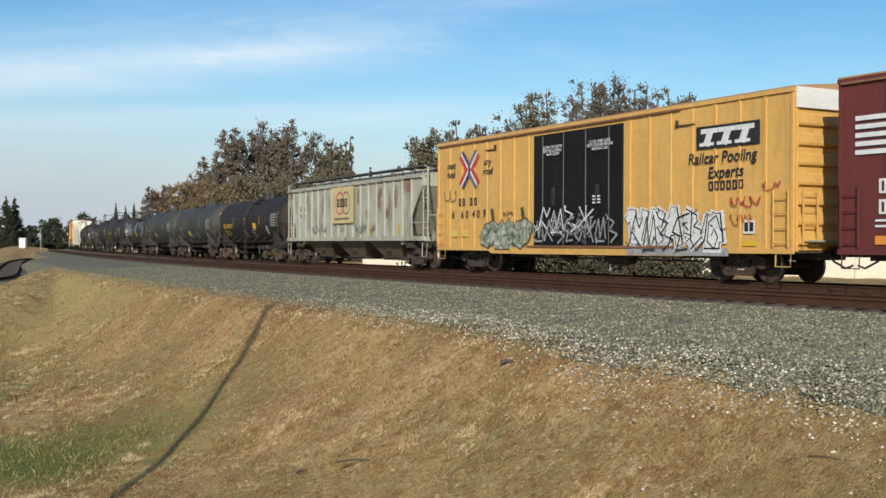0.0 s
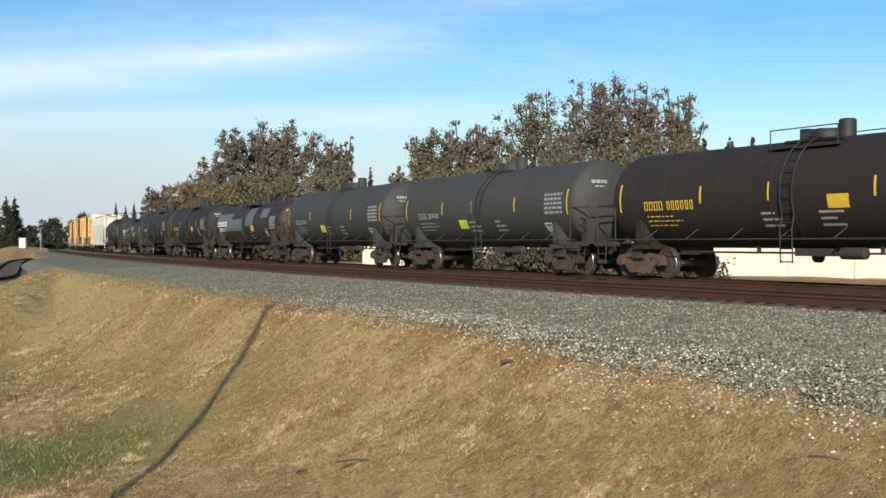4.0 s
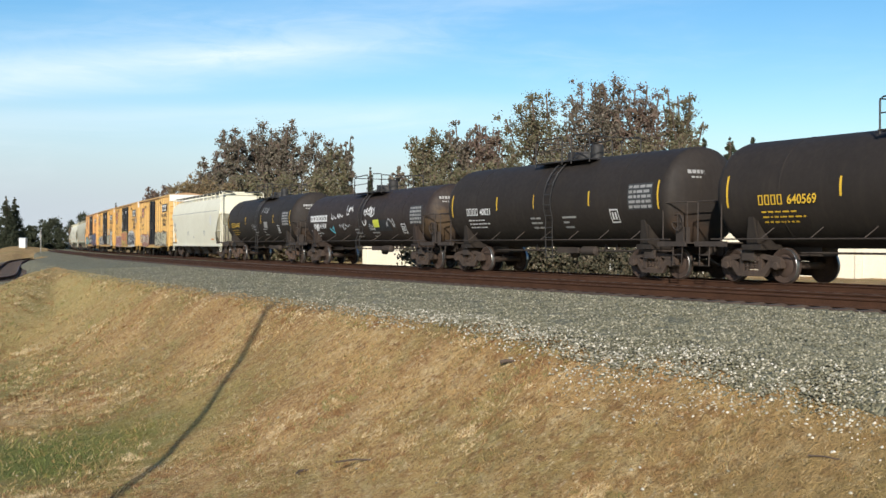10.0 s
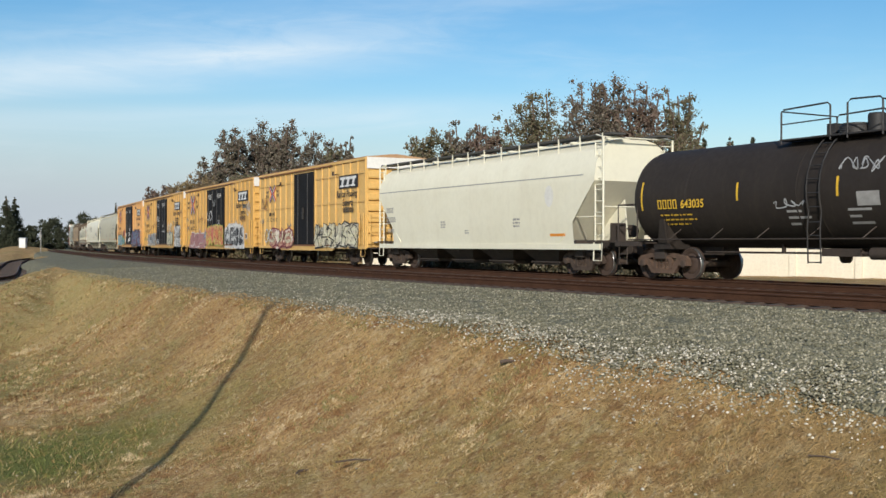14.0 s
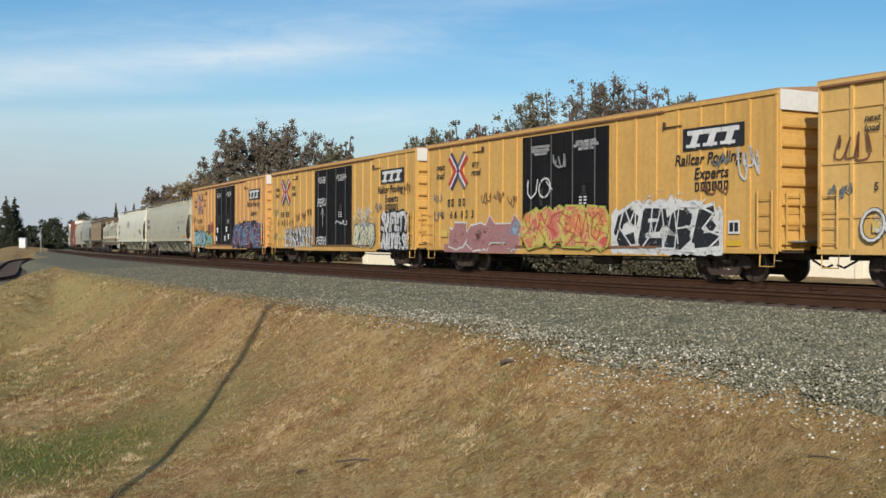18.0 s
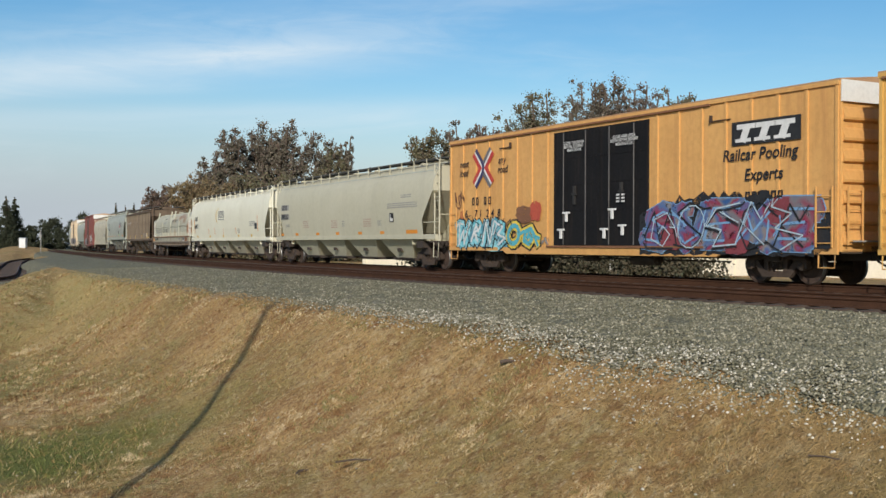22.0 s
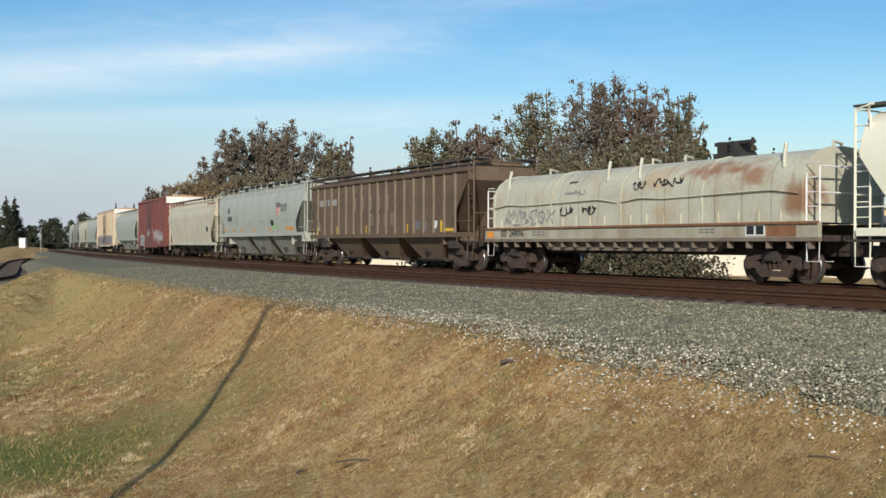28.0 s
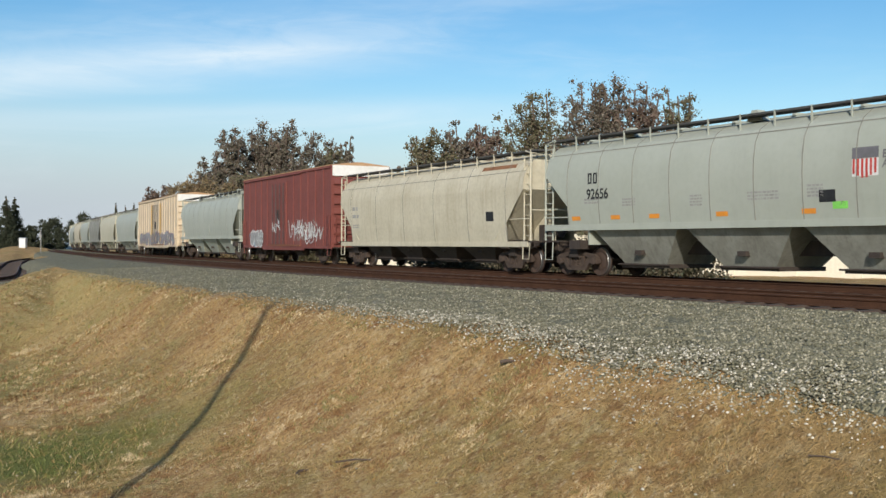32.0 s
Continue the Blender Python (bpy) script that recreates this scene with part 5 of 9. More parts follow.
def tank_car(label, mat, length=13.4, r=1.5, zc=2.52, dome=0.0, dome_big=False, rail_side=True, marks="yellow", rust_truck=False, seed=1, band=True, draw=0.0, lines=(-0.41, -0.06, 0.40)):
    car = car_root("tank_car", label, "tank car", "cars of the freight train")
    hl = length / 2 - 0.62
    sh = Shape()
    prof = [(-hl, 0.02)] + [(-hl + 0.55 * (1 - math.cos(a)), r * math.sin(a)) for a in np.linspace(0.25, math.pi / 2, 8)]
    body = [(x, r) for x in np.linspace(-hl + 0.6, hl - 0.6, 7)]
    prof = prof + body + [(-x, q) for x, q in reversed(prof)]
    sh.lathe([(float(a), float(b)) for a, b in prof], (0, 0, zc), "x", 56)
    tank = part("tank", sh, mat, car, smooth=35)
    if band:
        for x in (-hl * 0.62, -0.35, 0.35, hl * 0.62):
            s = Shape()
            s.lathe([(x - 0.03, r + 0.001), (x - 0.02, r + 0.008), (x + 0.02, r + 0.008), (x + 0.03, r + 0.001)], (0, 0, zc), "x", 56, caps=False)
            part("weld_band", s, mat, tank, smooth=35)
    # saddles, sills, platforms

    for sx in (-1, 1):
        part("stub_sill", shared("stub", "stub_sill", UNDER, lambda q: q.box(-1.45, 1.9, -0.3, 0.3, 0.72, 1.06)), None, car, m=pose(sx * (hl - 1.55), 0, 0, 0, 0, 0 if sx > 0 else 180))

    def saddle(s):
        c = math.sqrt(max(r * r - 1.25 ** 2, 0.01))
        for x in (-0.18, 0.14):
            s.add([(x, -1.28, 1.0), (x, 1.28, 1.0), (x, 1.28, zc - c + 0.12), (x, 0.9, zc - r * 0.8), (x, 0, zc - r + 0.02), (x, -0.9, zc - r * 0.8), (x, -1.28, zc - c + 0.12),
                   (x + 0.04, -1.28, 1.0), (x + 0.04, 1.28, 1.0), (x + 0.04, 1.28, zc - c + 0.12), (x + 0.04, 0.9, zc - r * 0.8), (x + 0.04, 0, zc - r + 0.02), (x + 0.04, -0.9, zc - r * 0.8), (x + 0.04, -1.28, zc - c + 0.12)],
                  [(0, 1, 2, 3, 4, 5, 6), (13, 12, 11, 10, 9, 8, 7), (0, 6, 13, 7), (1, 8, 9, 2), (0, 7, 8, 1)])
        s.box(-0.35, 0.35, -1.32, 1.32, 0.88, 1.02)
        s.add([(-0.2, -1.30, 1.02), (0.2, -1.30, 1.02), (0.08, -1.36, 1.75), (-0.08, -1.36, 1.75), (-0.2, -1.22, 1.02), (0.2, -1.22, 1.02), (0.08, -1.25, 1.75), (-0.08, -1.25, 1.75)],
              [(0, 1, 2, 3), (7, 6, 5, 4), (0, 3, 7, 4), (1, 5, 6, 2), (3, 2, 6, 7)])
    for sx in (-1, 1):
        part("saddle", shared("saddle%s%.2f%.2f" % (mat.name, r, zc), "saddle", mat, saddle), None, car, m=pose(sx * (hl - 1.55), 0, 0))

    def platform(s):
        s.box(-0.75, 0.45, -1.42, 1.42, 1.04, 1.08)
        s.box(-0.75, 0.45, -1.46, -1.40, 0.96, 1.10)
        s.tube([(-0.1, -1.42, 1.05), (-0.1, -1.44, 0.42), (0.28, -1.44, 0.42), (0.28, -1.42, 1.05)], 0.022, 5)
        s.tube([(-0.1, -1.44, 0.72), (0.28, -1.44, 0.72)], 0.018, 5)
        s.tube([(-0.55, -1.42, 1.06), (-0.55, -1.42, 2.15), (-0.45, -1.42, 2.22), (0.40, -1.36, 2.22), (0.46, -1.2, 2.22), (0.46, 1.2, 2.22)], 0.022, 6)
        s.tube([(0.42, -1.36, 1.06), (0.42, -1.36, 2.22)], 0.02, 5)
        s.tube([(0.44, 1.2, 1.06), (0.44, 1.2, 2.22)], 0.02, 5)
    for sx in (-1, 1):
        part("end_platform", shared("platform", "end_platform", UNDER, platform, 40), None, car, m=pose(sx * (hl - 0.0), 0, 0) @ (Matrix.Identity(4) if sx > 0 else Matrix.Diagonal((-1, 1, 1, 1))))

    def side_rail(s):
        s.tube([(-hl + 0.2, -1.46, 1.16), (hl - 0.2, -1.46, 1.16)], 0.022, 6)
        for k in range(7):
            x = -hl + 2.0 + k * (2 * hl - 4.0) / 6
            s.tube([(x, -1.46, 1.16), (x + 0.14, -math.sqrt(max(r * r - (1.45 - zc) ** 2, 0.01)), 1.45)], 0.016, 5)
    if rail_side:
        part("side_handrail", shared("tankrail%.2f%.2f" % (hl, zc), "side_handrail", UNDER, side_rail, 40), None, car)

    def side_lad(s):
        a0, a1 = math.radians(-38), math.radians(72)
        prev = None
        for w in (-0.2, 0.2):
            pts = [(w, -1.50, 0.55), (w, -1.53, zc - 1.0)]
            pts += [(w, -(r + 0.12) * math.cos(a), zc + (r + 0.12) * math.sin(a)) for a in np.linspace(math.radians(-20), a1, 9)]
            s.tube(pts, 0.02, 5)
        for k in range(4):
            s.tube([(-0.2, -1.51, 0.58 + 0.33 * k), (0.2, -1.51, 0.58 + 0.33 * k)], 0.017, 5)
        for a in np.linspace(math.radians(-16), a1, 8):
            s.tube([(-0.2, -(r + 0.12) * math.cos(a), zc + (r + 0.12) * math.sin(a)), (0.2, -(r + 0.12) * math.cos(a), zc + (r + 0.12) * math.sin(a))], 0.017, 5)
    part("ladder", shared("tanklad%.2f%.2f" % (r, zc), "ladder", STEEL_DARK, side_lad, 40), None, car, m=pose(dome, 0, 0))
    top = zc + r

    def valve(s):
        s.lathe([(-0.08, 0.42), (0.16, 0.42), (0.20, 0.36), (0.24, 0.36), (0.24, 0.02)], (0, 0, top), "z", 20)
        s.lathe([(0.0, 0.22), (0.46, 0.22), (0.50, 0.18), (0.50, 0.02)], (0.62, 0, top - 0.05), "z", 16)
        s.box(-0.72, -0.45, -0.25, 0.25, top - 0.05, top + 0.28)
        s.box(-0.9, 1.0, -0.62, 0.62, top - 0.10, top - 0.04)
    part("manway", shared("valve%.2f" % top, "manway", STEEL_DARK if mat is not TANK_GREY else TANK_GREY, valve, 40), None, car, m=pose(dome, 0, 0))

    def guard(s):
        z0 = top - 0.12
        for sy in (-1, 1):
            s.box(-1.55, 1.65, sy * 0.85 - 0.22, sy * 0.85 + 0.22, z0 - 0.02, z0 + 0.02)
        for sy in (-1, 1):
            s.tube([(-1.5, sy * 1.05, z0 - 0.1), (-1.5, sy * 1.05, z0 + 0.72), (-1.42, sy * 1.05, z0 + 0.78), (0.0, sy * 1.05, z0 + 0.82), (0.08, sy * 1.05, z0 + 0.75), (0.08, sy * 1.05, z0 - 0.1)], 0.024, 6)
            s.tube([(0.6, sy * 1.05, z0 - 0.1), (0.6, sy * 1.05, z0 + 0.75), (0.7, sy * 1.05, z0 + 0.83), (1.55, sy * 1.05, z0 + 0.80), (1.62, sy * 1.05, z0 + 0.72), (1.62, sy * 1.05, z0 - 0.1)], 0.024, 6)
            s.tube([(-1.5, sy * 1.05, z0 + 0.40), (0.08, sy * 1.05, z0 + 0.42)], 0.018, 5)
        for x in (-1.5, 1.62):
            s.tube([(x, -1.05, z0 + 0.74), (x, 1.05, z0 + 0.74)], 0.02, 5)

    def low_guard(s):
        z0 = top - 0.12
        for sy in (-1, 1):
            s.box(-1.05, 1.15, sy * 0.85 - 0.16, sy * 0.85 + 0.16, z0 - 0.16, z0 - 0.12)
            for x in (-1.05, 1.15):
                s.tube([(x, sy * 0.98, z0 - 0.14), (x, sy * 0.98, z0 + 0.34)], 0.016, 5)
            s.tube([(-1.05, sy * 0.98, z0 + 0.34), (1.15, sy * 0.98, z0 + 0.34)], 0.016, 5)
    if dome_big == 2:
        part("top_platform", shared("guard%.2f" % top, "top_platform", STEEL_DARK, guard, 40), None, car, m=pose(dome, 0, 0))
    elif dome_big:
        part("top_platform", shared("lowguard%.2f" % top, "top_platform", STEEL_DARK, low_guard, 40), None, car, m=pose(dome, 0, 0))

    part("bottom_outlet", shared("outlet%.2f" % (zc - r), "bottom_outlet", UNDER, lambda q: q.lathe([(-0.35, 0.10), (-0.28, 0.16), (0.0, 0.2), (0.2, 0.3)], (0, 0, zc - r - 0.02), "z", 14), 40), None, car)
    part("brake_valve", shared("tankvalve", "brake_valve", UNDER, lambda q: q.box(-0.3, 0.9, -0.55, -0.2, 0.72, 0.92)), None, car)
    part("brake_pipe", shared("tankpipe%.2f" % hl, "brake_pipe", UNDER, lambda q: q.tube([(-hl + 2.5, -0.5, 0.80), (hl - 2.5, -0.5, 0.80)], 0.03, 5), 40), None, car)
    part("air_reservoir", shared("tankres", "air_reservoir", UNDER, lambda q: q.lathe([(-0.4, 0.04), (-0.35, 0.15), (0.35, 0.15), (0.4, 0.04)], (1.6, -0.55, 0.80), "x", 12), 40), None, car)
    for x in (-1.6, 2.4, 3.0):
        part("hanger", shared("hang%.2f%.2f" % (zc, r), "hanger", UNDER, lambda q: q.box(-0.04, 0.04, -0.54, -0.46, 0.78, zc - r * 0.92)), None, car, m=pose(x, 0, 0))
    # markings
    rng = random.Random(seed)
    if marks:
        for x, big in ((-hl + 0.76, 1), (hl * lines[0], 0), (hl * lines[1], 0), (hl * lines[2], 0), (hl - 0.74, 1)):
            h2 = 0.42 if big else 0.24
            part("reflector", Shape().patch(x, x + 0.07, zc + 0.05 - h2, zc + 0.05 + h2, r, zc, 0.006), MARK_YELLOW, car)
    for x in (-hl + (1.05 if mat is TANK_BROWN else 1.3), hl - (1.3 if mat is TANK_BROWN else 1.45)):
        truck(car, x, rust_truck)
    couplers(car, length, draw)
    # stencil high on the front head, and the hand brake on its platform
    for row, (y0, y1) in enumerate(((-0.84, -0.30), (-0.74, -0.42))):
        s = Shape()
        y = y0
        while y < y1:
            y2 = min(y + rng.uniform(0.06, 0.13), y1)
            q = [(y, 0.66), (y2, 0.66), (y2, 0.77), (y, 0.77)] if row == 0 else [(y, 0.53), (y2, 0.53), (y2, 0.58), (y, 0.58)]
            at = [(hl - 0.55 + 0.55 * math.sqrt(max(1 - (a * a + b * b) / r ** 2, 0.0)) + 0.012, a, zc + b) for a, b in q]
            s.add(at, [(0, 1, 2, 3)])
            y = y2 + 0.03
        part("head_stencil", s, MARK_GREY, car)
    brake = part("hand_brake", shared("brakebox", "hand_brake", UNDER, lambda q: q.box(-0.22, 0.10, -1.12, -0.86, 1.08, 1.52).box(-0.12, 0.0, -1.14, -1.02, 1.5, 1.86), 40), None, car, m=pose(hl - 0.12, 0, 0))
    part("brake_wheel", shared("brakewheel", "brake_wheel", UNDER, lambda q: q.tube([(-0.06 + 0.24 * math.cos(a), -1.2, 1.66 + 0.24 * math.sin(a)) for a in np.linspace(0, 2 * math.pi, 17)], 0.018, 5).tube([(-0.3, -1.2, 1.66), (0.18, -1.2, 1.66)], 0.014, 5).tube([(-0.06, -1.2, 1.42), (-0.06, -1.2, 1.9)], 0.014, 5), 40), None, brake)
    return car, hl, r, zc


def tank_print(car, hl, r, zc, mat, big=None, place=None, seed=3, placard=MARK_YELLOW, number=True, digits="", start=1.9, spot=(0.9, -0.05), frame_at=(3.05, 0.12)):
    """Stencilled lines, data panel and placard of a tank car, as plain bars."""
    rng = random.Random(seed)
    s = Shape()
    hgt = big or 0.30
    x = -hl + start
    if number:
        curved_bars(s, 4, hgt, x, zc - 0.34, r, zc, bold=0.15)
    if number and not digits:
        curved_bars(s, 6, hgt, x + 4.6 * hgt * 0.82, zc - 0.34, r, zc, 0.5, 0.24, 0.15)
    for k in range(3):
        xx = x + 0.05
        while xx < x + 1.2 + 0.3 * (k % 2):
            q = rng.uniform(0.06, 0.22)
            s.patch(xx, xx + q, zc - 0.54 - k * 0.13, zc - 0.50 - k * 0.13, r, zc, 0.008, 2)
            xx += q + 0.06
    part("reporting_mark", s, mat, car)
    if digits:
        lettering(digits, hgt * 1.28, mat, car, x + 4 * hgt * 0.82 + 0.12, zc - 0.33, -r - 0.004, "car_number", wide=0.95)
    s = Shape()
    px = hl - 2.05
    for row in range(5):
        z = zc + 0.28 - row * 0.15
        xx = px
        while xx < px + 1.0:
            w = rng.uniform(0.1, 0.3)
            s.patch(xx, min(xx + w, px + 1.05), z, z + 0.085, r, zc, 0.005, 2)
            xx += w + 0.05
    tagged(part("data_panel", s, MARK_GREY, car), kind="stuff")
    part("panel_ground", Shape().patch(px - 0.06, px + 1.1, zc - 0.36, zc + 0.42, r, zc, 0.003, 6), PANEL_DARK, car, "dark data panel")
    s = Shape()
    bx = hl - frame_at[0]
    for a, b, c, d in ((bx, bx + 0.42, -0.62, -0.58), (bx, bx + 0.42, -0.24, -0.20), (bx, bx + 0.04, -0.62, -0.2), (bx + 0.38, bx + 0.42, -0.62, -0.2), (bx + 0.1, bx + 0.18, -0.52, -0.3), (bx + 0.24, bx + 0.32, -0.52, -0.3)):
        s.patch(a, b, zc + c - frame_at[1], zc + d - frame_at[1], r, zc, 0.005, 2)
    part("label_frame", s, MARK_WHITE, car)
    if placard:
        part("placard", Shape().patch(spot[0], spot[0] + 0.65, zc + spot[1] - 0.34, zc + spot[1], r, zc, 0.006), placard, car, "yellow placard")
    s = Shape()
    for k in range(2):
        for q in range(3):
            s.patch(-hl * 0.1 + k * 1.9, -hl * 0.1 + k * 1.9 + rng.uniform(0.3, 0.8), zc - 0.55 - q * 0.16, zc - 0.49 - q * 0.16, r, zc, 0.005, 2)
    part("stencil", s, MARK_GREY, car)


# ---------------------------------------------------------------- covered hoppers


def hopper_section(style, zlow, ztop):
    """Half outline (y, z) from the side sill up to the roof."""
    if style == "ribbed":
        prof = [(1.50, 0), (1.50, 0.86), (1.44, 0.91), (0.62, 1.0), (0, 1.0)]
    elif style == "tall":
        prof = [(1.42, 0), (1.49, 0.2), (1.53, 0.42), (1.54, 0.62), (1.46, 0.78), (1.25, 0.90), (0.9, 0.97), (0.5, 1.0), (0, 1.0)]
    else:
        prof = [(1.48, 0), (1.54, 0.2), (1.57, 0.42), (1.56, 0.60), (1.49, 0.76), (1.32, 0.88), (0.98, 0.965), (0.5, 1.0), (0, 1.0)]
    return [(y, zlow + f * (ztop - zlow)) for y, f in prof]


def hopper(label, mat, length=16.4, style="round", bays=3, seams=0, posts=0, walk_mat=None, bay_mat=None, zlow=1.4, zwalk=4.45, cut=1.2, rust_truck=False, sill_deep=0.0, post_w=0.05, post_mat=None):
    car = car_root("covered_hopper", label, "hopper car", "cars of the freight train")
    hl = length / 2 - 0.35
    bl_ = hl - 0.38
    ztop = zwalk - 0.14
    sec = hopper_section(style, zlow, ztop)
    ring = [(-y, z) for y, z in sec] + [(y, z) for y, z in reversed(sec[:-1])]
    mid = zlow + (ztop - zlow) * (0.74 if style == "ribbed" else 0.60)
    low = zlow + (ztop - zlow) * 0.22

    def reach(z):
        """The side sheet is cut back towards its lower corners."""
        if z >= mid:
            return bl_
        return bl_ - cut * min((mid - z) / (mid - low), 1.0)
    fine_ring = []
    for (y0, z0), (y1, z1) in zip(ring, ring[1:]):
        fine_ring.append((y0, z0))
        for zb in (low, mid):
            if min(z0, z1) < zb - 1e-4 and max(z0, z1) > zb + 1e-4:
                k = (zb - z0) / (z1 - z0)
                fine_ring.append((y0 + (y1 - y0) * k, zb))
    fine_ring.append(ring[-1])
    sh = Shape()
    n = len(fine_ring)
    inner = bl_ - 2.0
    for sx in (-1, 1):
        sh.v += [(sx * reach(z), y, z) for y, z in fine_ring]
    sh.f += [(i, i + 1, n + i + 1, n + i)[::-1] for i in range(n - 1)]
    part("body", sh, mat, car, smooth=28)
    # closed upper end and slope sheet
    for sx in (-1, 1):
        sh = Shape()
        upper = [(y, z) for y, z in fine_ring if z >= mid - 1e-4]
        y0, y1 = upper[0][0], upper[-1][0]
        pts = [(sx * (bl_ - 0.01), y * 0.995, z) for y, z in upper]
        k2 = len(pts)
        sh.v += pts + [(sx * inner, y1 * 0.95, zlow + 0.1), (sx * inner, y0 * 0.95, zlow + 0.1)]
        sh.f.append(tuple(range(k2)) if sx < 0 else tuple(range(k2 - 1, -1, -1)))
        q = (0, k2 - 1, k2, k2 + 1)
        sh.f.append(q if sx < 0 else q[::-1])
        part("slope_sheet", sh, mat, car)
    for sx in (-1, 1):
        part("end_bulkhead", Shape().box(*sorted((sx * (bl_ - 2.2), sx * (bl_ - 2.16))), -1.42, 1.42, 1.0, zlow + 0.9), mat, car)
        part("centre_web", Shape().ext_y([(sx * (bl_ - 2.15), 1.1), (sx * (bl_ - 0.25), 1.1), (sx * (bl_ - 0.45), mid - 0.55), (sx * (bl_ - 2.15), zlow + 0.1)], -0.02, 0.02), mat, car)
    # bottom closing and sills
    sh = Shape()
    ys = sec[0][0]
    for sy in (-1, 1):
        ya, yb = sorted((sy * (ys - 0.10), sy * (ys + 0.03)))
        sh.box(-hl + 0.25, hl - 0.25, ya, yb, zlow - 0.16 - sill_deep, zlow + 0.03)
    part("side_sill", sh, mat, car)
    sh = Shape().box(-hl, hl, -0.33, 0.33, 0.72, 1.12)
    for sx in (-1, 1):
        xa, xb = sorted((sx * (hl - 0.95), sx * (hl + 0.05)))
        sh.box(xa, xb, -1.42, 1.42, 1.08, 1.14)
        xa, xb = sorted((sx * (hl - 2.1), sx * (hl - 1.5)))
        sh.box(xa, xb, -1.42, 1.42, 0.86, 1.15)
    part("underframe", sh, UNDER, car)
    # bays
    span = 2 * (bl_ - 2.15)
    bw = span / bays
    for k in range(bays):
        x0 = -bl_ + 2.15 + k * bw
        s = Shape()
        t, bot = zlow + 0.02, 0.40
        a, b, c, d = x0 + 0.03, x0 + bw - 0.03, x0 + bw / 2 - bw * 0.22, x0 + bw / 2 + bw * 0.22
        for y in (1,):
            s.add([(a, -ys + 0.06, t), (b, -ys + 0.06, t), (b, ys - 0.06, t), (a, ys - 0.06, t), (c, -0.85, bot), (d, -0.85, bot), (d, 0.85, bot), (c, 0.85, bot)],
                  [(0, 1, 2, 3), (7, 6, 5, 4), (0, 4, 5, 1), (1, 5, 6, 2), (2, 6, 7, 3), (3, 7, 4, 0)])
        bay = part("hopper_bay", s, bay_mat or mat, car)
        g = Shape().box(c - 0.12, d + 0.12, -0.9, 0.9, bot - 0.09, bot + 0.03)
        g.tube([(c - 0.25, -0.95, bot), (d + 0.25, -0.95, bot)], 0.03, 6)
        g.box((c + d) / 2 - 0.16, (c + d) / 2 + 0.16, -1.16, -1.0, bot + 0.30, bot + 0.44)
        part("outlet_gate", g, UNDER, bay)
    # seams or posts
    if seams:
        for k in range(seams + 1):
            s = Shape()
            x = -bl_ + cut + (2 * bl_ - 2 * cut) * k / seams
            for (y0, z0), (y1, z1) in zip(ring, ring[1:]):
                if y0 < -0.8:
                    s.add([(x - 0.012, y0 - 0.008, z0), (x + 0.012, y0 - 0.008, z0), (x + 0.012, y1 - 0.008, z1), (x - 0.012, y1 - 0.008, z1),
                           (x - 0.018, y0 + 0.01, z0), (x + 0.018, y0 + 0.01, z0), (x + 0.018, y1 + 0.01, z1), (x - 0.018, y1 + 0.01, z1)],
                          [(0, 1, 2, 3), (4, 0, 3, 7), (1, 5, 6, 2)])
            part("panel_seam", s, SEAM, car)
    if posts:
        pm = shared("hpost%s%.2f%.2f" % (mat.name, zlow, sec[1][1]), "side_post", post_mat or mat, lambda q: q.box(-post_w, post_w, -1.57, -1.50, zlow, sec[1][1]))
        for k in range(posts + 1):
            x = -bl_ + 0.06 + (2 * bl_ - 0.12) * k / posts
            if abs(x) < bl_ - cut + 0.35:
                part("side_post", pm, None, car, m=pose(x, 0, 0))
        part("top_chord", Shape().box(-bl_, bl_, -1.59, -1.48, sec[1][1], sec[1][1] + 0.1), mat, car)
    # roof: running boards, hatches
    wm = walk_mat or mat
    s = Shape()
    zr = zwalk - 0.035
    for sy in (-1, 1):
        yo = 0.95 if style != "ribbed" else 1.0
        ya, yb = sorted((sy * (yo - 0.28), sy * (yo + 0.28)))
        s.box(-bl_ - 0.45, bl_ + 0.45, ya, yb, zr - 0.02, zr + 0.035)
    part("running_board", s, BOARD, car, "dark grating walkway")
    yo = 1.23 if style != "ribbed" else 1.28
    zb = float(np.interp(-yo, [-q[0] for q in sec], [q[1] for q in sec]))
    pst = shared("wpost%s%.2f%.2f" % (wm.name, yo, zr), "walkway_post", wm, lambda q: q.box(-0.022, 0.022, -yo - 0.012, -yo + 0.02, zb - 0.04, zr + 0.05))
    n_ = round(2 * bl_ / 1.22)
    for k in range(n_ + 1):
        part("walkway_post", pst, None, car, m=pose(-bl_ + 2 * bl_ * k / n_, 0, 0))
    s = Shape()
    s.box(-bl_ + 0.6, bl_ - 0.6, -0.32, 0.32, ztop - 0.02, ztop + 0.09)
    for k in range(8):
        x = -bl_ + 0.9 + k * (2 * bl_ - 1.8) / 7
        s.box(x - 0.05, x + 0.05, -0.4, 0.4, ztop + 0.08, ztop + 0.14)
    part("hatch", s, mat, car)
    if bays == 3 and style == "round":
        for x in (-bl_ * 0.62, 0.0, bl_ * 0.62):
            part("vent_cover", Shape().ext_y([(x - 0.25, ztop), (x + 0.35, ztop), (x + 0.12, ztop + 0.30), (x - 0.05, ztop + 0.30)], -0.75, -0.45), mat, car)
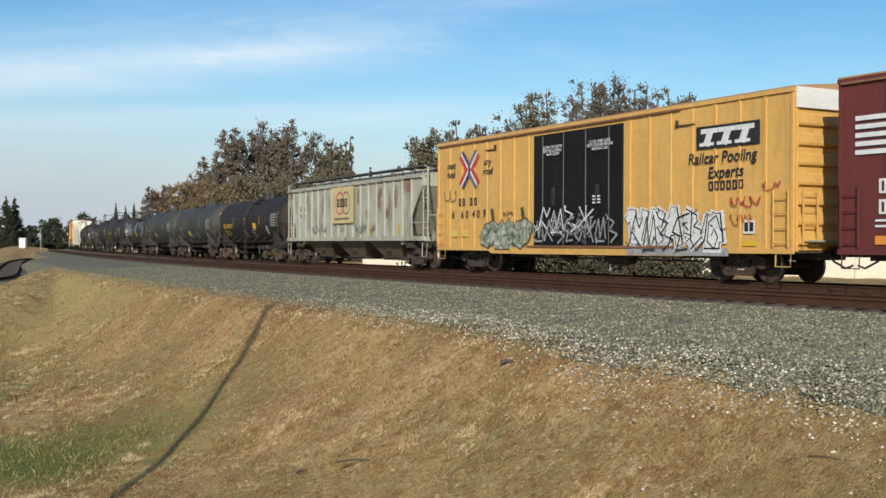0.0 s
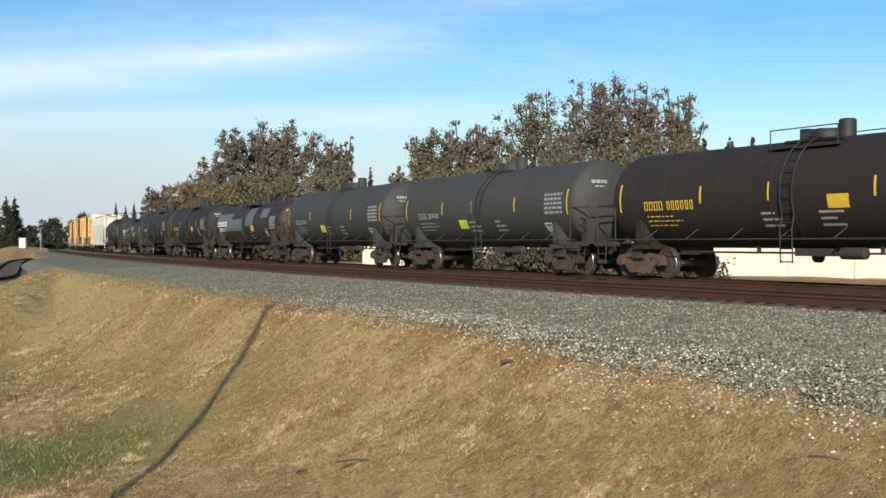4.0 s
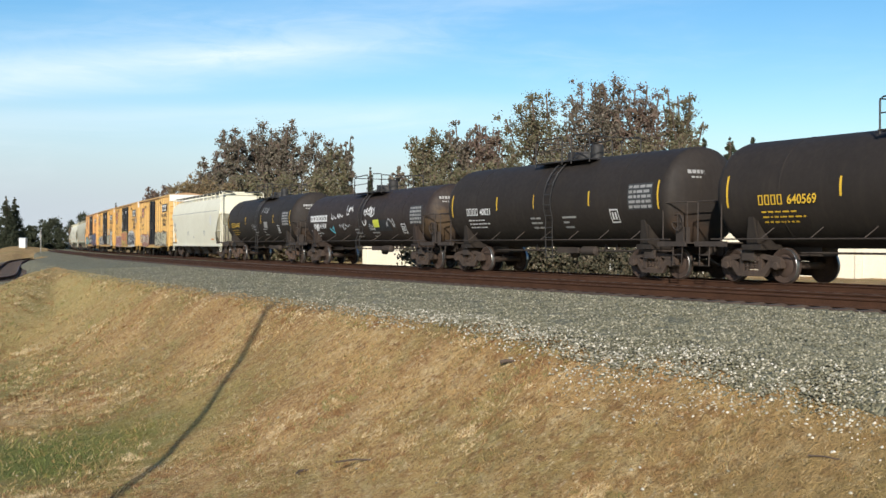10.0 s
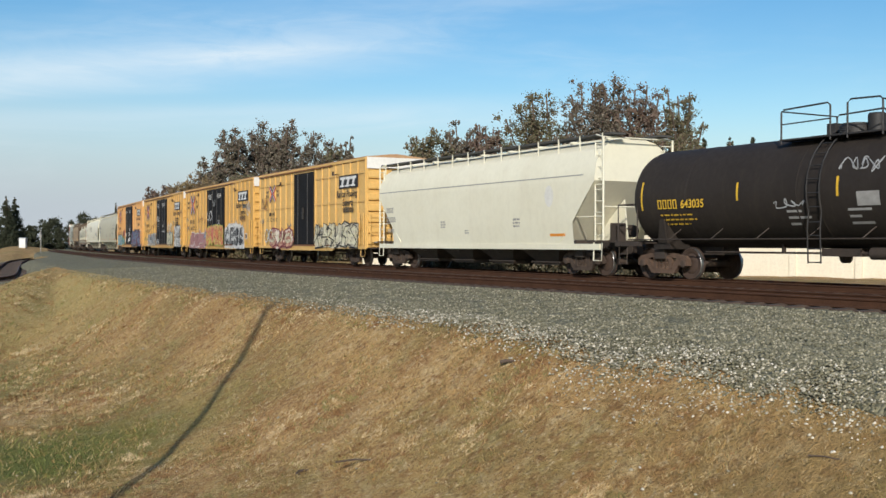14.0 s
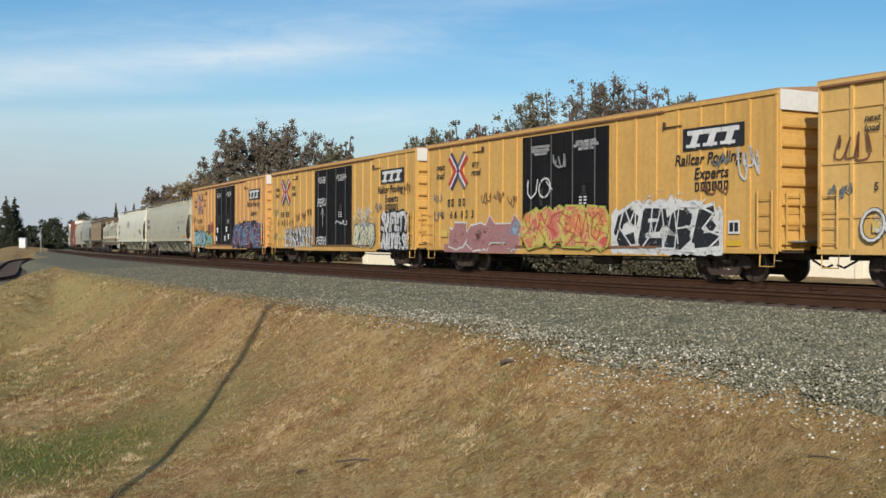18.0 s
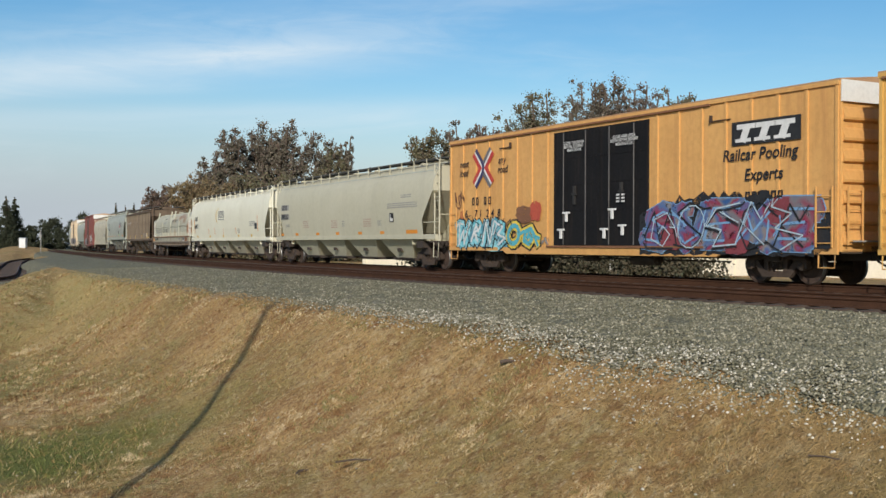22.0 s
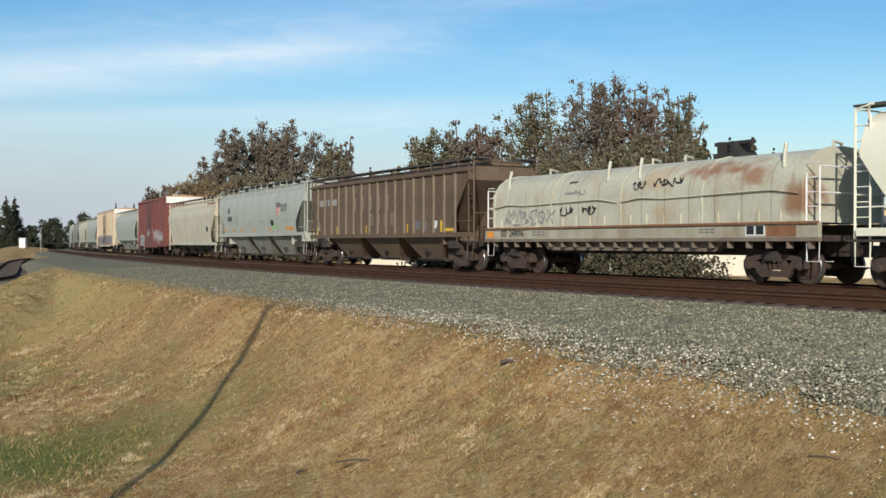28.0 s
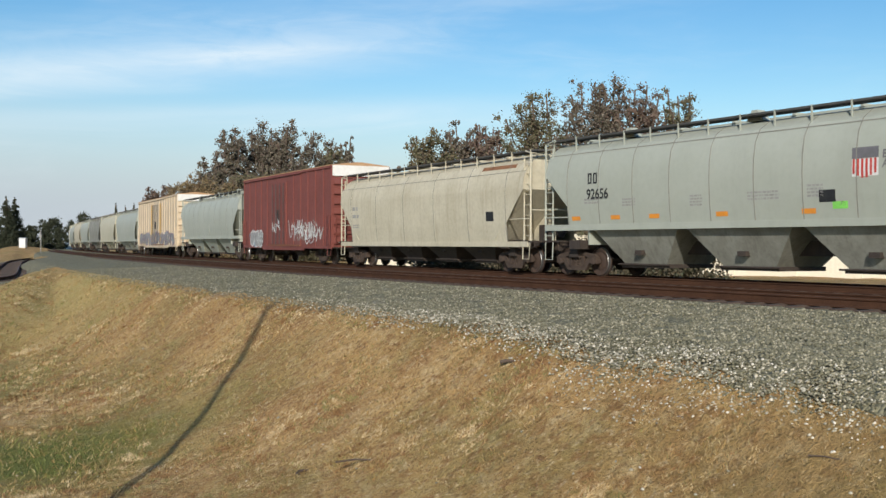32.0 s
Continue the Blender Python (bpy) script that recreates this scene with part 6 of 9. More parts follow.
    # end frames, ladders, platform rail
    for sx in (-1, 1):
        s = Shape()
        X = hl - 0.12
        for y in (-1.38, 1.38):
            s.tube([(X, y, 1.1), (X, y, zr - 0.1), (X - 0.45, y * 0.95, zr)], 0.035, 6)
            s.tube([(X - 0.42, y, 1.1), (X - 0.42, y, zr - 0.25)], 0.028, 6)
            s.tube([(X, y, 2.9), (bl_ - 0.1, y, 2.9)], 0.022, 5)
            s.tube([(X, y, 1.9), (bl_ - 1.2, y, 1.9)], 0.022, 5)
        k = 0
        z = 1.3
        while z < zr - 0.1:
            s.tube([(X - 0.42, -1.38, z), (X, -1.38, z)], 0.016, 5)
            s.tube([(X, 0.9, z), (X, 1.38, z)], 0.016, 5)
            z += 0.36
        s.tube([(X, -1.38, 2.2), (X, 1.38, 2.2)], 0.022, 5)
        s.tube([(X, -1.38, zr - 0.1), (X, 1.38, zr - 0.1)], 0.022, 5)
        s.tube([(X - 0.45, -1.40, 1.08), (X - 0.45, -1.42, 0.5), (X - 0.03, -1.42, 0.5), (X - 0.03, -1.40, 1.08)], 0.022, 5)
        part("end_ladder", s, mat, car, smooth=40, m=Matrix.Identity(4) if sx > 0 else Matrix.Diagonal((-1, 1, 1, 1)))
    part("air_reservoir", Shape().lathe([(-0.3, 0.02), (-0.28, 0.2), (0.28, 0.2), (0.3, 0.02)], (hl - 1.0, 0.3, 1.45), "x", 12), UNDER, car, smooth=40)
    part("brake_valve", Shape().box(hl - 0.8, hl - 0.5, -0.6, -0.2, 1.14, 1.7), UNDER, car)
    part("brake_wheel", Shape().lathe([(0, 0.02), (0.0, 0.26), (0.05, 0.26), (0.05, 0.02)], (hl - 0.1, 0.5, 2.2), "x", 16), UNDER, car, smooth=40)
    for x in (-hl + 1.45, hl - 1.65):
        truck(car, x, rust_truck)
    couplers(car, length)
    return car, bl_, sec


def bent(sh, sec, x0, x1, z0, z1, lift=0.006):
    """A plate that follows the near side of a hopper."""
    zs = [z0] + sorted(z for _, z in sec if z0 < z < z1) + [z1]
    ys = [-(np.interp(z, [q[1] for q in sec], [q[0] for q in sec])) - lift for z in zs]
    vs = [(x, float(y), z) for y, z in zip(ys, zs) for x in (x0, x1)]
    return sh.add(vs, [(2 * i, 2 * i + 1, 2 * i + 3, 2 * i + 2) for i in range(len(zs) - 1)])


def stencils(car, sec, mat, rows, seed=1, name="stencil"):
    """Blocks of small print as rows of plain bars: (x, z, width, lines, height)."""
    rng = random.Random(seed)
    sh = Shape()
    for x, z, w, lines, h in rows:
        for k in range(lines):
            xx = x
            while xx < x + w:
                q = rng.uniform(0.5, 1.6) * h * 2
                bent(sh, sec, xx, min(xx + q, x + w), z - k * h * 1.7, z - k * h * 1.7 + h)
                xx += q + h * 0.6
    part(name, sh, mat, car)


def block_line(car, sec, mat, n, h, x, z, w=0.6, gap=0.2):
    sh = Shape()
    t = 0.2 * h
    for i in range(n):
        a = x + i * h * (w + gap)
        b = a + h * w
        bent(sh, sec, a, a + t, z, z + h)
        bent(sh, sec, b - t, b, z, z + h)
        bent(sh, sec, a + t, b - t, z, z + t * 0.8)
        bent(sh, sec, a + t, b - t, z + h - t * 0.8, z + h)
    part("reporting_mark", sh, mat, car)


def tabs(car, sec, mat, xs, z, w=0.45, h=0.13):
    for x in xs:
        part("reflector", bent(Shape(), sec, x, x + w, z, z + h), mat, car)


def coil_car(label, length=14.0):
    car = car_root("coil_car", label, "coil car", "cars of the freight train")
    hl = length / 2 - 0.45
    for a, b in ((-hl + 0.55, -0.02), (0.02, hl - 0.55)):
        s = Shape()
        sec = [(1.46, 1.58), (1.46, 2.5), (1.40, 2.85), (1.22, 3.14), (0.9, 3.36), (0.45, 3.47), (0, 3.5)]
        ring = [(-y, z) for y, z in sec] + [(y, z) for y, z in reversed(sec[:-1])]
        s.ext_x(ring, a, b)
        hood = part("hood", s, COIL_COVER, car, "grey-white steel hood with rust stains", smooth=30)
        q = Shape()
        for x in (a + 0.03, (a + b) / 2, b - 0.03):
            q.ext_x([(-y * 1.02 if y else 0, z + (0.03 if z > 3.3 else 0)) for y, z in sec] + [(y * 1.02, z + (0.03 if z > 3.3 else 0)) for y, z in reversed(sec[:-1])], x - 0.05, x + 0.05)
        part("hood_rib", q, COIL_COVER, hood, smooth=30)
        for k in range(1, 7):
            x = a + (b - a) * k / 7
            q = Shape()
            for (y0_, z0_), (y1_, z1_) in zip(sec[:5], sec[1:5]):
                q.add([(x - 0.012, -y0_ - 0.006, z0_), (x + 0.012, -y0_ - 0.006, z0_), (x + 0.012, -y1_ - 0.006, z1_ + 0.003), (x - 0.012, -y1_ - 0.006, z1_ + 0.003)], [(0, 1, 2, 3)])
            part("hood_seam", q, SEAM, hood)
        q = Shape()
        for x in (a + 0.75, b - 0.75):
            q.tube([(x, -1.30, 2.98), (x - 0.06, -1.22, 3.3), (x - 0.1, -1.12, 3.62)], 0.055, 6)
            q.tube([(x, 0.8, 3.35), (x, 0.8, 3.7), (x, 0.5, 3.75), (x, 0.5, 3.45)], 0.05, 6)
        part("lifting_bracket", q, COIL_COVER, hood, smooth=40)
        q = Shape()
        q.tube([(a + 0.1, -1.49, 2.30), (a + 1.0, -1.51, 2.40), (a + 2.0, -1.49, 2.34), (b - 1.0, -1.51, 2.42), (b - 0.1, -1.49, 2.30)], 0.025, 5)
        k = a + 0.5
        while k < b - 0.2:
            q.box(k - 0.05, k + 0.05, -1.50, -1.44, 1.56, 1.9)
            k += 0.75
        part("hood_strap", q, COIL_COVER, hood)
    # centre turret with trolley
    q = Shape().box(2.9, 3.9, -0.35, 0.35, 3.48, 3.62).box(3.0, 3.2, -0.3, 0.3, 3.62, 3.95).box(3.5, 3.7, -0.3, 0.3, 3.62, 3.9).box(2.7, 4.1, -0.12, 0.12, 3.86, 3.96)
    part("lift_bracket", q, STEEL_DARK, car)
    s = Shape()
    for sy in (-1, 1):
        ya, yb = sorted((sy * 1.38, sy * 1.50))
        s.box(-hl, hl, ya, yb, 1.20, 1.56)
    part("side_beam", s, BEAM_PALE, car, "off-white side beam with stencils")
    part("beam_lip", Shape().box(-hl, hl, -1.56, -1.46, 1.54, 1.60), RUST_SPOT, car, "rusty upper lip of the beam")
    s = Shape()
    for sy in (-1, 1):
        ya, yb = sorted((sy * 1.36, sy * 1.53))
        s.box(-hl, hl, ya, yb, 1.10, 1.20)
        ya, yb = sorted((sy * 1.05, sy * 1.3))
        s.ext_y([(-hl + 0.2, 1.10), (-hl + 3.4, 1.10), (-hl + 3.8, 0.82), (hl - 3.8, 0.82), (hl - 3.4, 1.10), (hl - 0.2, 1.10)], ya, yb)
        k = -hl + 0.6
        while k < hl:
            ya, yb = sorted((sy * 1.30, sy * 1.5))
            s.box(k - 0.03, k + 0.03, ya, yb, 0.92, 1.10)
            k += 0.7
    part("underframe", s, BEAM_DIRTY, car)
    s = Shape().box(-hl, hl, -1.3, 1.3, 1.1, 1.25).box(-hl - 0.1, hl + 0.1, -0.35, 0.35, 0.72, 1.2)
    part("floor", s, UNDER, car)
    s = Shape()
    for sx in (-1, 1):
        X = sx * (hl - 0.05)
        for y in (-1.40, 1.40):
            s.tube([(X, y, 1.2), (X, y, 2.95)], 0.03, 6)
            s.tube([(X - sx * 0.42, y, 1.2), (X - sx * 0.42, y, 2.8)], 0.03, 6)
            for k in range(5):
                s.tube([(X, y, 1.6 + 0.36 * k), (X - sx * 0.42, y, 1.6 + 0.36 * k)], 0.018, 5)
            s.tube([(X, y, 1.4), (X, y, 0.6), (X - sx * 0.4, y, 0.6), (X - sx * 0.4, y, 1.4)], 0.022, 5)
        s.tube([(X, -1.4, 2.3), (X, 1.4, 2.3)], 0.025, 5)
        s.tube([(X, -1.4, 2.95), (X, 1.4, 2.95)], 0.025, 5)
    part("end_ladder", s, WHITE, car, smooth=40)
    part("reporting_mark", bars(Shape(), 2, 0.22, -hl + 1.1, 1.28, -1.507, 0.7, 0.2), MARK_BLACK, car)
    lettering("249096", 0.31, MARK_BLACK, car, -hl + 1.65, 1.28, -1.508, "car_number")
    st_ = Shape()
    for k in range(2):
        for q in range(3):
            st_.rect(-hl + 3.1 + q * 0.28, -hl + 3.3 + q * 0.28, 1.31 + 0.1 * k, 1.36 + 0.1 * k, -1.507)
            st_.rect(hl - 4.2 + q * 0.22, hl - 4.03 + q * 0.22, 1.33 + 0.08 * k, 1.37 + 0.08 * k, -1.507)
    part("stencil", st_, MARK_SLATE, car)
    lp_ = part("label_plate", Shape().rect(hl - 2.45, hl - 1.75, 1.24, 1.54, -1.507), MARK_WHITE, car)
    part("label_print", Shape().rect(hl - 2.4, hl - 2.14, 1.28, 1.50, -1.513).rect(hl - 2.06, hl - 1.8, 1.28, 1.50, -1.513), MARK_BLACK, lp_)
    for x in (-hl + 1.5, hl - 1.85):
        truck(car, x)
    couplers(car, length)
    return car, hl

# ---------------------------------------------------------------- trees, bushes, far things
BARK = material("bark", (0.14, 0.10, 0.07), (0.09, 0.065, 0.05), rough=0.9, scale=3.0)


def leaf_material(name, cols):
    """Leaf tones that vary from leaf to leaf."""
    m = bpy.data.materials.new(name)
    m.use_nodes = True
    n, l = m.node_tree.nodes, m.node_tree.links
    b = n["Principled BSDF"]
    b.inputs["Roughness"].default_value = 0.7
    b.inputs["Specular IOR Level"].default_value = 0.25
    g = n.new("ShaderNodeNewGeometry")
    r = n.new("ShaderNodeValToRGB")
    els = r.color_ramp.elements
    els[0].color, els[1].color = (*cols[0], 1), (*cols[-1], 1)
    for i, c in enumerate(cols[1:-1]):
        e = els.new((i + 1) / (len(cols) - 1))
        e.color = (*c, 1)
    l.new(g.outputs["Random Per Island"], r.inputs[0])
    l.new(r.outputs[0], b.inputs["Base Color"])
    return m


LEAF_OLIVE = leaf_material("olive_brown_leaves", [(0.085, 0.078, 0.052), (0.13, 0.11, 0.078), (0.18, 0.15, 0.115), (0.14, 0.095, 0.075), (0.10, 0.095, 0.058), (0.22, 0.185, 0.145)])
LEAF_GREEN = leaf_material("green_brown_leaves", [(0.085, 0.088, 0.042), (0.14, 0.13, 0.072), (0.11, 0.105, 0.05), (0.165, 0.135, 0.082), (0.13, 0.09, 0.058), (0.18, 0.165, 0.105)])
LEAF_PLUM = leaf_material("red_brown_leaves", [(0.105, 0.068, 0.052), (0.16, 0.10, 0.08), (0.13, 0.105, 0.068), (0.19, 0.13, 0.105), (0.10, 0.085, 0.05)])
LEAF_RUST = leaf_material("autumn_leaves", [(0.17, 0.12, 0.065), (0.22, 0.145, 0.075), (0.14, 0.115, 0.06), (0.19, 0.15, 0.08)])
LEAF_DARK = leaf_material("dark_evergreen_leaves", [(0.025, 0.034, 0.02), (0.045, 0.05, 0.03), (0.035, 0.042, 0.02), (0.06, 0.06, 0.035)])
LEAF_BUSH = leaf_material("bush_leaves", [(0.045, 0.048, 0.026), (0.075, 0.07, 0.04), (0.12, 0.095, 0.06), (0.035, 0.036, 0.02), (0.16, 0.13, 0.085)])


LEAF_RNG = np.random.default_rng(11)


def leaf_cloud(name, mat, centres, radii_, per, size):
    """A mesh of small leaf quads, per of them round each centre."""
    g = LEAF_RNG
    c = np.repeat(np.asarray(centres, float), per, 0)  # per may differ from clump to clump
    r = np.repeat(np.asarray(radii_, float), per)
    n = len(c)
    d = g.standard_normal((n, 3))
    d /= np.maximum(np.linalg.norm(d, axis=1, keepdims=True), 0.1)
    p = c + d * (r * np.minimum(np.abs(g.standard_normal(n)) * 0.75 + 0.1, 1.7))[:, None]
    a = g.standard_normal((n, 3))
    a[:, 2] -= 0.5
    a /= np.linalg.norm(a, axis=1, keepdims=True)
    b = np.cross(a, g.standard_normal((n, 3)))
    b /= np.maximum(np.linalg.norm(b, axis=1, keepdims=True), 0.05)
    s = (size * g.uniform(0.55, 1.3, n))[:, None]
    v = np.stack([p - b * s * 0.35, p + a * s * 0.55, p + b * s * 0.4, p - a * s * 0.6], 1).reshape(-1, 3)
    me = bpy.data.meshes.new(name)
    me.vertices.add(4 * n)
    me.vertices.foreach_set("co", v.astype(np.float32).ravel())
    me.loops.add(4 * n)
    me.loops.foreach_set("vertex_index", np.arange(4 * n, dtype=np.int32))
    me.polygons.add(n)
    me.polygons.foreach_set("loop_start", np.arange(n, dtype=np.int32) * 4)
    me.update(calc_edges=True)
    me.materials.append(mat)
    return me


def tree(x, y, z0, h, w, leaf, seed, label, size=0.34, clumps=70, per=42, low=0.18, group="trees behind the track"):
    rng = random.Random(seed)
    t = tagged(new("tree"), label, "tree", group)
    t.location = (x, y, z0)
    tr = Shape()
    top = Vector((rng.uniform(-0.04, 0.04) * h, rng.uniform(-0.04, 0.04) * h, h * 0.8))
    r0 = h * 0.020
    pts = [Vector((0, 0, -0.3)), Vector((0.01 * h, 0, h * 0.25)), Vector((-0.01 * h, 0.01 * h, h * 0.5)), top]
    for a, b, ra in zip(pts, pts[1:], (r0, r0 * 0.75, r0 * 0.5)):
        tr.tube([a, (a + b) / 2, b], ra, 7)
    # limbs climb outwards and end in upright sprays; clumps of leaves sit along them with sky between
    cs, rs, per_ = [], [], []
    nl = max(int(clumps * 0.34), 14)
    for k in range(nl):
        az = k * 2.4 + rng.uniform(-0.5, 0.5)
        f = (k + 0.5) / nl
        v = 0.10 + 0.90 * f if k < nl - 3 else rng.uniform(0.9, 1.0)
        out = (w / 2) * min(max(1 - ((v - 0.40) / 0.64) ** 2, 0.02), 1.0) ** 0.5 * rng.uniform(0.55, 1.0)
        base = pts[0].lerp(pts[3], min(max(v - 0.28, 0.06) / 0.8, 1.0))
        tip = Vector((math.cos(az) * out, math.sin(az) * out, h * v - 0.02 * w))
        mid = base.lerp(tip, 0.55) + Vector((math.cos(az), math.sin(az), -0.5)) * 0.06 * w
        tr.tube([base, mid, tip], r0 * 0.22, 5)
        for q in range(8):
            u = 0.30 + 0.70 * (q + rng.random()) / 8
            c = base.lerp(mid, u / 0.55) if u < 0.55 else mid.lerp(tip, (u - 0.55) / 0.45)
            r = w * (0.115 - 0.070 * u) * rng.uniform(0.7, 1.3)
            c = c + Vector((rng.gauss(0, 1), rng.gauss(0, 1), rng.gauss(0, 1) * 0.7)) * w * 0.055
            c.z = min(max(c.z, h * 0.04), h - r)
            cs.append(tuple(c))
            rs.append(r)
            per_.append(int(20 + 95 * (r / (0.08 * w)) ** 2))
    part("trunk", tr, BARK, t, smooth=50)
    part("crown", leaf_cloud("crown", leaf, cs, rs, per_, size * 0.56), None, t)
    return t


def conifer(x, y, z0, h, w, seed, label="dark conifer beyond the track"):
    rng = random.Random(seed)
    t = tagged(new("conifer"), label, "tree", "conifers in the distance")
    t.location = (x, y, z0)
    part("trunk", Shape().tube([(0, 0, -0.3), (0, 0, h * 0.5), (0, 0, h * 0.97)], h * 0.014, 6), BARK, t)
    cs, rs = [], []
    for i in range(520):
        f = 1 - (1 - rng.random()) ** 0.55 if i > 12 else i / 12
        r = w / 2 * (1 - f) ** 0.75 * rng.uniform(0.25, 1.12) + 0.05
        a = rng.uniform(0, 6.28)
        cs.append((math.cos(a) * r, math.sin(a) * r, h * (0.08 + 0.92 * f) - 0.18 * r))
        rs.append(0.13 * w * (1.15 - f))
    part("crown", leaf_cloud("crown", LEAF_DARK, cs, rs, 24, 0.022 * h), None, t)
    return t


FOC = 1951.6


def at_bearing(px, dist):
    """A place at that bearing (in thousandths of the view's scale) and depth."""
    return (px - 784) / FOC * dist, dist


GB = -0.8
# the tall stand to the left of the gap
for px, wpx, top, dist, leaf, sd, sz, cl in ((470, 84, 211, 132, LEAF_OLIVE, 3, 0.42, 110), (499, 52, 206, 130, LEAF_OLIVE, 4, 0.42, 80), (408, 58, 228, 128, LEAF_OLIVE, 5, 0.42, 95), (372, 42, 273, 126, LEAF_OLIVE, 6, 0.40, 70),
                                         (562, 62, 228, 130, LEAF_OLIVE, 8, 0.4, 90), (611, 26, 241, 131, LEAF_OLIVE, 12, 0.38, 60), (588, 50, 262, 129, LEAF_GREEN, 13, 0.38, 70),
                                         (335, 66, 305, 120, LEAF_RUST, 7, 0.38, 90), (281, 40, 325, 124, LEAF_PLUM, 9, 0.36, 80), (395, 90, 318, 118, LEAF_RUST, 10, 0.38, 80), (470, 110, 300, 118, LEAF_GREEN, 14, 0.38, 90), (560, 110, 305, 118, LEAF_GREEN, 11, 0.38, 90), (630, 50, 352, 116, LEAF_GREEN, 15, 0.36, 70)):
    x, y = at_bearing(px, dist)
    tree(x, y, GB, (434 - top) / FOC * dist + 1.9, wpx / FOC * dist * 1.8, leaf, sd, "tall ragged tree with olive-brown leaves behind the track" if leaf is not LEAF_RUST else "shrubby tree with rusty autumn leaves", sz, cl)
# the stand behind the middle of the train
for px, wpx, top, dist, leaf, sd, sz, cl in ((763, 70, 224, 96, LEAF_GREEN, 21, 0.34, 95), (813, 50, 213, 98, LEAF_OLIVE, 22, 0.34, 85), (862, 58, 205, 97, LEAF_PLUM, 30, 0.34, 90), (944, 88, 160, 97, LEAF_GREEN, 23, 0.34, 110), (996, 60, 240, 92, LEAF_OLIVE, 27, 0.32, 70),
                                         (1052, 100, 130, 98, LEAF_OLIVE, 24, 0.34, 130), (1076, 44, 127, 98, LEAF_PLUM, 34, 0.34, 60), (1135, 74, 147, 96, LEAF_PLUM, 25, 0.34, 110), (1200, 72, 154, 97, LEAF_GREEN, 26, 0.32, 100), (880, 110, 275, 90, LEAF_GREEN, 28, 0.32, 90), (1000, 110, 262, 89, LEAF_GREEN, 31, 0.32, 90), (1120, 120, 235, 90, LEAF_GREEN, 29, 0.32, 100), (800, 100, 285, 91, LEAF_GREEN, 32, 0.32, 90), (1205, 70, 235, 90, LEAF_GREEN, 33, 0.32, 90)):
    x, y = at_bearing(px, dist)
    tree(x, y, GB, (434 - top) / FOC * dist + 1.9, wpx / FOC * dist * 1.8, leaf, sd, "tall broadleaf tree with sparse brown-green leaves", sz, cl)
for px, wpx, top, dist, sd in ((655, 22, 298, 170, 41), (1245, 84, 245, 180, 42), (1291, 88, 245, 180, 43), (1330, 90, 243, 178, 44), (1368, 70, 262, 190, 45), (11, 44, 351, 190, 46), (26, 40, 353, 194, 47), (205, 14, 362, 280, 48), (222, 12, 366, 285, 49), (237, 14, 362, 290, 50)):
    x, y = at_bearing(px, dist)
    conifer(x, y, GB, (434 - top) / FOC * dist + 1.8, wpx / FOC * dist, sd)
for px, wpx, top, dist, sd in ((92, 48, 388, 240, 61), (150, 52, 378, 300, 62), (128, 34, 392, 310, 66), (52, 34, 402, 230, 63), (705, 40, 296, 120, 64), (30, 40, 410, 215, 65), (260, 30, 378, 260, 67)):
    x, y = at_bearing(px, dist)
    tree(x, y, GB, (434 - top) / FOC * dist + 1.8, wpx / FOC * dist * 1.2, LEAF_DARK if sd != 64 else LEAF_OLIVE, sd, "dark rounded tree in the distance beyond the track", 0.55, 60, 40, low=0.1)


def bush(x, y, z0, w, h, seed):
    rng = random.Random(seed)
    t = tagged(new("bush"), "low green-brown bush behind the rails", "bush", "bushes behind the track")
    t.location = (x, y, z0)
    st, cs, rs = Shape(), [], []
    for k in range(5):
        a = k * 1.3
        st.tube([(0, 0, -0.1), (math.cos(a) * w * 0.2, math.sin(a) * w * 0.2, h * 0.6)], 0.03, 5)
    for k in range(40):
        a = rng.uniform(0, 6.28)
        q = w / 2 * rng.random() ** 0.5
        cs.append((math.cos(a) * q, math.sin(a) * q, h * rng.uniform(0.1, 0.85) * (1 - 0.4 * (q / w * 2) ** 2)))
        rs.append(0.35)
    part("stem", st, BARK, t)
    part("foliage", leaf_cloud("foliage", LEAF_BUSH, cs, rs, 64, 0.15), None, t)


for k, px in enumerate((752, 785, 815, 848, 880, 910, 940, 970, 1000, 1030, 1058, 1090, 1118, 1146, 1172, 1198, 1222)):
    x, y = at_bearing(px, 60 - k * 0.65)
    bush(x, y, GB, 2.8 + 0.5 * math.sin(k * 2.1), 2.35 + 0.35 * math.sin(k * 1.7) - 0.04 * max(k - 12, 0) ** 2, 80 + k)

# white marker post among the bushes
mk = tagged(new("marker_post"), "short white marker post among the trackside bushes", "post")
mk.location = (*at_bearing(1082, 52), -0.8)
part("post", Shape().box(-0.09, 0.09, -0.04, 0.04, 0.0, 1.1), WHITE, mk)
part("cap", Shape().ext_y([(-0.1, 1.1), (0.1, 1.1), (0.0, 1.2)], -0.05, 0.05), WHITE, mk)

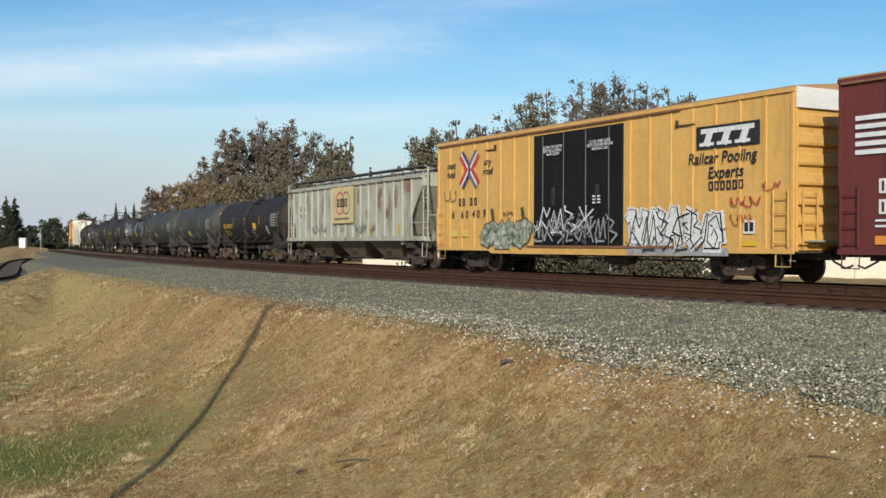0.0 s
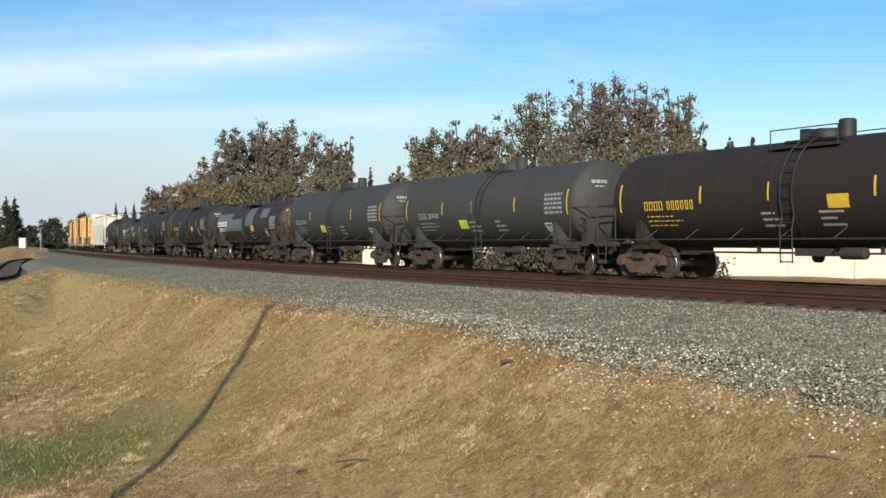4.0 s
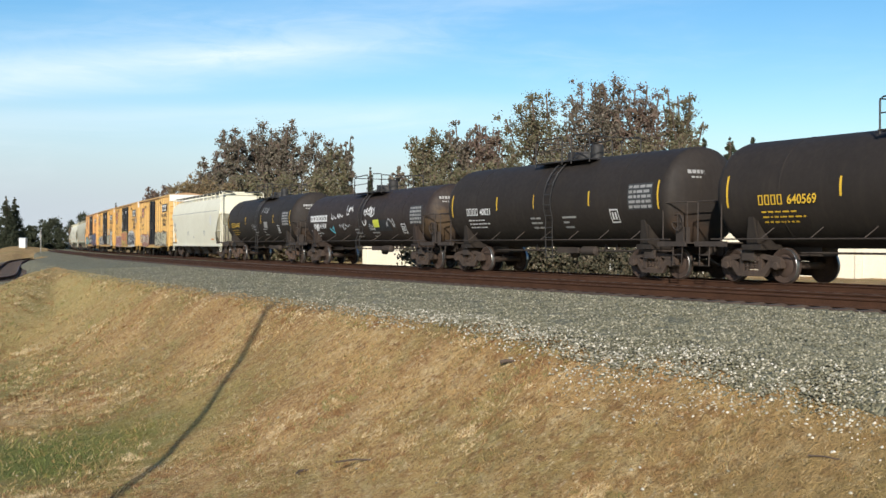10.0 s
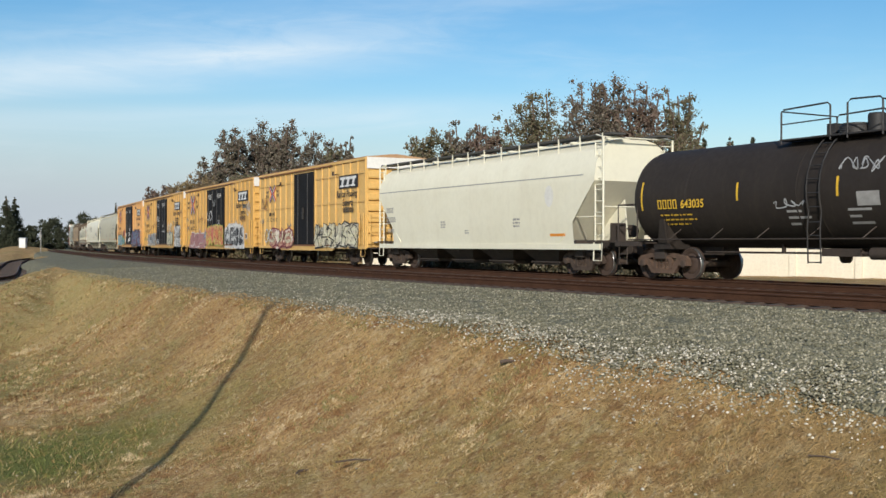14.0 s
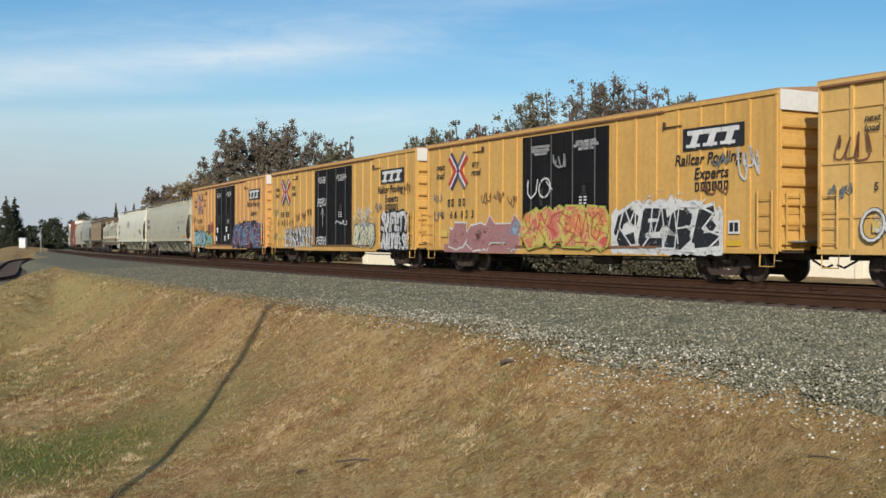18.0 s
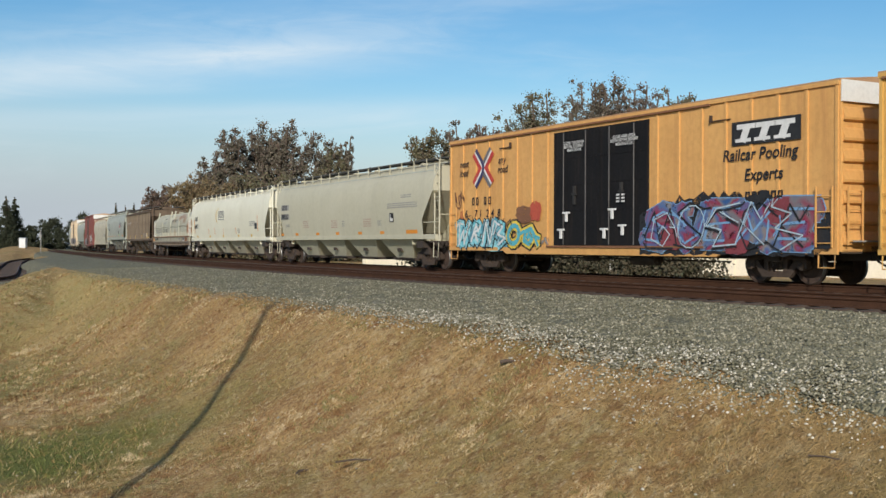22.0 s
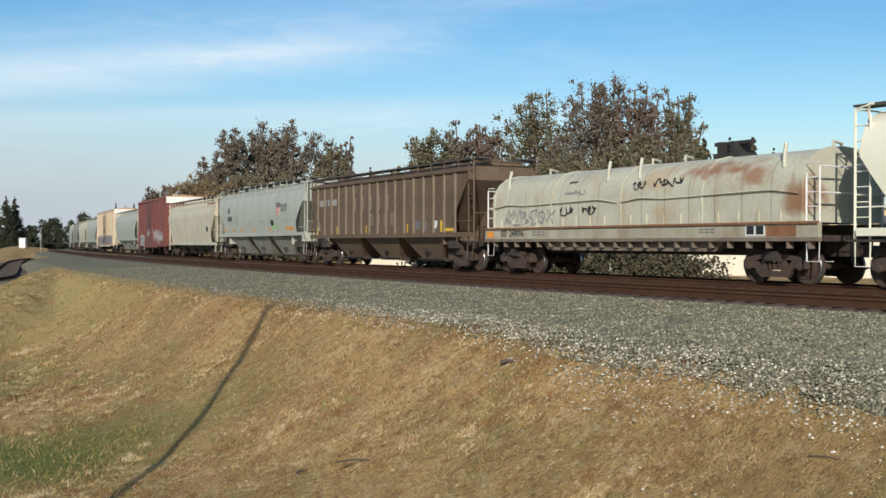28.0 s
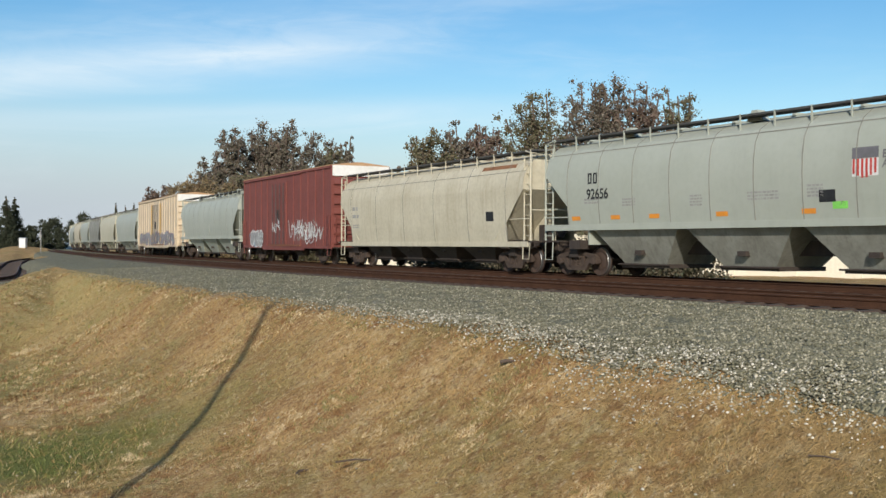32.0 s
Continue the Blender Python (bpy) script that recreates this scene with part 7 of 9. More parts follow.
# pale wall behind the bushes, and a building with windows beyond
WALL = material("cream_rendered_wall", (0.78, 0.71, 0.55), (0.74, 0.66, 0.50), rough=0.85, scale=0.6, streak=(0.55, 0.48, 0.36), streak_amt=0.2, bump=0.2)
wa, wb = Vector((*at_bearing(648, 86), 0)), Vector((*at_bearing(2100, 52), 0))
wd = (wb - wa)
nseg = 14
boundary = tagged(new("boundary_wall"), "long low cream rendered wall behind the track", "wall", kind="structure")
ang = math.atan2(wd.y, wd.x)
for k in range(nseg):
    L = wd.length / nseg
    p = wa + wd * (k + 0.5) / nseg
    mm = Matrix.Translation((p.x, p.y, 0)) @ Matrix.Rotation(ang, 4, "Z")
    part("wall_panel", shared("wallpanel", "wall_panel", WALL, lambda s: s.box(-L / 2 + 0.01, L / 2 - 0.01, -0.1, 0.1, -1.2, 1.55).box(-L / 2 + 0.01, L / 2 - 0.01, -0.16, 0.16, 1.55, 1.65)), None, boundary, m=mm)
    part("wall_pier", shared("wallpier", "wall_pier", WALL, lambda s: s.box(-L / 2 - 0.2, -L / 2 + 0.2, -0.2, 0.2, -1.2, 1.75)), None, boundary, m=mm)

BEIGE = material("beige_stucco", (0.50, 0.37, 0.22), (0.45, 0.33, 0.20), rough=0.85, scale=0.5)
GLASS = material("dark_window_glass", (0.05, 0.06, 0.07), (0.07, 0.08, 0.09), rough=0.15, scale=0.3, spec=0.6)
office = tagged(new("office_building"), "beige two-storey building with dark windows beyond the wall", "building")
bx0, by0 = at_bearing(1466, 150)
office.location = (bx0, by0, GB)
part("wall", Shape().box(0, 46, 0, 18, 0, 6.9), BEIGE, office)
part("roof", Shape().box(-0.3, 46.3, -0.3, 18.3, 6.9, 7.3), WALL, office)
for fl in range(2):
    for k in range(16):
        x = 1.2 + k * 2.8
        w_ = part("window", Shape().box(x, x + 1.7, -0.06, 0.04, 1.2 + fl * 3.2, 2.8 + fl * 3.2), GLASS, office)
        part("sill", Shape().box(x - 0.1, x + 1.8, -0.14, 0.0, 1.08 + fl * 3.2, 1.19 + fl * 3.2), WALL, w_)

# signal cabinet and mast by the far junction
CAB = material("silver_cabinet_paint", (0.66, 0.66, 0.64), (0.6, 0.6, 0.58), rough=0.4, scale=1.0)
cab = tagged(new("signal_cabinet"), "silver-white trackside signal cabinet", "cabinet")
cx_, cy_ = at_bearing(41, 172)
cab.location = (cx_, cy_, 0.34)
part("plinth", Shape().box(-0.55, 0.55, -0.45, 0.45, -1.4, 0.0), GRASS, cab, "low earth-covered plinth")
part("body", Shape().box(-0.5, 0.5, -0.4, 0.4, 0.0, 1.45), CAB, cab)
part("roof", Shape().ext_x([(-0.46, 1.45), (0.46, 1.45), (0.0, 1.58)], -0.56, 0.56), CAB, cab)
part("door", Shape().box(-0.4, 0.4, -0.44, -0.40, 0.1, 1.2), CAB, cab)
mast = tagged(new("signal_mast"), "slim grey trackside mast with a box", "signal")
cx_, cy_ = at_bearing(72, 160)
mast.location = (cx_, cy_, -0.6)
part("post", Shape().tube([(0, 0, 0), (0, 0, 3.6)], 0.06, 8), GALV, mast)
part("head", Shape().box(-0.14, 0.14, -0.12, 0.12, 2.5, 3.0), GALV, mast)

# white van at the crossing far down the line
van = tagged(new("van"), "white van parked far down the line", "van")
cx_, cy_ = at_bearing(119, 250)
van.matrix_basis = pose(cx_, cy_, -0.85, 0, 0, 70)
part("body", Shape().ext_y([(-2.4, 0.35), (2.5, 0.35), (2.5, 1.0), (1.6, 1.2), (1.1, 2.0), (-2.4, 2.1)], -0.95, 0.95), WHITE, van)
part("windscreen", Shape().ext_y([(1.62, 1.22), (1.14, 1.95), (1.10, 1.95), (1.58, 1.22)], -0.85, 0.85), GLASS, van)
for x in (-1.6, 1.6):
    for y in (-0.9, 0.9):
        part("wheel", Shape().lathe([(-0.1, 0.33), (0.1, 0.33)], (x, y, 0.33), "y", 14), STEEL_DARK, van)

# utility pole beside the viewer, whose shadow lies across the bank
pole = tagged(new("utility_pole"), "tall weathered wooden utility pole on the near bank", "utility pole")
pole.location = (-7.8, 2.0, -3.5)
part("post", Shape().tube([(0, 0, -0.3), (0, 0, 7), (0, 0, 15.6)], 0.095, 12), BARK, pole, smooth=50)

# ---------------------------------------------------------------- grass and loose stones


def blade_material(name, cols):
    m = leaf_material(name, cols)
    m.node_tree.nodes["Principled BSDF"].inputs["Roughness"].default_value = 0.85
    return m


STRAW = blade_material("straw_blades", [(0.47, 0.30, 0.12), (0.34, 0.20, 0.078), (0.50, 0.37, 0.18), (0.36, 0.235, 0.095), (0.24, 0.15, 0.065), (0.56, 0.44, 0.24), (0.31, 0.245, 0.08), (0.38, 0.20, 0.075)])
GREENB = blade_material("green_blades", [(0.15, 0.18, 0.04), (0.21, 0.22, 0.065), (0.28, 0.23, 0.09), (0.10, 0.125, 0.03)])
rng = np.random.default_rng(5)


def wave_noise(p, freq, seed):
    """A smooth field of about -1 to 1 from crossing waves."""
    g = np.random.default_rng(seed)
    out = np.zeros(len(p))
    for k in range(9):
        a, f = g.uniform(0, 2 * np.pi), freq * g.uniform(0.5, 1.9)
        out += np.sin((p[:, 0] * np.cos(a) + p[:, 1] * np.sin(a)) * f * 6.28 + g.uniform(0, 6.28))
    return out / 4.5


def scatter(n, near, far, half=0.44):
    """Places over the view's ground, closer together near by."""
    yy = near * (far / near) ** rng.random(n)
    xx = yy * rng.uniform(-half, half, n)
    return np.stack([xx, yy], 1)


def ground_points(n, near, far):
    p = scatter(n, near, far)
    z, d, dl = ground_height(p)
    return p, z, d, dl


def grass_mesh(name, mat, pts, zs, hmin, hmax, width, lay=(0.4, 1.7)):
    n = len(pts)
    az = rng.uniform(0, 2 * np.pi, n)
    h = rng.uniform(hmin, hmax, n)
    lean = rng.uniform(*lay, n) * h
    # tufts lie over in one direction
    la = 1.6 * wave_noise(pts, 0.5, 12) + (-1.2 if lay[0] < 1 else 0.9) + rng.normal(0, 1.1 if lay[0] < 1 else 0.6, n)
    far_ = np.clip(np.hypot(pts[:, 0], pts[:, 1]) / 15.0, 0.8, 2.6)
    h, lean = h * far_ ** 0.5, lean * far_ ** 0.5
    bx, by = np.cos(az) * width * far_, np.sin(az) * width * far_
    base = np.stack([pts[:, 0], pts[:, 1], zs - 0.02], 1)
    a = base + np.stack([bx, by, 0 * bx], 1)
    b = base - np.stack([bx, by, 0 * bx], 1)
    mid = base + np.stack([np.cos(la) * lean * 0.35, np.sin(la) * lean * 0.35, h * 0.6], 1)
    c = mid + np.stack([bx, by, 0 * bx], 1) * 0.7
    d = mid - np.stack([bx, by, 0 * bx], 1) * 0.7
    tip = base + np.stack([np.cos(la) * lean, np.sin(la) * lean, h], 1)
    v = np.stack([a, b, c, d, tip], 1).reshape(-1, 3)
    me = bpy.data.meshes.new(name)
    me.vertices.add(5 * n)
    me.vertices.foreach_set("co", v.astype(np.float32).ravel())
    me.loops.add(7 * n)
    me.loops.foreach_set("vertex_index", (np.arange(n)[:, None] * 5 + np.array([0, 1, 3, 2, 2, 3, 4])[None]).astype(np.int32).ravel())
    me.polygons.add(2 * n)
    me.polygons.foreach_set("loop_start", (np.arange(n)[:, None] * 7 + np.array([0, 4])[None]).astype(np.int32).ravel())
    me.update(calc_edges=True)
    me.materials.append(mat)
    return new(name, me)


p, z, d, dl = ground_points(200000, 8.5, 75)
keep = (d > 12.25 + bed_edge(p[:, 0]) + 0.12 * np.sin(p[:, 0] * 2.3) + 0.16 * rng.standard_normal(len(p))) & (dl > 2.1)
p, z = p[keep], z[keep]
tuft = 0.35 * wave_noise(p, 0.8, 4)
sel = rng.random(len(p)) < np.clip(0.55 + 1.3 * tuft, 0.08, 1.0)
p, z = p[sel], z[sel]
hol = np.minimum(np.hypot(p[:, 0] + 8.9, p[:, 1] - 22.7), np.hypot(p[:, 0] + 14.4, (p[:, 1] - 34.0) / 1.4) + 0.8)
isg = rng.random(len(p)) < np.clip(1.0 - hol / 4.2, 0.06, 0.8) + 0.16 * np.clip(1 - np.hypot(p[:, 0] + 19, (p[:, 1] - 50) / 1.5) / 9, 0, 1)
g1 = grass_mesh("dry_grass", STRAW, p[~isg], z[~isg], 0.02, 0.10, 0.0055)
tagged(g1, "short dry straw-coloured grass over the bank", "grass", kind="stuff")
g2 = grass_mesh("green_grass", GREENB, p[isg], z[isg], 0.03, 0.10, 0.006)
tagged(g2, "short green grass in the damp hollow", "grass", kind="stuff")
p, z, d, dl = ground_points(1500, 9, 40)
keep = (d > 12.6) & (dl > 3)
g3 = grass_mesh("tall_grass", STRAW, p[keep], z[keep], 0.12, 0.26, 0.004)
tagged(g3, "taller pale seed stalks among the dry grass", "grass", kind="stuff")

p, z, d, dl = ground_points(520000, 8.5, 60)
edge = 12.35 + bed_edge(p[:, 0]) + 0.14 * rng.standard_normal(len(p))
sel = (d > edge) & (dl > 2.1)
p, z = p[sel], z[sel]
tuft = 0.8 * wave_noise(p, 1.5, 21) + 0.5 * wave_noise(p, 0.35, 22) + 0.45 * wave_noise(p, 4.5, 23)
PALE = blade_material("pale_stalks", [(0.60, 0.45, 0.24), (0.52, 0.37, 0.18), (0.68, 0.54, 0.32), (0.44, 0.28, 0.12)])
RUSSET = blade_material("russet_stalks", [(0.26, 0.125, 0.05), (0.19, 0.095, 0.04), (0.34, 0.17, 0.07), (0.14, 0.08, 0.035)])
OLIVE = blade_material("olive_stalks", [(0.20, 0.18, 0.06), (0.26, 0.21, 0.08), (0.15, 0.135, 0.045), (0.33, 0.24, 0.10)])
keep = (tuft > 0.42) & (np.hypot(p[:, 0] + 8.9, p[:, 1] - 22.7) > 2.6)
g4 = grass_mesh("pale_grass", PALE, p[keep], z[keep], 0.02, 0.065, 0.0055, (1.2, 3.4))
tagged(g4, "pale matted stalks lying in streaks on the bank", "grass", kind="stuff")
keep = (tuft < -0.48) & (np.hypot(p[:, 0] + 8.9, p[:, 1] - 22.7) > 2.9)
g5 = grass_mesh("russet_grass", RUSSET, p[keep], z[keep], 0.02, 0.07, 0.006, (1.2, 3.2))
tagged(g5, "russet dead weeds in patches on the bank", "grass", kind="stuff")
keep = (np.abs(tuft) < 0.22) & (wave_noise(p, 0.28, 31) > 0.05)
g6 = grass_mesh("olive_grass", OLIVE, p[keep], z[keep], 0.02, 0.07, 0.006, (1.0, 2.6))
tagged(g6, "dull olive-green grass between the straw", "grass", kind="stuff")

STONE = leaf_material("ballast_stones", [(0.142, 0.133, 0.084), (0.20, 0.186, 0.12), (0.10, 0.095, 0.062), (0.275, 0.25, 0.165), (0.178, 0.164, 0.105), (0.44, 0.395, 0.28), (0.12, 0.113, 0.073), (0.168, 0.155, 0.098)])
STONE_PALE = leaf_material("pale_stones", [(0.66, 0.60, 0.48), (0.36, 0.32, 0.23), (0.78, 0.72, 0.60), (0.22, 0.20, 0.145), (0.50, 0.45, 0.34), (0.18, 0.168, 0.12), (0.70, 0.65, 0.53)])


def stones_mesh(name, mat, pts, zs, smin, smax):
    n = len(pts)
    octa = np.array([(1, 0, 0), (-1, 0, 0), (0, 1, 0), (0, -1, 0), (0, 0, 1), (0, 0, -1)], float)
    tri = [(0, 2, 4), (2, 1, 4), (1, 3, 4), (3, 0, 4), (2, 0, 5), (1, 2, 5), (3, 1, 5), (0, 3, 5)]
    s = rng.uniform(smin, smax, n)
    v = octa[None] * rng.uniform(0.6, 1.25, (n, 6, 3)) * s[:, None, None]
    v += rng.uniform(-0.25, 0.25, (n, 6, 3)) * s[:, None, None]
    v[:, :, 2] *= 0.75
    v += np.stack([pts[:, 0], pts[:, 1], zs + s * 0.25], 1)[:, None, :]
    me = bpy.data.meshes.new(name)
    me.vertices.add(6 * n)
    me.vertices.foreach_set("co", v.astype(np.float32).ravel())
    me.loops.add(24 * n)
    me.loops.foreach_set("vertex_index", (np.arange(n)[:, None] * 6 + np.array(tri).ravel()[None]).astype(np.int32).ravel())
    me.polygons.add(8 * n)
    me.polygons.foreach_set("loop_start", np.arange(8 * n, dtype=np.int32) * 3)
    me.update(calc_edges=True)
    me.materials.append(mat)
    return new(name, me)


def ballast_height(p, d):
    z = np.interp(d, OFFS, BZ)
    f = np.where((d > -3) & (d < 7), 0.25, 1.0) * 0.045
    return z + f * np.array([noise.noise((q[0] * 0.6, q[1] * 0.6, 7)) + 0.6 * noise.noise((q[0] * 2.1, q[1] * 2.1, 9)) for q in p.tolist()])


p, z, d, dl = ground_points(190000, 9.5, 60)
keep = (d > 6.7) & (d < 12.42 + bed_edge(p[:, 0]) + 0.08 * rng.standard_normal(len(p)))
p, d = p[keep], d[keep]
b1 = stones_mesh("ballast_stones", STONE, p, np.maximum(ballast_height(p, d), z[keep]), 0.014, 0.034)
tagged(b1, "loose grey-green crushed ballast stones", "stones", kind="stuff")
p, z, d, dl = ground_points(170000, 9.5, 45)
edge = 12.25 + bed_edge(p[:, 0]) + 0.35 * np.array([noise.noise((q[0] * 0.6, q[1] * 0.6, 2.0)) for q in p])
spill = np.exp(-((p[:, 0] - 2.3) / 0.5) ** 2 - ((d - 13.0) / 0.35) ** 2)
keep = (d > 10.6) & (rng.random(len(p)) < np.maximum(np.clip(1.15 - np.abs(d - edge + 0.18) / 0.62, 0.0, 1) * np.interp(p[:, 0], [-4.5, 0.1, 3.4, 4.8], [0.08, 0.85, 0.75, 0.3]), 0.8 * spill))
p, d, z = p[keep], d[keep], z[keep]
zz = np.maximum(z, ballast_height(p, np.minimum(d, 13.5)))
b2 = stones_mesh("pale_stones", STONE_PALE, p, zz, 0.011, 0.031)
tagged(b2, "pale loose stones spilled over the edge of the bank", "stones", kind="stuff")
p, z, d, dl = ground_points(1500, 9, 40)
keep = (d > 12.6) & (dl > 3) & (rng.random(len(p)) < 0.35)
b3 = stones_mesh("scattered_stones", STONE_PALE, p[keep], z[keep], 0.014, 0.034)
tagged(b3, "pale stones scattered over the dry grass", "stones", kind="stuff")

# bits of wood on the bank
WOOD = material("old_timber", (0.10, 0.07, 0.05), (0.07, 0.05, 0.035), rough=0.9, scale=6.0)


def lying(name, label, px, py, length, thick, turn, bend=0.0):
    """Something that lies on the bank on the line of sight through (px, py)."""
    best = None
    for k in range(60, 320):
        yy = k * 0.1
        q = np.array([[(px - 784) / FOC * yy, yy]])
        zq = ground_height(q)[0][0]
        if 0.97 - (py - 434) / FOC * yy < zq:
            best = (q[0][0], yy, zq)
            break
    if not best:
        return
    sh = Shape()
    m = [(-length / 2, 0, 0), (-length * 0.15, bend, thick * 0.4), (length * 0.2, -bend * 0.6, thick * 0.2), (length / 2, bend * 0.4, 0)]
    sh.tube(m, thick / 2, 6)
    ob = new(name, mesh_of(name, sh, WOOD, 50))
    ob.matrix_basis = Matrix.Translation((best[0], best[1], best[2] + thick * 0.4)) @ Matrix.Rotation(radians(turn), 4, "Z")
    tagged(ob, label, "wood")


lying("timber_scrap", "dark scrap of timber lying on the grass", 902, 645, 0.30, 0.06, 4)
lying("stick", "thin dark dead branch lying on the dry grass", 650, 822, 1.0, 0.032, 14, 0.10)
lying("stick", "thin dark dead branch lying on the dry grass", 540, 840, 0.45, 0.035, 60, 0.07)
lying("stick", "thin dark dead branch lying on the dry grass", 1470, 812, 0.5, 0.018, -40, 0.03)

# ---------------------------------------------------------------- the train
# cars in running order; each ends where the next begins, along the line at the start
TRAIN = []


def couple(car, front, rear):
    TRAIN.append((car, (front + rear) / 2))


HW = 1.50
SIDE = -HW - 0.04
SP = SPRAY
DD = ((-2.35, 0.04, 4.4), (0.06, 2.45, 4.4))

# maroon boxcar at the head
c = boxcar("maroon boxcar with white stripes and an orange label", MAROON, eave=4.95, rib_step=1.3, length=19.9)
s_ = Shape()
for k in range(5):
    s_.rect(-8.75, -6.2, 3.12 + k * 0.20, 3.23 + k * 0.20, SIDE - 0.01)
part("stripe", s_, MARK_WHITE, c)
part("reporting_mark", bars(bars(Shape(), 2, 0.34, -8.1, 2.2, SIDE), 2, 0.34, -8.1, 1.72, SIDE), MARK_WHITE, c)
part("stencil", Shape().rect(-8.2, -7.8, 1.55, 1.6, SIDE).rect(-7.7, -7.3, 1.55, 1.6, SIDE).rect(-8.2, -7.8, 1.42, 1.47, SIDE).rect(-7.7, -7.3, 1.42, 1.47, SIDE), MARK_WHITE, c)
part("label_plate", Shape().rect(-8.2, -7.6, 1.02, 1.22, SIDE), MARK_ORANGE, c)
couple(c, 24.8, 4.9)

# yellow boxcar with pale lettering
c = boxcar("yellow boxcar with black double doors and graffiti", YELLOW, doors=DD)
ttx_marks(c, HW, 9.25, SIDE - 0.006, "660409")
door_notes(c, ((-2.1, 4.2), (0.45, 4.2)), -HW - 0.125)
small_plates(c, 9.25, SIDE - 0.006)
mist(c, 2.6, 7.0, 0.74, 2.0, SP["grey_mist"], SIDE - 0.008, 311)
piece(c, 2.8, 6.8, 0.74, 2.2, "w1a25", [(SP["white_spray"], 1.9), (SP["black_spray"], 1.25), (SP["white_spray"], 0.95)], SIDE - 0.012, 11, 0.36)
piece(c, 2.8, 6.8, 0.76, 2.0, "1526u3", [(SP["black_spray"], 1.0)], SIDE - 0.056, 111, 0.06)
part("paint_patch", Shape().rect(2.7, 7.0, 0.70, 0.92, -HW - 0.062), SP["grey_spray"], c, "grey overpainted strip along the sill")
mist(c, -2.3, 2.4, 0.98, 2.1, SP["grey_mist"], -HW - 0.127, 312)
piece(c, -2.2, 2.4, 0.98, 2.0, "51263452", [(SP["black_spray"], 1.6), (SP["grey_spray"], 0.8)], -HW - 0.13, 12, 0.13)
piece(c, -2.0, 1.0, 1.3, 2.3, "1524", [(SP["white_spray"], 1.0)], -HW - 0.13, 15, 0.07)
piece(c, -5.9, -2.7, 0.74, 2.0, "353", [(SP["olive_spray"], 1.35), (SP["moss_spray"], 1.1)], SIDE - 0.01, 13, 0.40, lean=0.4)
mist(c, -5.6, -2.6, 0.74, 1.7, SP["moss_spray"], SIDE - 0.008, 313)
for xa_, xb_ in ((-4.95, -4.55), (-2.95, -2.75)):
    part("graffiti", Shape().stroke([(xa_ - 0.12, 2.25), (xa_, 1.75), (xb_ + 0.2, 1.5)], 0.2, SIDE - 0.03), SP["olive_spray"], c, "dark olive sprayed horn")
scrawl(c, -8.9, -7.7, 2.6, 3.4, SP["brown_spray"], 14, SIDE - 0.012, 0.04, 3)
scrawl(c, -4.4, -3.6, 1.9, 2.3, SP["black_spray"], 16, SIDE - 0.012, 0.03, 3)
scrawl(c, 7.0, 8.2, 1.95, 2.35, SP["red_spray"], 17, SIDE - 0.012, 0.035, 5)
scrawl(c, 7.0, 8.0, 1.5, 1.9, SP["red_spray"], 18, SIDE - 0.012, 0.03, 4)
scrawl(c, 8.2, 8.9, 2.3, 2.8, SP["red_spray"], 19, SIDE - 0.012, 0.03, 3)
couple(c, 4.9, -14.85)

c, bl2, sec = hopper("grey covered hopper streaked with rust, round cream emblem", RUSTY_GREY, 17.95, "ribbed", bays=3, posts=18, zlow=1.32, zwalk=4.28, walk_mat=BOARD, bay_mat=BROWN_HOP, post_w=0.025, post_mat=GREY_UP)
pl = part("emblem_plate", Shape().rect(-1.5, 1.2, 2.0, 3.72, -1.615), EMBLEM_TAN, c, "yellowed panel with two linked rings")
s_ = Shape()
s2_ = Shape()
for q in (-0.50, 0.28):
    (s_ if q < 0 else s2_).stroke([(q + 0.50 * math.cos(t), 2.95 + 0.52 * math.sin(t)) for t in np.linspace(0, 2 * math.pi, 21)], 0.08, -1.622 - 0.001 * (q > -0.5))

part("emblem", s_, MARK_RED, pl, "faded red ring")
part("emblem", s2_, MARK_SLATE, pl, "dark blue-grey ring")
part("emblem_print", bars(bars(Shape(), 4, 0.40, -0.82, 2.76, -1.628, 0.62, 0.24), 14, 0.10, -1.15, 2.16, -1.628, 0.8, 0.5), MARK_BLACK, pl)
part("reporting_mark", bars(bars(bars(bars(Shape(), 2, 0.26, -bl2 + 1.73, 2.7, -1.514), 2, 0.26, -bl2 + 2.48, 2.7, -1.514), 2, 0.26, -bl2 + 1.73, 2.3, -1.514), 2, 0.26, -bl2 + 2.48, 2.3, -1.514), MARK_BLACK, c)
for x in (-bl2 + 0.9, -3.4, 2.9, 6.0):
    part("reflector", Shape().rect(x, x + 0.09, 1.4, 1.95, -1.578), MARK_YELLOW, c)
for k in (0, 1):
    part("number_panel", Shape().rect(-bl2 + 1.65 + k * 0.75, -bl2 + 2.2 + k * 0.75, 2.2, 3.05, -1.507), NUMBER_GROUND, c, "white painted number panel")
scrawl(c, -4.6, -2.3, 1.45, 2.2, SP["slate_spray"], 61, -1.585, 0.05, 4)
scrawl(c, 1.0, 2.6, 1.45, 2.2, SP["slate_spray"], 62, -1.585, 0.05, 3)
couple(c, -14.85, -32.8)

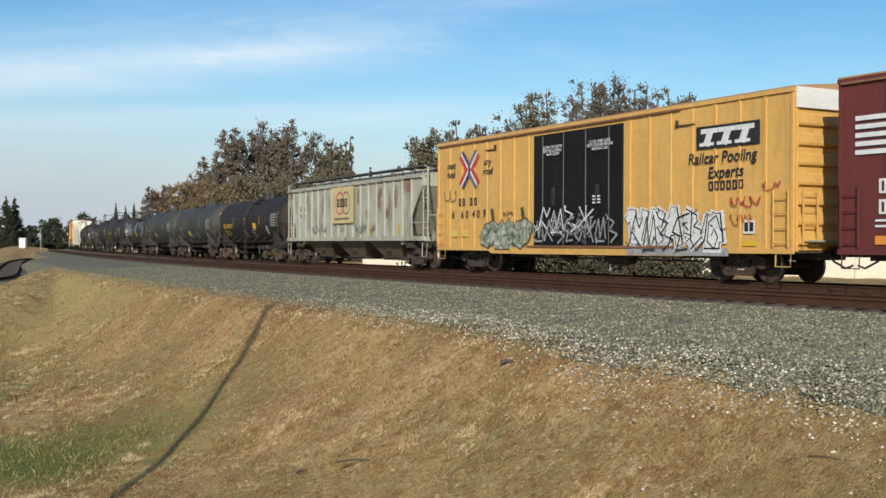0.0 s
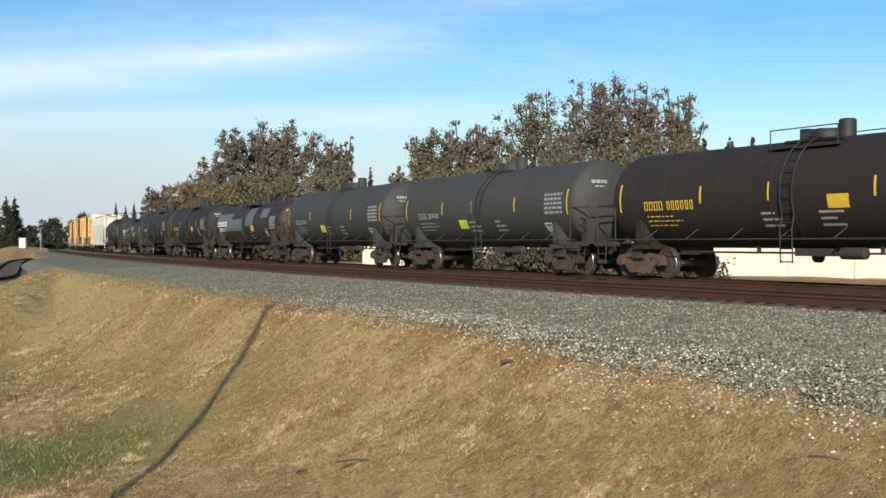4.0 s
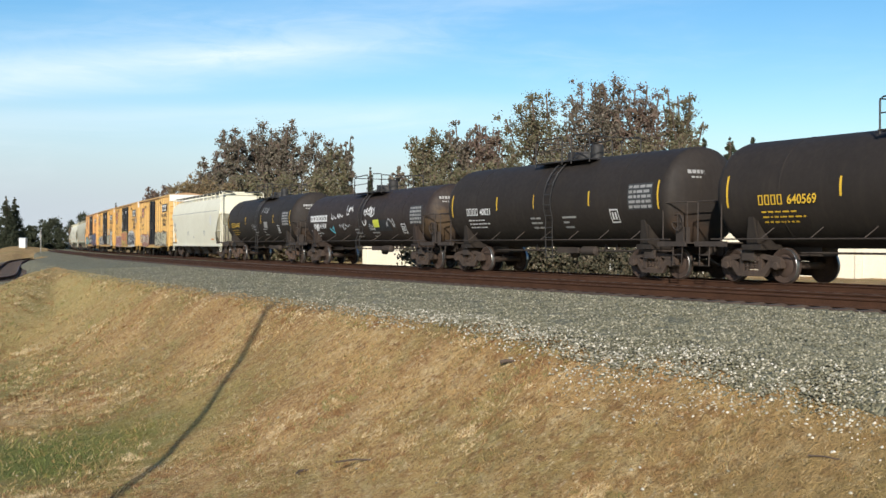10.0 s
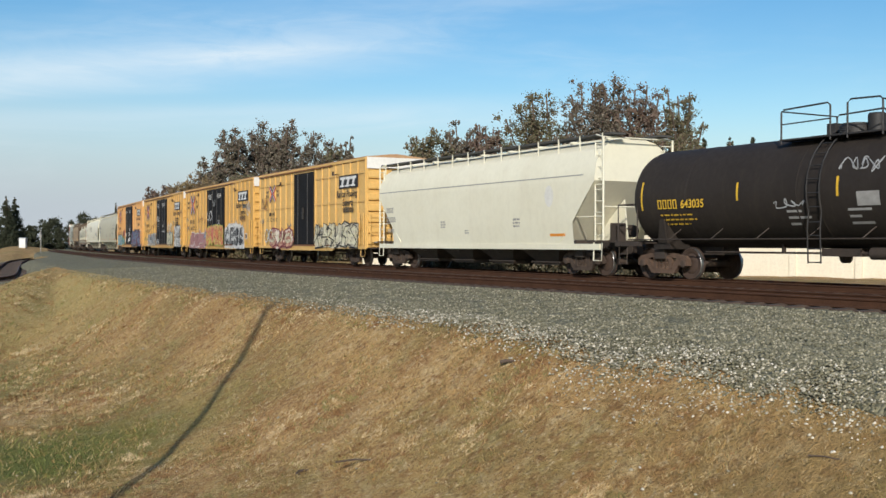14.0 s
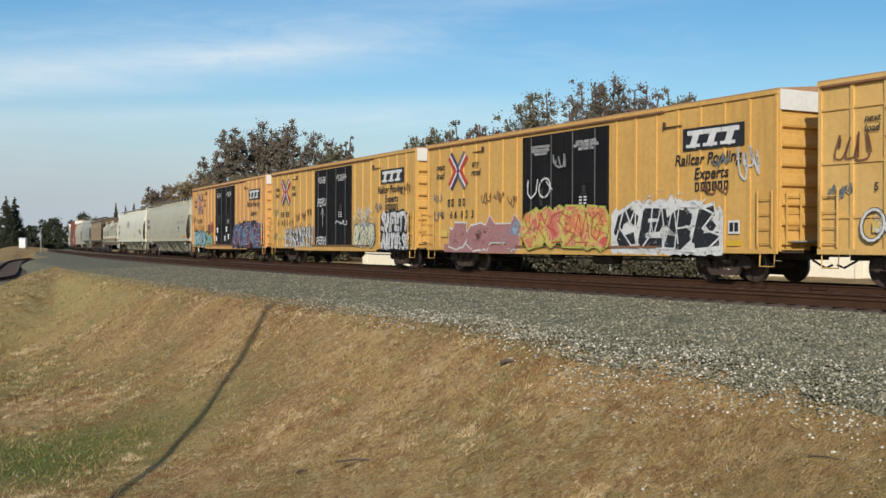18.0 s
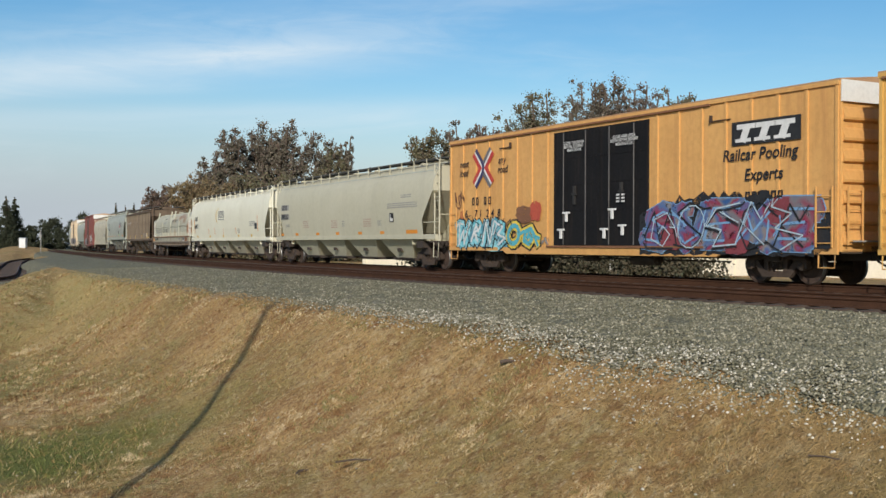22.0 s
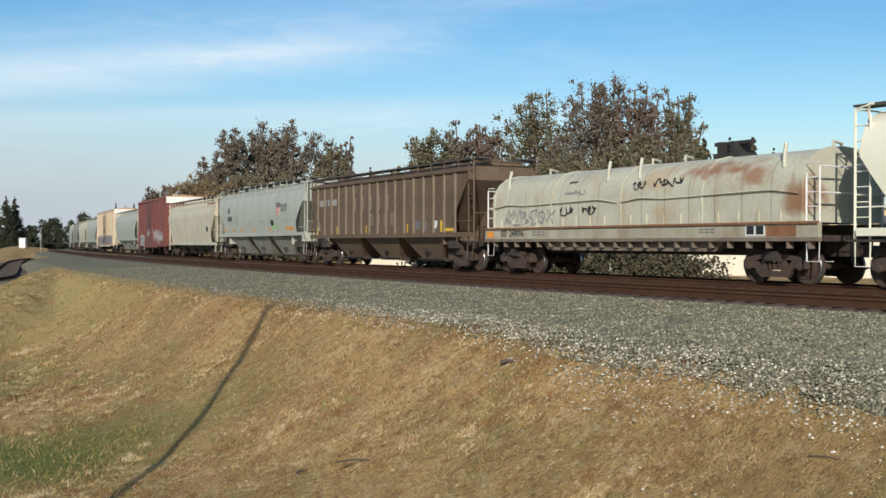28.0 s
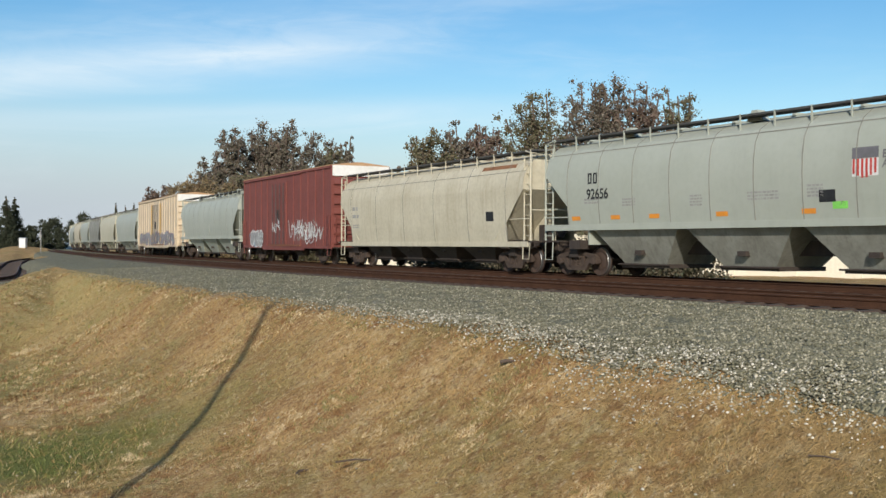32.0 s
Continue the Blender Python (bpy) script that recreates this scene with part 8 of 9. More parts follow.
TB = [  # label, material, front, rear, radius, centre, big railing, print colour, seed, placard
    ("black tank car with yellow reflectors and a yellow placard", TANK_BLACK, -33.0, -48.6, 1.43, 2.35, True, MARK_YELLOW, 1, MARK_YELLOW),
    ("charcoal tank car with yellow reflectors", TANK_GREY, -48.6, -63.1, 1.46, 2.36, True, MARK_GREY, 2, MARK_LIME),
    ("charcoal tank car with yellow reflectors", TANK_GREY, -63.1, -78.0, 1.46, 2.36, False, MARK_GREY, 3, MARK_LIME),
    ("brown-black tank car with grey patches and a rust-stained end", TANK_BROWN, -78.0, -94.2, 1.31, 2.21, True, MARK_WHITE, 4, MARK_YELLOW),
    ("black tank car with yellow reflectors and a yellow placard", TANK_BLACK, -94.2, -109.55, 1.46, 2.38, True, MARK_YELLOW, 5, MARK_YELLOW),
    ("black tank car with white stencils", TANK_BLACK, -109.55, -124.5, 1.50, 2.42, True, MARK_WHITE, 6, None),
    ("brown-black tank car with white blocks and scrawls", TANK_BROWN, -124.5, -140.7, 1.31, 2.21, True, MARK_WHITE, 7, MARK_LIME),
    ("black tank car with yellow reflectors and stencils", TANK_BLACK, -140.7, -156.0, 1.46, 2.38, True, MARK_YELLOW, 8, MARK_GREY),
]
for lab, mt, fr, re, rad, zc, big, pm, sd, plc in TB:
    short = 0.45 if sd == 5 else 0.0
    c, hl, r, zc = tank_car(lab, mt, fr - re - short, rad, zc, draw=short, lines=(-0.34, 0.13, 0.47) if sd in (5, 8) else (-0.41, -0.06, 0.40), dome={3: 0.1, 5: 0.0, 6: 0.6}.get(sd, 0.3), dome_big=2 if mt is TANK_BROWN or sd in (5, 6, 8) else sd == 1, seed=sd, rust_truck=sd in (1, 8), marks="yellow" if mt is not TANK_BROWN else "")
    tank_print(c, hl, r, zc, pm, 0.26 if pm is not MARK_GREY else 0.23, seed=sd, placard=plc, number=mt is not TANK_BROWN, digits={2: "207418", 3: "207411", 5: "640569", 6: "40021", 8: "643035"}.get(sd, ""), start={8: 1.5, 4: 0.9, 7: 0.9}.get(sd, 1.9), spot=(-1.45, -0.42) if sd in (2, 3) else (1.5, -0.1), frame_at=(2.2, 0.42) if sd in (2, 3) else (3.05, 0.12))
    if mt is TANK_BROWN:
        s_ = Shape()
        curved_bars(s_, 6, 0.32, -hl + 1.05, zc - 0.08, r, zc, 1.10, 0.12, 0.34)
        curved_bars(s_, 4, 0.24, -hl + 1.50, zc - 0.42, r, zc, 0.62, 0.2, 0.28)
        part("reporting_mark", s_, MARK_WHITE, c, "white block shapes")
        lettering("41915" if sd == 4 else "41906", 0.34, MARK_WHITE, c, -hl + 2.42, zc - 0.415, -r - 0.012, "car_number")

        def on_tank(z, r=r, zc=zc):
            return -math.sqrt(max(r * r - (z - zc) ** 2, 0.1)) - 0.008
        if sd == 7:
            for x0_, x1_, z0_, z1_, mt_, lp_, wd_ in ((-3.6, -2.0, -0.05, 0.35, "white_spray", 5, 0.05), (-1.9, -0.8, 0.1, 0.75, "white_spray", 3, 0.07), (0.4, 1.7, 0.0, 0.6, "white_spray", 5, 0.06), (-3.9, -3.3, -0.7, -0.2, "cyan_spray", 2, 0.05),
                                                     (-2.6, -1.2, -0.5, -0.1, "grey_spray", 4, 0.05), (0.2, 0.8, -0.4, 0.0, "white_spray", 2, 0.05), (2.9, 3.9, -0.7, 0.1, "grey_spray", 2, 0.06), (1.0, 1.8, -0.7, -0.2, "grey_spray", 3, 0.05), (-5.9, -5.4, -0.6, -0.1, "white_spray", 3, 0.05)):
                scrawl(c, x0_, x1_, zc + z0_, zc + z1_, SP[mt_], 70 + int(x0_ * 10), None, wd_, lp_, on_tank)
            part("paint_patch", Shape().patch(0.9, 3.4, zc - 0.62, zc - 0.12, r, zc, 0.004), MARK_BLACK, c, "black repainted patch")
    if sd == 8:
        for x0_, x1_, z0_, z1_ in ((-1.2, 0.0, -0.45, -0.15), (0.9, 2.2, 0.2, 0.9)):
            scrawl(c, x0_, x1_, zc + z0_, zc + z1_, SP["grey_spray"], 90 + int(x0_ * 10), None, 0.035, 4, lambda z, r=r, zc=zc: -math.sqrt(max(r * r - (z - zc) ** 2, 0.1)) - 0.008)
    if sd == 4:
        for a, b, z0, z1 in ((-6.6, -3.0, 0.0, 0.75), (-4.4, -0.5, -0.38, 0.35), (0.3, 2.0, -0.1, 1.0), (3.4, 4.9, 0.35, 0.9)):
            part("paint_patch", Shape().patch(a, b, zc + z0, zc + z1, r, zc, 0.005 + 0.002 * (b > 0), 14), TANK_PATCH, c, "grey repainted patch")
    couple(c, fr - short, re)

c, bl2, sec = hopper("cream-white covered hopper with tall smooth sides", CREAM, 17.4, "tall", bays=4, zlow=1.0, zwalk=4.52, cut=1.25, bay_mat=UNDER, walk_mat=CREAM)
part("panel_seam", bent(Shape(), sec, -bl2, bl2 - 0.6, 3.22, 3.255, 0.008), MARK_GREY, c)
sh_ = Shape()
em = [(bl2 - 2.55 + 0.26 * math.cos(t), 2.62 + 0.36 * math.sin(t)) for t in np.linspace(0, 2 * math.pi, 25)[:-1]]
sh_.v = [(x, -float(np.interp(z, [q[1] for q in sec], [q[0] for q in sec])) - 0.012, z) for x, z in em]
sh_.f = [tuple(range(24))]
part("emblem", sh_, WHITE, c, "white oval emblem")
block_line(c, sec, MARK_GREY, 4, 0.22, -bl2 + 0.75, 2.35)
block_line(c, sec, MARK_GREY, 5, 0.22, -bl2 + 0.75, 1.95)
stencils(c, sec, MARK_GREY, ((-bl2 + 0.8, 1.6, 0.6, 2, 0.05), (-2.3, 1.85, 0.4, 3, 0.06), (3.1, 1.85, 0.45, 3, 0.07), (-0.4, 1.5, 0.3, 2, 0.05)), 5)
tabs(c, sec, MARK_ORANGE, (bl2 - 2.6,), 1.28, 0.9, 0.09)
couple(c, -156.0, -173.4)

A_DOOR = ((-1.8, 1.15, 4.4),)
specs = [
    ("yellow boxcar with one wide black door and graffiti", YELLOW_PALE, A_DOOR, -173.4, -190.95, 3, 0.92),
    ("yellow boxcar with pink and orange graffiti", YELLOW, DD, -190.95, -210.8, 0, 0.93),
    ("yellow boxcar with white block graffiti", YELLOW, DD, -210.8, -230.65, 0, 0.93),
    ("orange-yellow boxcar with blue graffiti", YELLOW_RED, DD, -230.65, -250.7, 0, 0.93),
]
yb = []
for (lab, mt, drs, fr, re, hz, rs), num in zip(specs, ("502450", "666853", "660049", "671248")):
    c = boxcar(lab, mt, doors=drs, rib_step=rs, rib_horizontal=hz, rib=0.05 if hz else 0.035, door_bars=2 if hz else 4, body=16.05 if hz else 18.85, length=fr - re)
    ttx_marks(c, HW, 8.3 if hz else 9.42, SIDE - (0.022 if hz else 0.006), num, 0.68 if hz else 1.0, 0.13 if mt is YELLOW_RED else 0.0)
    small_plates(c, 8.0 if hz else 9.42, SIDE - 0.006)
    couple(c, fr, re)
    yb.append(c)
door_notes(yb[1], ((-2.1, 4.25), (0.45, 4.25)), -HW - 0.125)
door_notes(yb[2], ((-2.1, 4.25), (0.45, 4.25)), -HW - 0.125)
door_notes(yb[3], ((-2.1, 4.25), (0.45, 4.25)), -HW - 0.125)
GY = SIDE - 0.02
mist(yb[0], -6.9, -5.2, 1.0, 2.0, SP["chalk_mist"], GY - 0.03, 321)
piece(yb[0], -6.8, -5.3, 1.02, 1.95, "oo", [(SP["black_spray"], 1.5), (SP["white_spray"], 1.0)], GY - 0.034, 320, 0.09)
mist(yb[0], -5.7, -2.0, 0.74, 1.5, SP["flesh_spray"], GY - 0.03, 322)
piece(yb[0], -5.9, -2.1, 0.74, 1.95, "juc", [(SP["maroon_spray"], 1.55), (SP["flesh_spray"], 1.15), (SP["cream_spray"], 0.35)], GY - 0.034, 21, 0.42, lean=0.1)
part("paint_patch", Shape().rect(-3.55, -2.95, 1.22, 1.62, GY - 0.06), SP["brown_spray"], yb[0], "square grey-brown patch")
mist(yb[0], 1.3, 7.4, 0.74, 1.9, SP["sand_spray"], GY - 0.03, 323)
piece(yb[0], 1.5, 7.3, 0.74, 2.1, "lhuse", [(SP["black_spray"], 1.45), (SP["sand_spray"], 1.15), (SP["cream_spray"], 0.4)], GY - 0.034, 22, 0.36)
scrawl(yb[0], -2.9, -2.1, 1.9, 2.2, SP["slate_spray"], 324, GY - 0.01, 0.04, 3)
scrawl(yb[0], -7.7, -6.9, 2.0, 2.6, SP["slate_spray"], 325, GY - 0.01, 0.04, 4)
scrawl(yb[0], -7.6, -6.4, 2.9, 3.9, SP["brown_spray"], 20, GY - 0.01, 0.05, 4)
piece(yb[1], -7.7, -4.9, 0.72, 1.85, "jc", [(SP["white_spray"], 1.2), (SP["pink_spray"], 1.0)], GY + 0.012, 23, 0.52, lean=0.12)
piece(yb[1], -5.2, -2.7, 0.72, 2.15, "h", [(SP["white_spray"], 1.16), (SP["pink_spray"], 1.0)], GY + 0.010, 24, 0.42, lean=0.2, grow=1.0)
part("graffiti", Shape().stroke([(-7.9, 0.86), (-2.9, 0.84)], 0.30, GY + 0.008), SP["pink_spray"], yb[1], "pink sprayed ground along the sill")
mist(yb[1], -2.6, 2.6, 0.74, 2.2, SP["lime_mist"], -HW - 0.128, 331)
piece(yb[1], -2.3, 2.5, 0.80, 2.3, "cuer", [(SP["lime_spray"], 1.35), (SP["candy_spray"], 1.12)], -HW - 0.131, 24, 0.46, rounded=True)
mist(yb[1], -3.6, -2.4, 0.74, 1.9, SP["sky_mist"], GY - 0.02, 332)
mist(yb[1], 2.6, 7.6, 1.4, 2.7, SP["chalk_mist"], GY + 0.012, 333)
piece(yb[1], 2.75, 7.4, 0.72, 2.25, "cesl", [(SP["white_spray"], 1.9), (SP["black_spray"], 1.1)], GY + 0.008, 25, 0.26, back=SP["white_spray"], lean=0.15)
for q_, (xa_, za_) in enumerate(((-5.2, 2.45), (-4.3, 2.5), (-3.4, 2.3), (-8.9, 2.6), (-8.8, 1.9), (7.0, 3.0))):
    scrawl(yb[1], xa_, xa_ + 0.75, za_, za_ + 0.55, SP["brown_spray"] if q_ < 3 else SP["slate_spray"], 334 + q_, GY + 0.006, 0.045, 4)
scrawl(yb[1], -0.5, 0.5, 3.4, 4.1, SP["grey_spray"], 341, -HW - 0.13, 0.06, 3)
scrawl(yb[1], 8.0, 8.9, 2.6, 3.9, SP["white_spray"], 125, GY + 0.008, 0.06, 4)
scrawl(yb[1], 6.6, 7.7, 2.3, 2.8, SP["brown_spray"], 126, GY + 0.008, 0.05, 3)
piece(yb[1], -2.0, -0.6, 2.5, 3.3, "uo", [(SP["white_spray"], 1.0)], -HW - 0.13, 127, 0.10)
mist(yb[2], -7.0, -2.5, 0.74, 2.05, SP["chalk_mist"], GY + 0.012, 341)
piece(yb[2], -6.9, -2.62, 0.76, 2.0, "e52a4r6h", [(SP["grey_spray"], 1.5), (SP["white_spray"], 0.85)], GY + 0.01, 26, 0.24)
mist(yb[2], -6.8, -2.5, 0.74, 2.1, SP["black_mist"], GY - 0.004, 342)
piece(yb[2], -6.8, -2.8, 0.9, 2.1, "3h2n46o", [(SP["black_spray"], 1.0)], GY - 0.012, 126, 0.06)
for q_, (xa_, za_) in enumerate(((-5.3, 2.15), (-4.4, 2.2), (-3.5, 2.35), (-8.8, 2.5), (-8.9, 1.2), (5.3, 2.3))):
    scrawl(yb[2], xa_, xa_ + 0.7, za_, za_ + 0.6, SP["brown_spray"] if q_ < 3 else SP["slate_spray"], 343 + q_, GY + 0.008, 0.045, 4)
piece(yb[2], -1.75, -0.55, 2.85, 3.3, "peru", [(SP["white_spray"], 1.0)], -HW - 0.13, 130, 0.2)
part("graffiti", Shape().stroke([(-1.05, 1.9), (-1.05, 2.75)], 0.04, -HW - 0.131).stroke([(-1.3, 2.45), (-1.05, 2.78), (-0.8, 2.45)], 0.04, -HW - 0.132), SP["white_spray"], yb[2], "white sprayed arrow")
piece(yb[2], -1.9, -0.6, 0.95, 1.4, "perh", [(SP["white_spray"], 1.0)], -HW - 0.13, 131, 0.2)
scrawl(yb[2], 0.6, 2.2, 1.9, 2.2, SP["white_spray"], 132, -HW - 0.13, 0.05, 4)
mist(yb[2], 2.6, 5.6, 0.76, 2.3, SP["sky_mist"], GY + 0.012, 353)
piece(yb[2], 2.85, 5.2, 0.78, 2.0, "eno", [(SP["black_spray"], 1.28), (SP["cream_spray"], 1.12)], GY + 0.01, 28, 0.44, rounded=True)
piece(yb[2], 2.9, 5.0, 2.05, 2.65, "1w1", [(SP["cream_spray"], 1.0)], GY + 0.01, 354, 0.14)
piece(yb[2], 6.0, 8.75, 1.50, 2.45, "safety", [(SP["white_spray"], 1.0)], GY + 0.01, 29, 0.46, back=SP["black_spray"], rounded=True)
piece(yb[2], 6.0, 7.4, 0.74, 1.55, "art", [(SP["white_spray"], 1.0)], GY + 0.008, 129, 0.46, back=SP["black_spray"])
piece(yb[2], 6.0, 8.8, 0.78, 2.4, "3o52u6s", [(SP["black_spray"], 1.0)], GY - 0.02, 239, 0.05)
piece(yb[2], 2.8, 5.3, 0.8, 2.0, "o3u", [(SP["slate_spray"], 1.0)], GY - 0.03, 240, 0.05)
piece(yb[1], 2.75, 7.5, 0.74, 2.3, "1u5e2", [(SP["white_spray"], 1.0)], GY - 0.02, 241, 0.06)
piece(yb[0], -5.8, -2.1, 0.78, 1.9, "3u51", [(SP["maroon_spray"], 1.0)], GY - 0.078, 242, 0.05)
piece(yb[0], 1.5, 7.3, 0.78, 2.0, "4h2u6s", [(SP["black_spray"], 1.0)], GY - 0.078, 243, 0.05)
piece(yb[2], 7.4, 8.8, 0.74, 1.55, "52s6", [(SP["white_spray"], 1.0)], GY + 0.006, 139, 0.36, back=SP["black_spray"])
scrawl(yb[2], 3.0, 4.8, 2.2, 2.8, SP["white_spray"], 133, GY + 0.008, 0.05, 4)
scrawl(yb[2], 8.2, 9.0, 2.9, 3.7, SP["brown_spray"], 134, GY + 0.008, 0.04, 3)
mist(yb[3], -9.0, -5.2, 0.74, 1.6, SP["ice_spray"], GY + 0.012, 361)
piece(yb[3], -8.8, -5.2, 0.74, 2.15, "w1n2", [(SP["black_spray"], 1.45), (SP["ice_spray"], 1.15), (SP["white_spray"], 0.25)], GY + 0.01, 30, 0.38, lean=0.3)
piece(yb[3], -5.3, -3.4, 0.74, 1.9, "o3", [(SP["black_spray"], 1.4), (SP["yellow_spray"], 1.05), (SP["cyan_spray"], 0.5)], GY + 0.006, 130, 0.34)
mist(yb[3], -4.7, -3.6, 1.7, 2.35, SP["brown_spray"], GY + 0.010, 362)
mist(yb[3], -3.8, -3.1, 1.8, 2.5, SP["red_spray"], GY + 0.009, 363)
mist(yb[3], -3.6, -2.4, 0.74, 1.4, SP["grey_mist"], GY + 0.011, 364)
mist(yb[3], -8.9, -8.0, 1.6, 2.5, overspray("orange_mist", (0.60, 0.20, 0.08)), GY + 0.011, 365)
piece(yb[3], 2.2, 8.6, 0.72, 2.3, "sueme", [(SP["azure_spray"], 1.16), (SP["dusk_spray"], 1.06), (SP["azure_spray"], 0.12)], GY + 0.008, 31, 0.44, back=SP["black_spray"], rounded=True, grow=1.3, lean=0.25)
mist(yb[3], 8.2, 9.3, 0.74, 1.9, SP["black_spray"], GY + 0.010, 370)
piece(yb[3], 2.4, 8.6, 0.8, 2.2, "5s6c1", [(SP["black_spray"], 1.0)], GY - 0.036, 331, 0.04)
piece(yb[3], 2.5, 8.4, 0.8, 2.2, "3o612", [(SP["pale_blue_spray"], 1.0)], GY - 0.040, 332, 0.03)
mist(yb[3], 3.0, 3.9, 0.8, 1.5, SP["maroon_spray"], GY - 0.03, 366)
mist(yb[3], 5.6, 6.6, 0.74, 1.2, SP["maroon_spray"], GY - 0.03, 367)
mist(yb[3], 7.2, 8.0, 1.5, 2.2, SP["maroon_spray"], GY - 0.03, 371)
for q_, (xa_, za_) in enumerate(((-1.9, 1.2), (-1.6, 1.75), (0.4, 1.2), (0.8, 1.8), (1.3, 1.3))):
    part("latch", Shape().box(xa_, xa_ + 0.10, -HW - 0.15, -HW - 0.10, za_, za_ + 0.32).box(xa_ - 0.15, xa_ + 0.22, -HW - 0.14, -HW - 0.10, za_ + 0.26, za_ + 0.32), MARK_WHITE, yb[3], "pale worn door latch")
piece(yb[3], -8.4, -4.7, 0.8, 2.1, "42513", [(SP["black_spray"], 1.0)], GY - 0.012, 230, 0.05)
piece(yb[1], -2.2, 2.4, 0.95, 2.2, "416253", [(SP["red_spray"], 1.0)], -HW - 0.155, 224, 0.05)
scrawl(yb[3], -9.0, -8.2, 2.3, 3.2, SP["brown_spray"], 135, GY + 0.008, 0.05, 3)

FAINT_RED = material("faded_red_print", (0.42, 0.27, 0.21), (0.44, 0.36, 0.28), rough=0.6, scale=5.0)
c, bl2, sec = hopper("grey-green four-bay covered hopper", GREY_HOP, 20.85, "round", bays=4, zlow=1.38, zwalk=4.5, cut=1.0)
part("panel_seam", bent(Shape(), sec, -bl2, bl2, 3.98, 4.02, 0.01), GREY_UP, c)
part("number_patch", bent(Shape(), sec, -bl2 + 0.85, -bl2 + 2.1, 2.81, 3.11, 0.004), MARK_GREY, c)
part("number_patch", bent(Shape(), sec, -bl2 + 0.85, -bl2 + 2.15, 2.32, 2.62, 0.004), MARK_GREY, c)
block_line(c, sec, MARK_BLACK, 4, 0.26, -bl2 + 1.0, 2.83)
lettering("398161", 0.40, MARK_BLACK, c, -bl2 + 0.90, 2.34, -1.592, "car_number")
stencils(c, sec, MARK_GREY, ((-bl2 + 1.6, 2.0, 0.6, 2, 0.05), (bl2 - 4.4, 2.72, 3.0, 3, 0.05), (bl2 - 3.0, 3.05, 1.0, 2, 0.05), (0.0, 2.05, 0.3, 3, 0.06), (4.2, 2.0, 0.4, 3, 0.05)), 7)
stencils(c, sec, FAINT_RED, ((-bl2 + 4.3, 2.15, 0.8, 4, 0.06), (-1.4, 2.1, 0.8, 4, 0.06), (2.6, 2.1, 0.9, 4, 0.06)), 8, "warning_stencil")
tabs(c, sec, MARK_ORANGE, (-bl2 + 0.7, -bl2 + 3.0, -3.6, -0.9, 1.9, 4.4), 1.45)
tabs(c, sec, MARK_ORANGE, (bl2 - 2.6,), 1.45, 1.1, 0.16)
lp = part("label_plate", bent(Shape(), sec, bl2 - 4.2, bl2 - 3.75, 1.95, 2.35), MARK_BLACK, c)
part("label_print", bent(bent(Shape(), sec, bl2 - 4.13, bl2 - 4.05, 2.0, 2.3, 0.01), sec, bl2 - 4.05, bl2 - 3.82, 2.0, 2.12, 0.01), MARK_WHITE, lp)
couple(c, -250.7, -271.55)
c, bl2, sec = hopper("cream covered hopper with a dark block emblem and crescent", CREAM, 21.25, "round", bays=4, zlow=1.38, zwalk=4.35, bay_mat=CREAM_DIRTY, cut=0.8)
sh_ = Shape()
em = [(-1.75 + 0.62 * math.cos(t), 2.85 + 0.5 * math.sin(t)) for t in np.linspace(1.2, 4.6, 19)]
for k, ((xa, za), (xb, zb)) in enumerate(zip(em, em[1:])):
    wa_, wb_ = (0.015 + 0.06 * math.sin(math.pi * (k + q) / 18) for q in (0, 1))
    ya_, yb_ = (-float(np.interp(z, [q[1] for q in sec], [q[0] for q in sec])) - 0.012 for z in (za, zb))
    sh_.add([(xa - wa_, ya_, za), (xa + wa_, ya_, za), (xb + wb_, yb_, zb), (xb - wb_, yb_, zb)], [(0, 1, 2, 3)])
part("emblem", sh_, MARK_YELLOW, c, "thin yellow crescent emblem")
block_line(c, sec, MARK_SLATE, 4, 0.44, -1.75, 2.72, 0.72, 0.16)
stencils(c, sec, MARK_SLATE, ((-1.7, 2.58, 1.5, 1, 0.06),), 19)
for x in (-4.6, -2.9, -0.6, 2.6):
    part("reflector", bent(Shape(), sec, x, x + 0.08, 1.62, 2.05), MARK_ORANGE, c)
part("reflector", bent(Shape(), sec, bl2 - 2.3, bl2 - 2.2, 1.75, 2.7), MARK_ORANGE, c)
block_line(c, sec, MARK_BLACK, 4, 0.27, -bl2 + 1.3, 2.62, 0.62, 0.16)
lettering("639321", 0.38, MARK_BLACK, c, -bl2 + 1.3, 2.12, -1.582, "car_number")
part("reflector", bent(Shape(), sec, -bl2 + 1.02, -bl2 + 1.16, 1.72, 2.75), MARK_ORANGE, c)
stencils(c, sec, MARK_GREY, ((-bl2 + 0.9, 2.2, 0.9, 2, 0.06), (bl2 - 4.0, 2.3, 1.2, 3, 0.06), (3.1, 1.9, 0.5, 3, 0.06)), 9)
part("label_plate", bent(Shape(), sec, bl2 - 2.9, bl2 - 2.4, 1.9, 2.25), MARK_BLACK, c)
tabs(c, sec, MARK_YELLOW, (-bl2 + 1.7, -4.5, -0.8, 3.0, 6.0), 1.45, 0.35)
couple(c, -271.55, -292.8)
c, hl = coil_car("grey-white coil car with rust-stained hoods", 16.5)
piece(c, -6.5, -3.4, 1.65, 2.3, "152634", [(SP["grey_spray"], 1.0)], -1.49, 41, 0.09)
scrawl(c, -3.1, -2.3, 1.95, 2.35, SP["black_spray"], 42, -1.49, 0.05, 3)
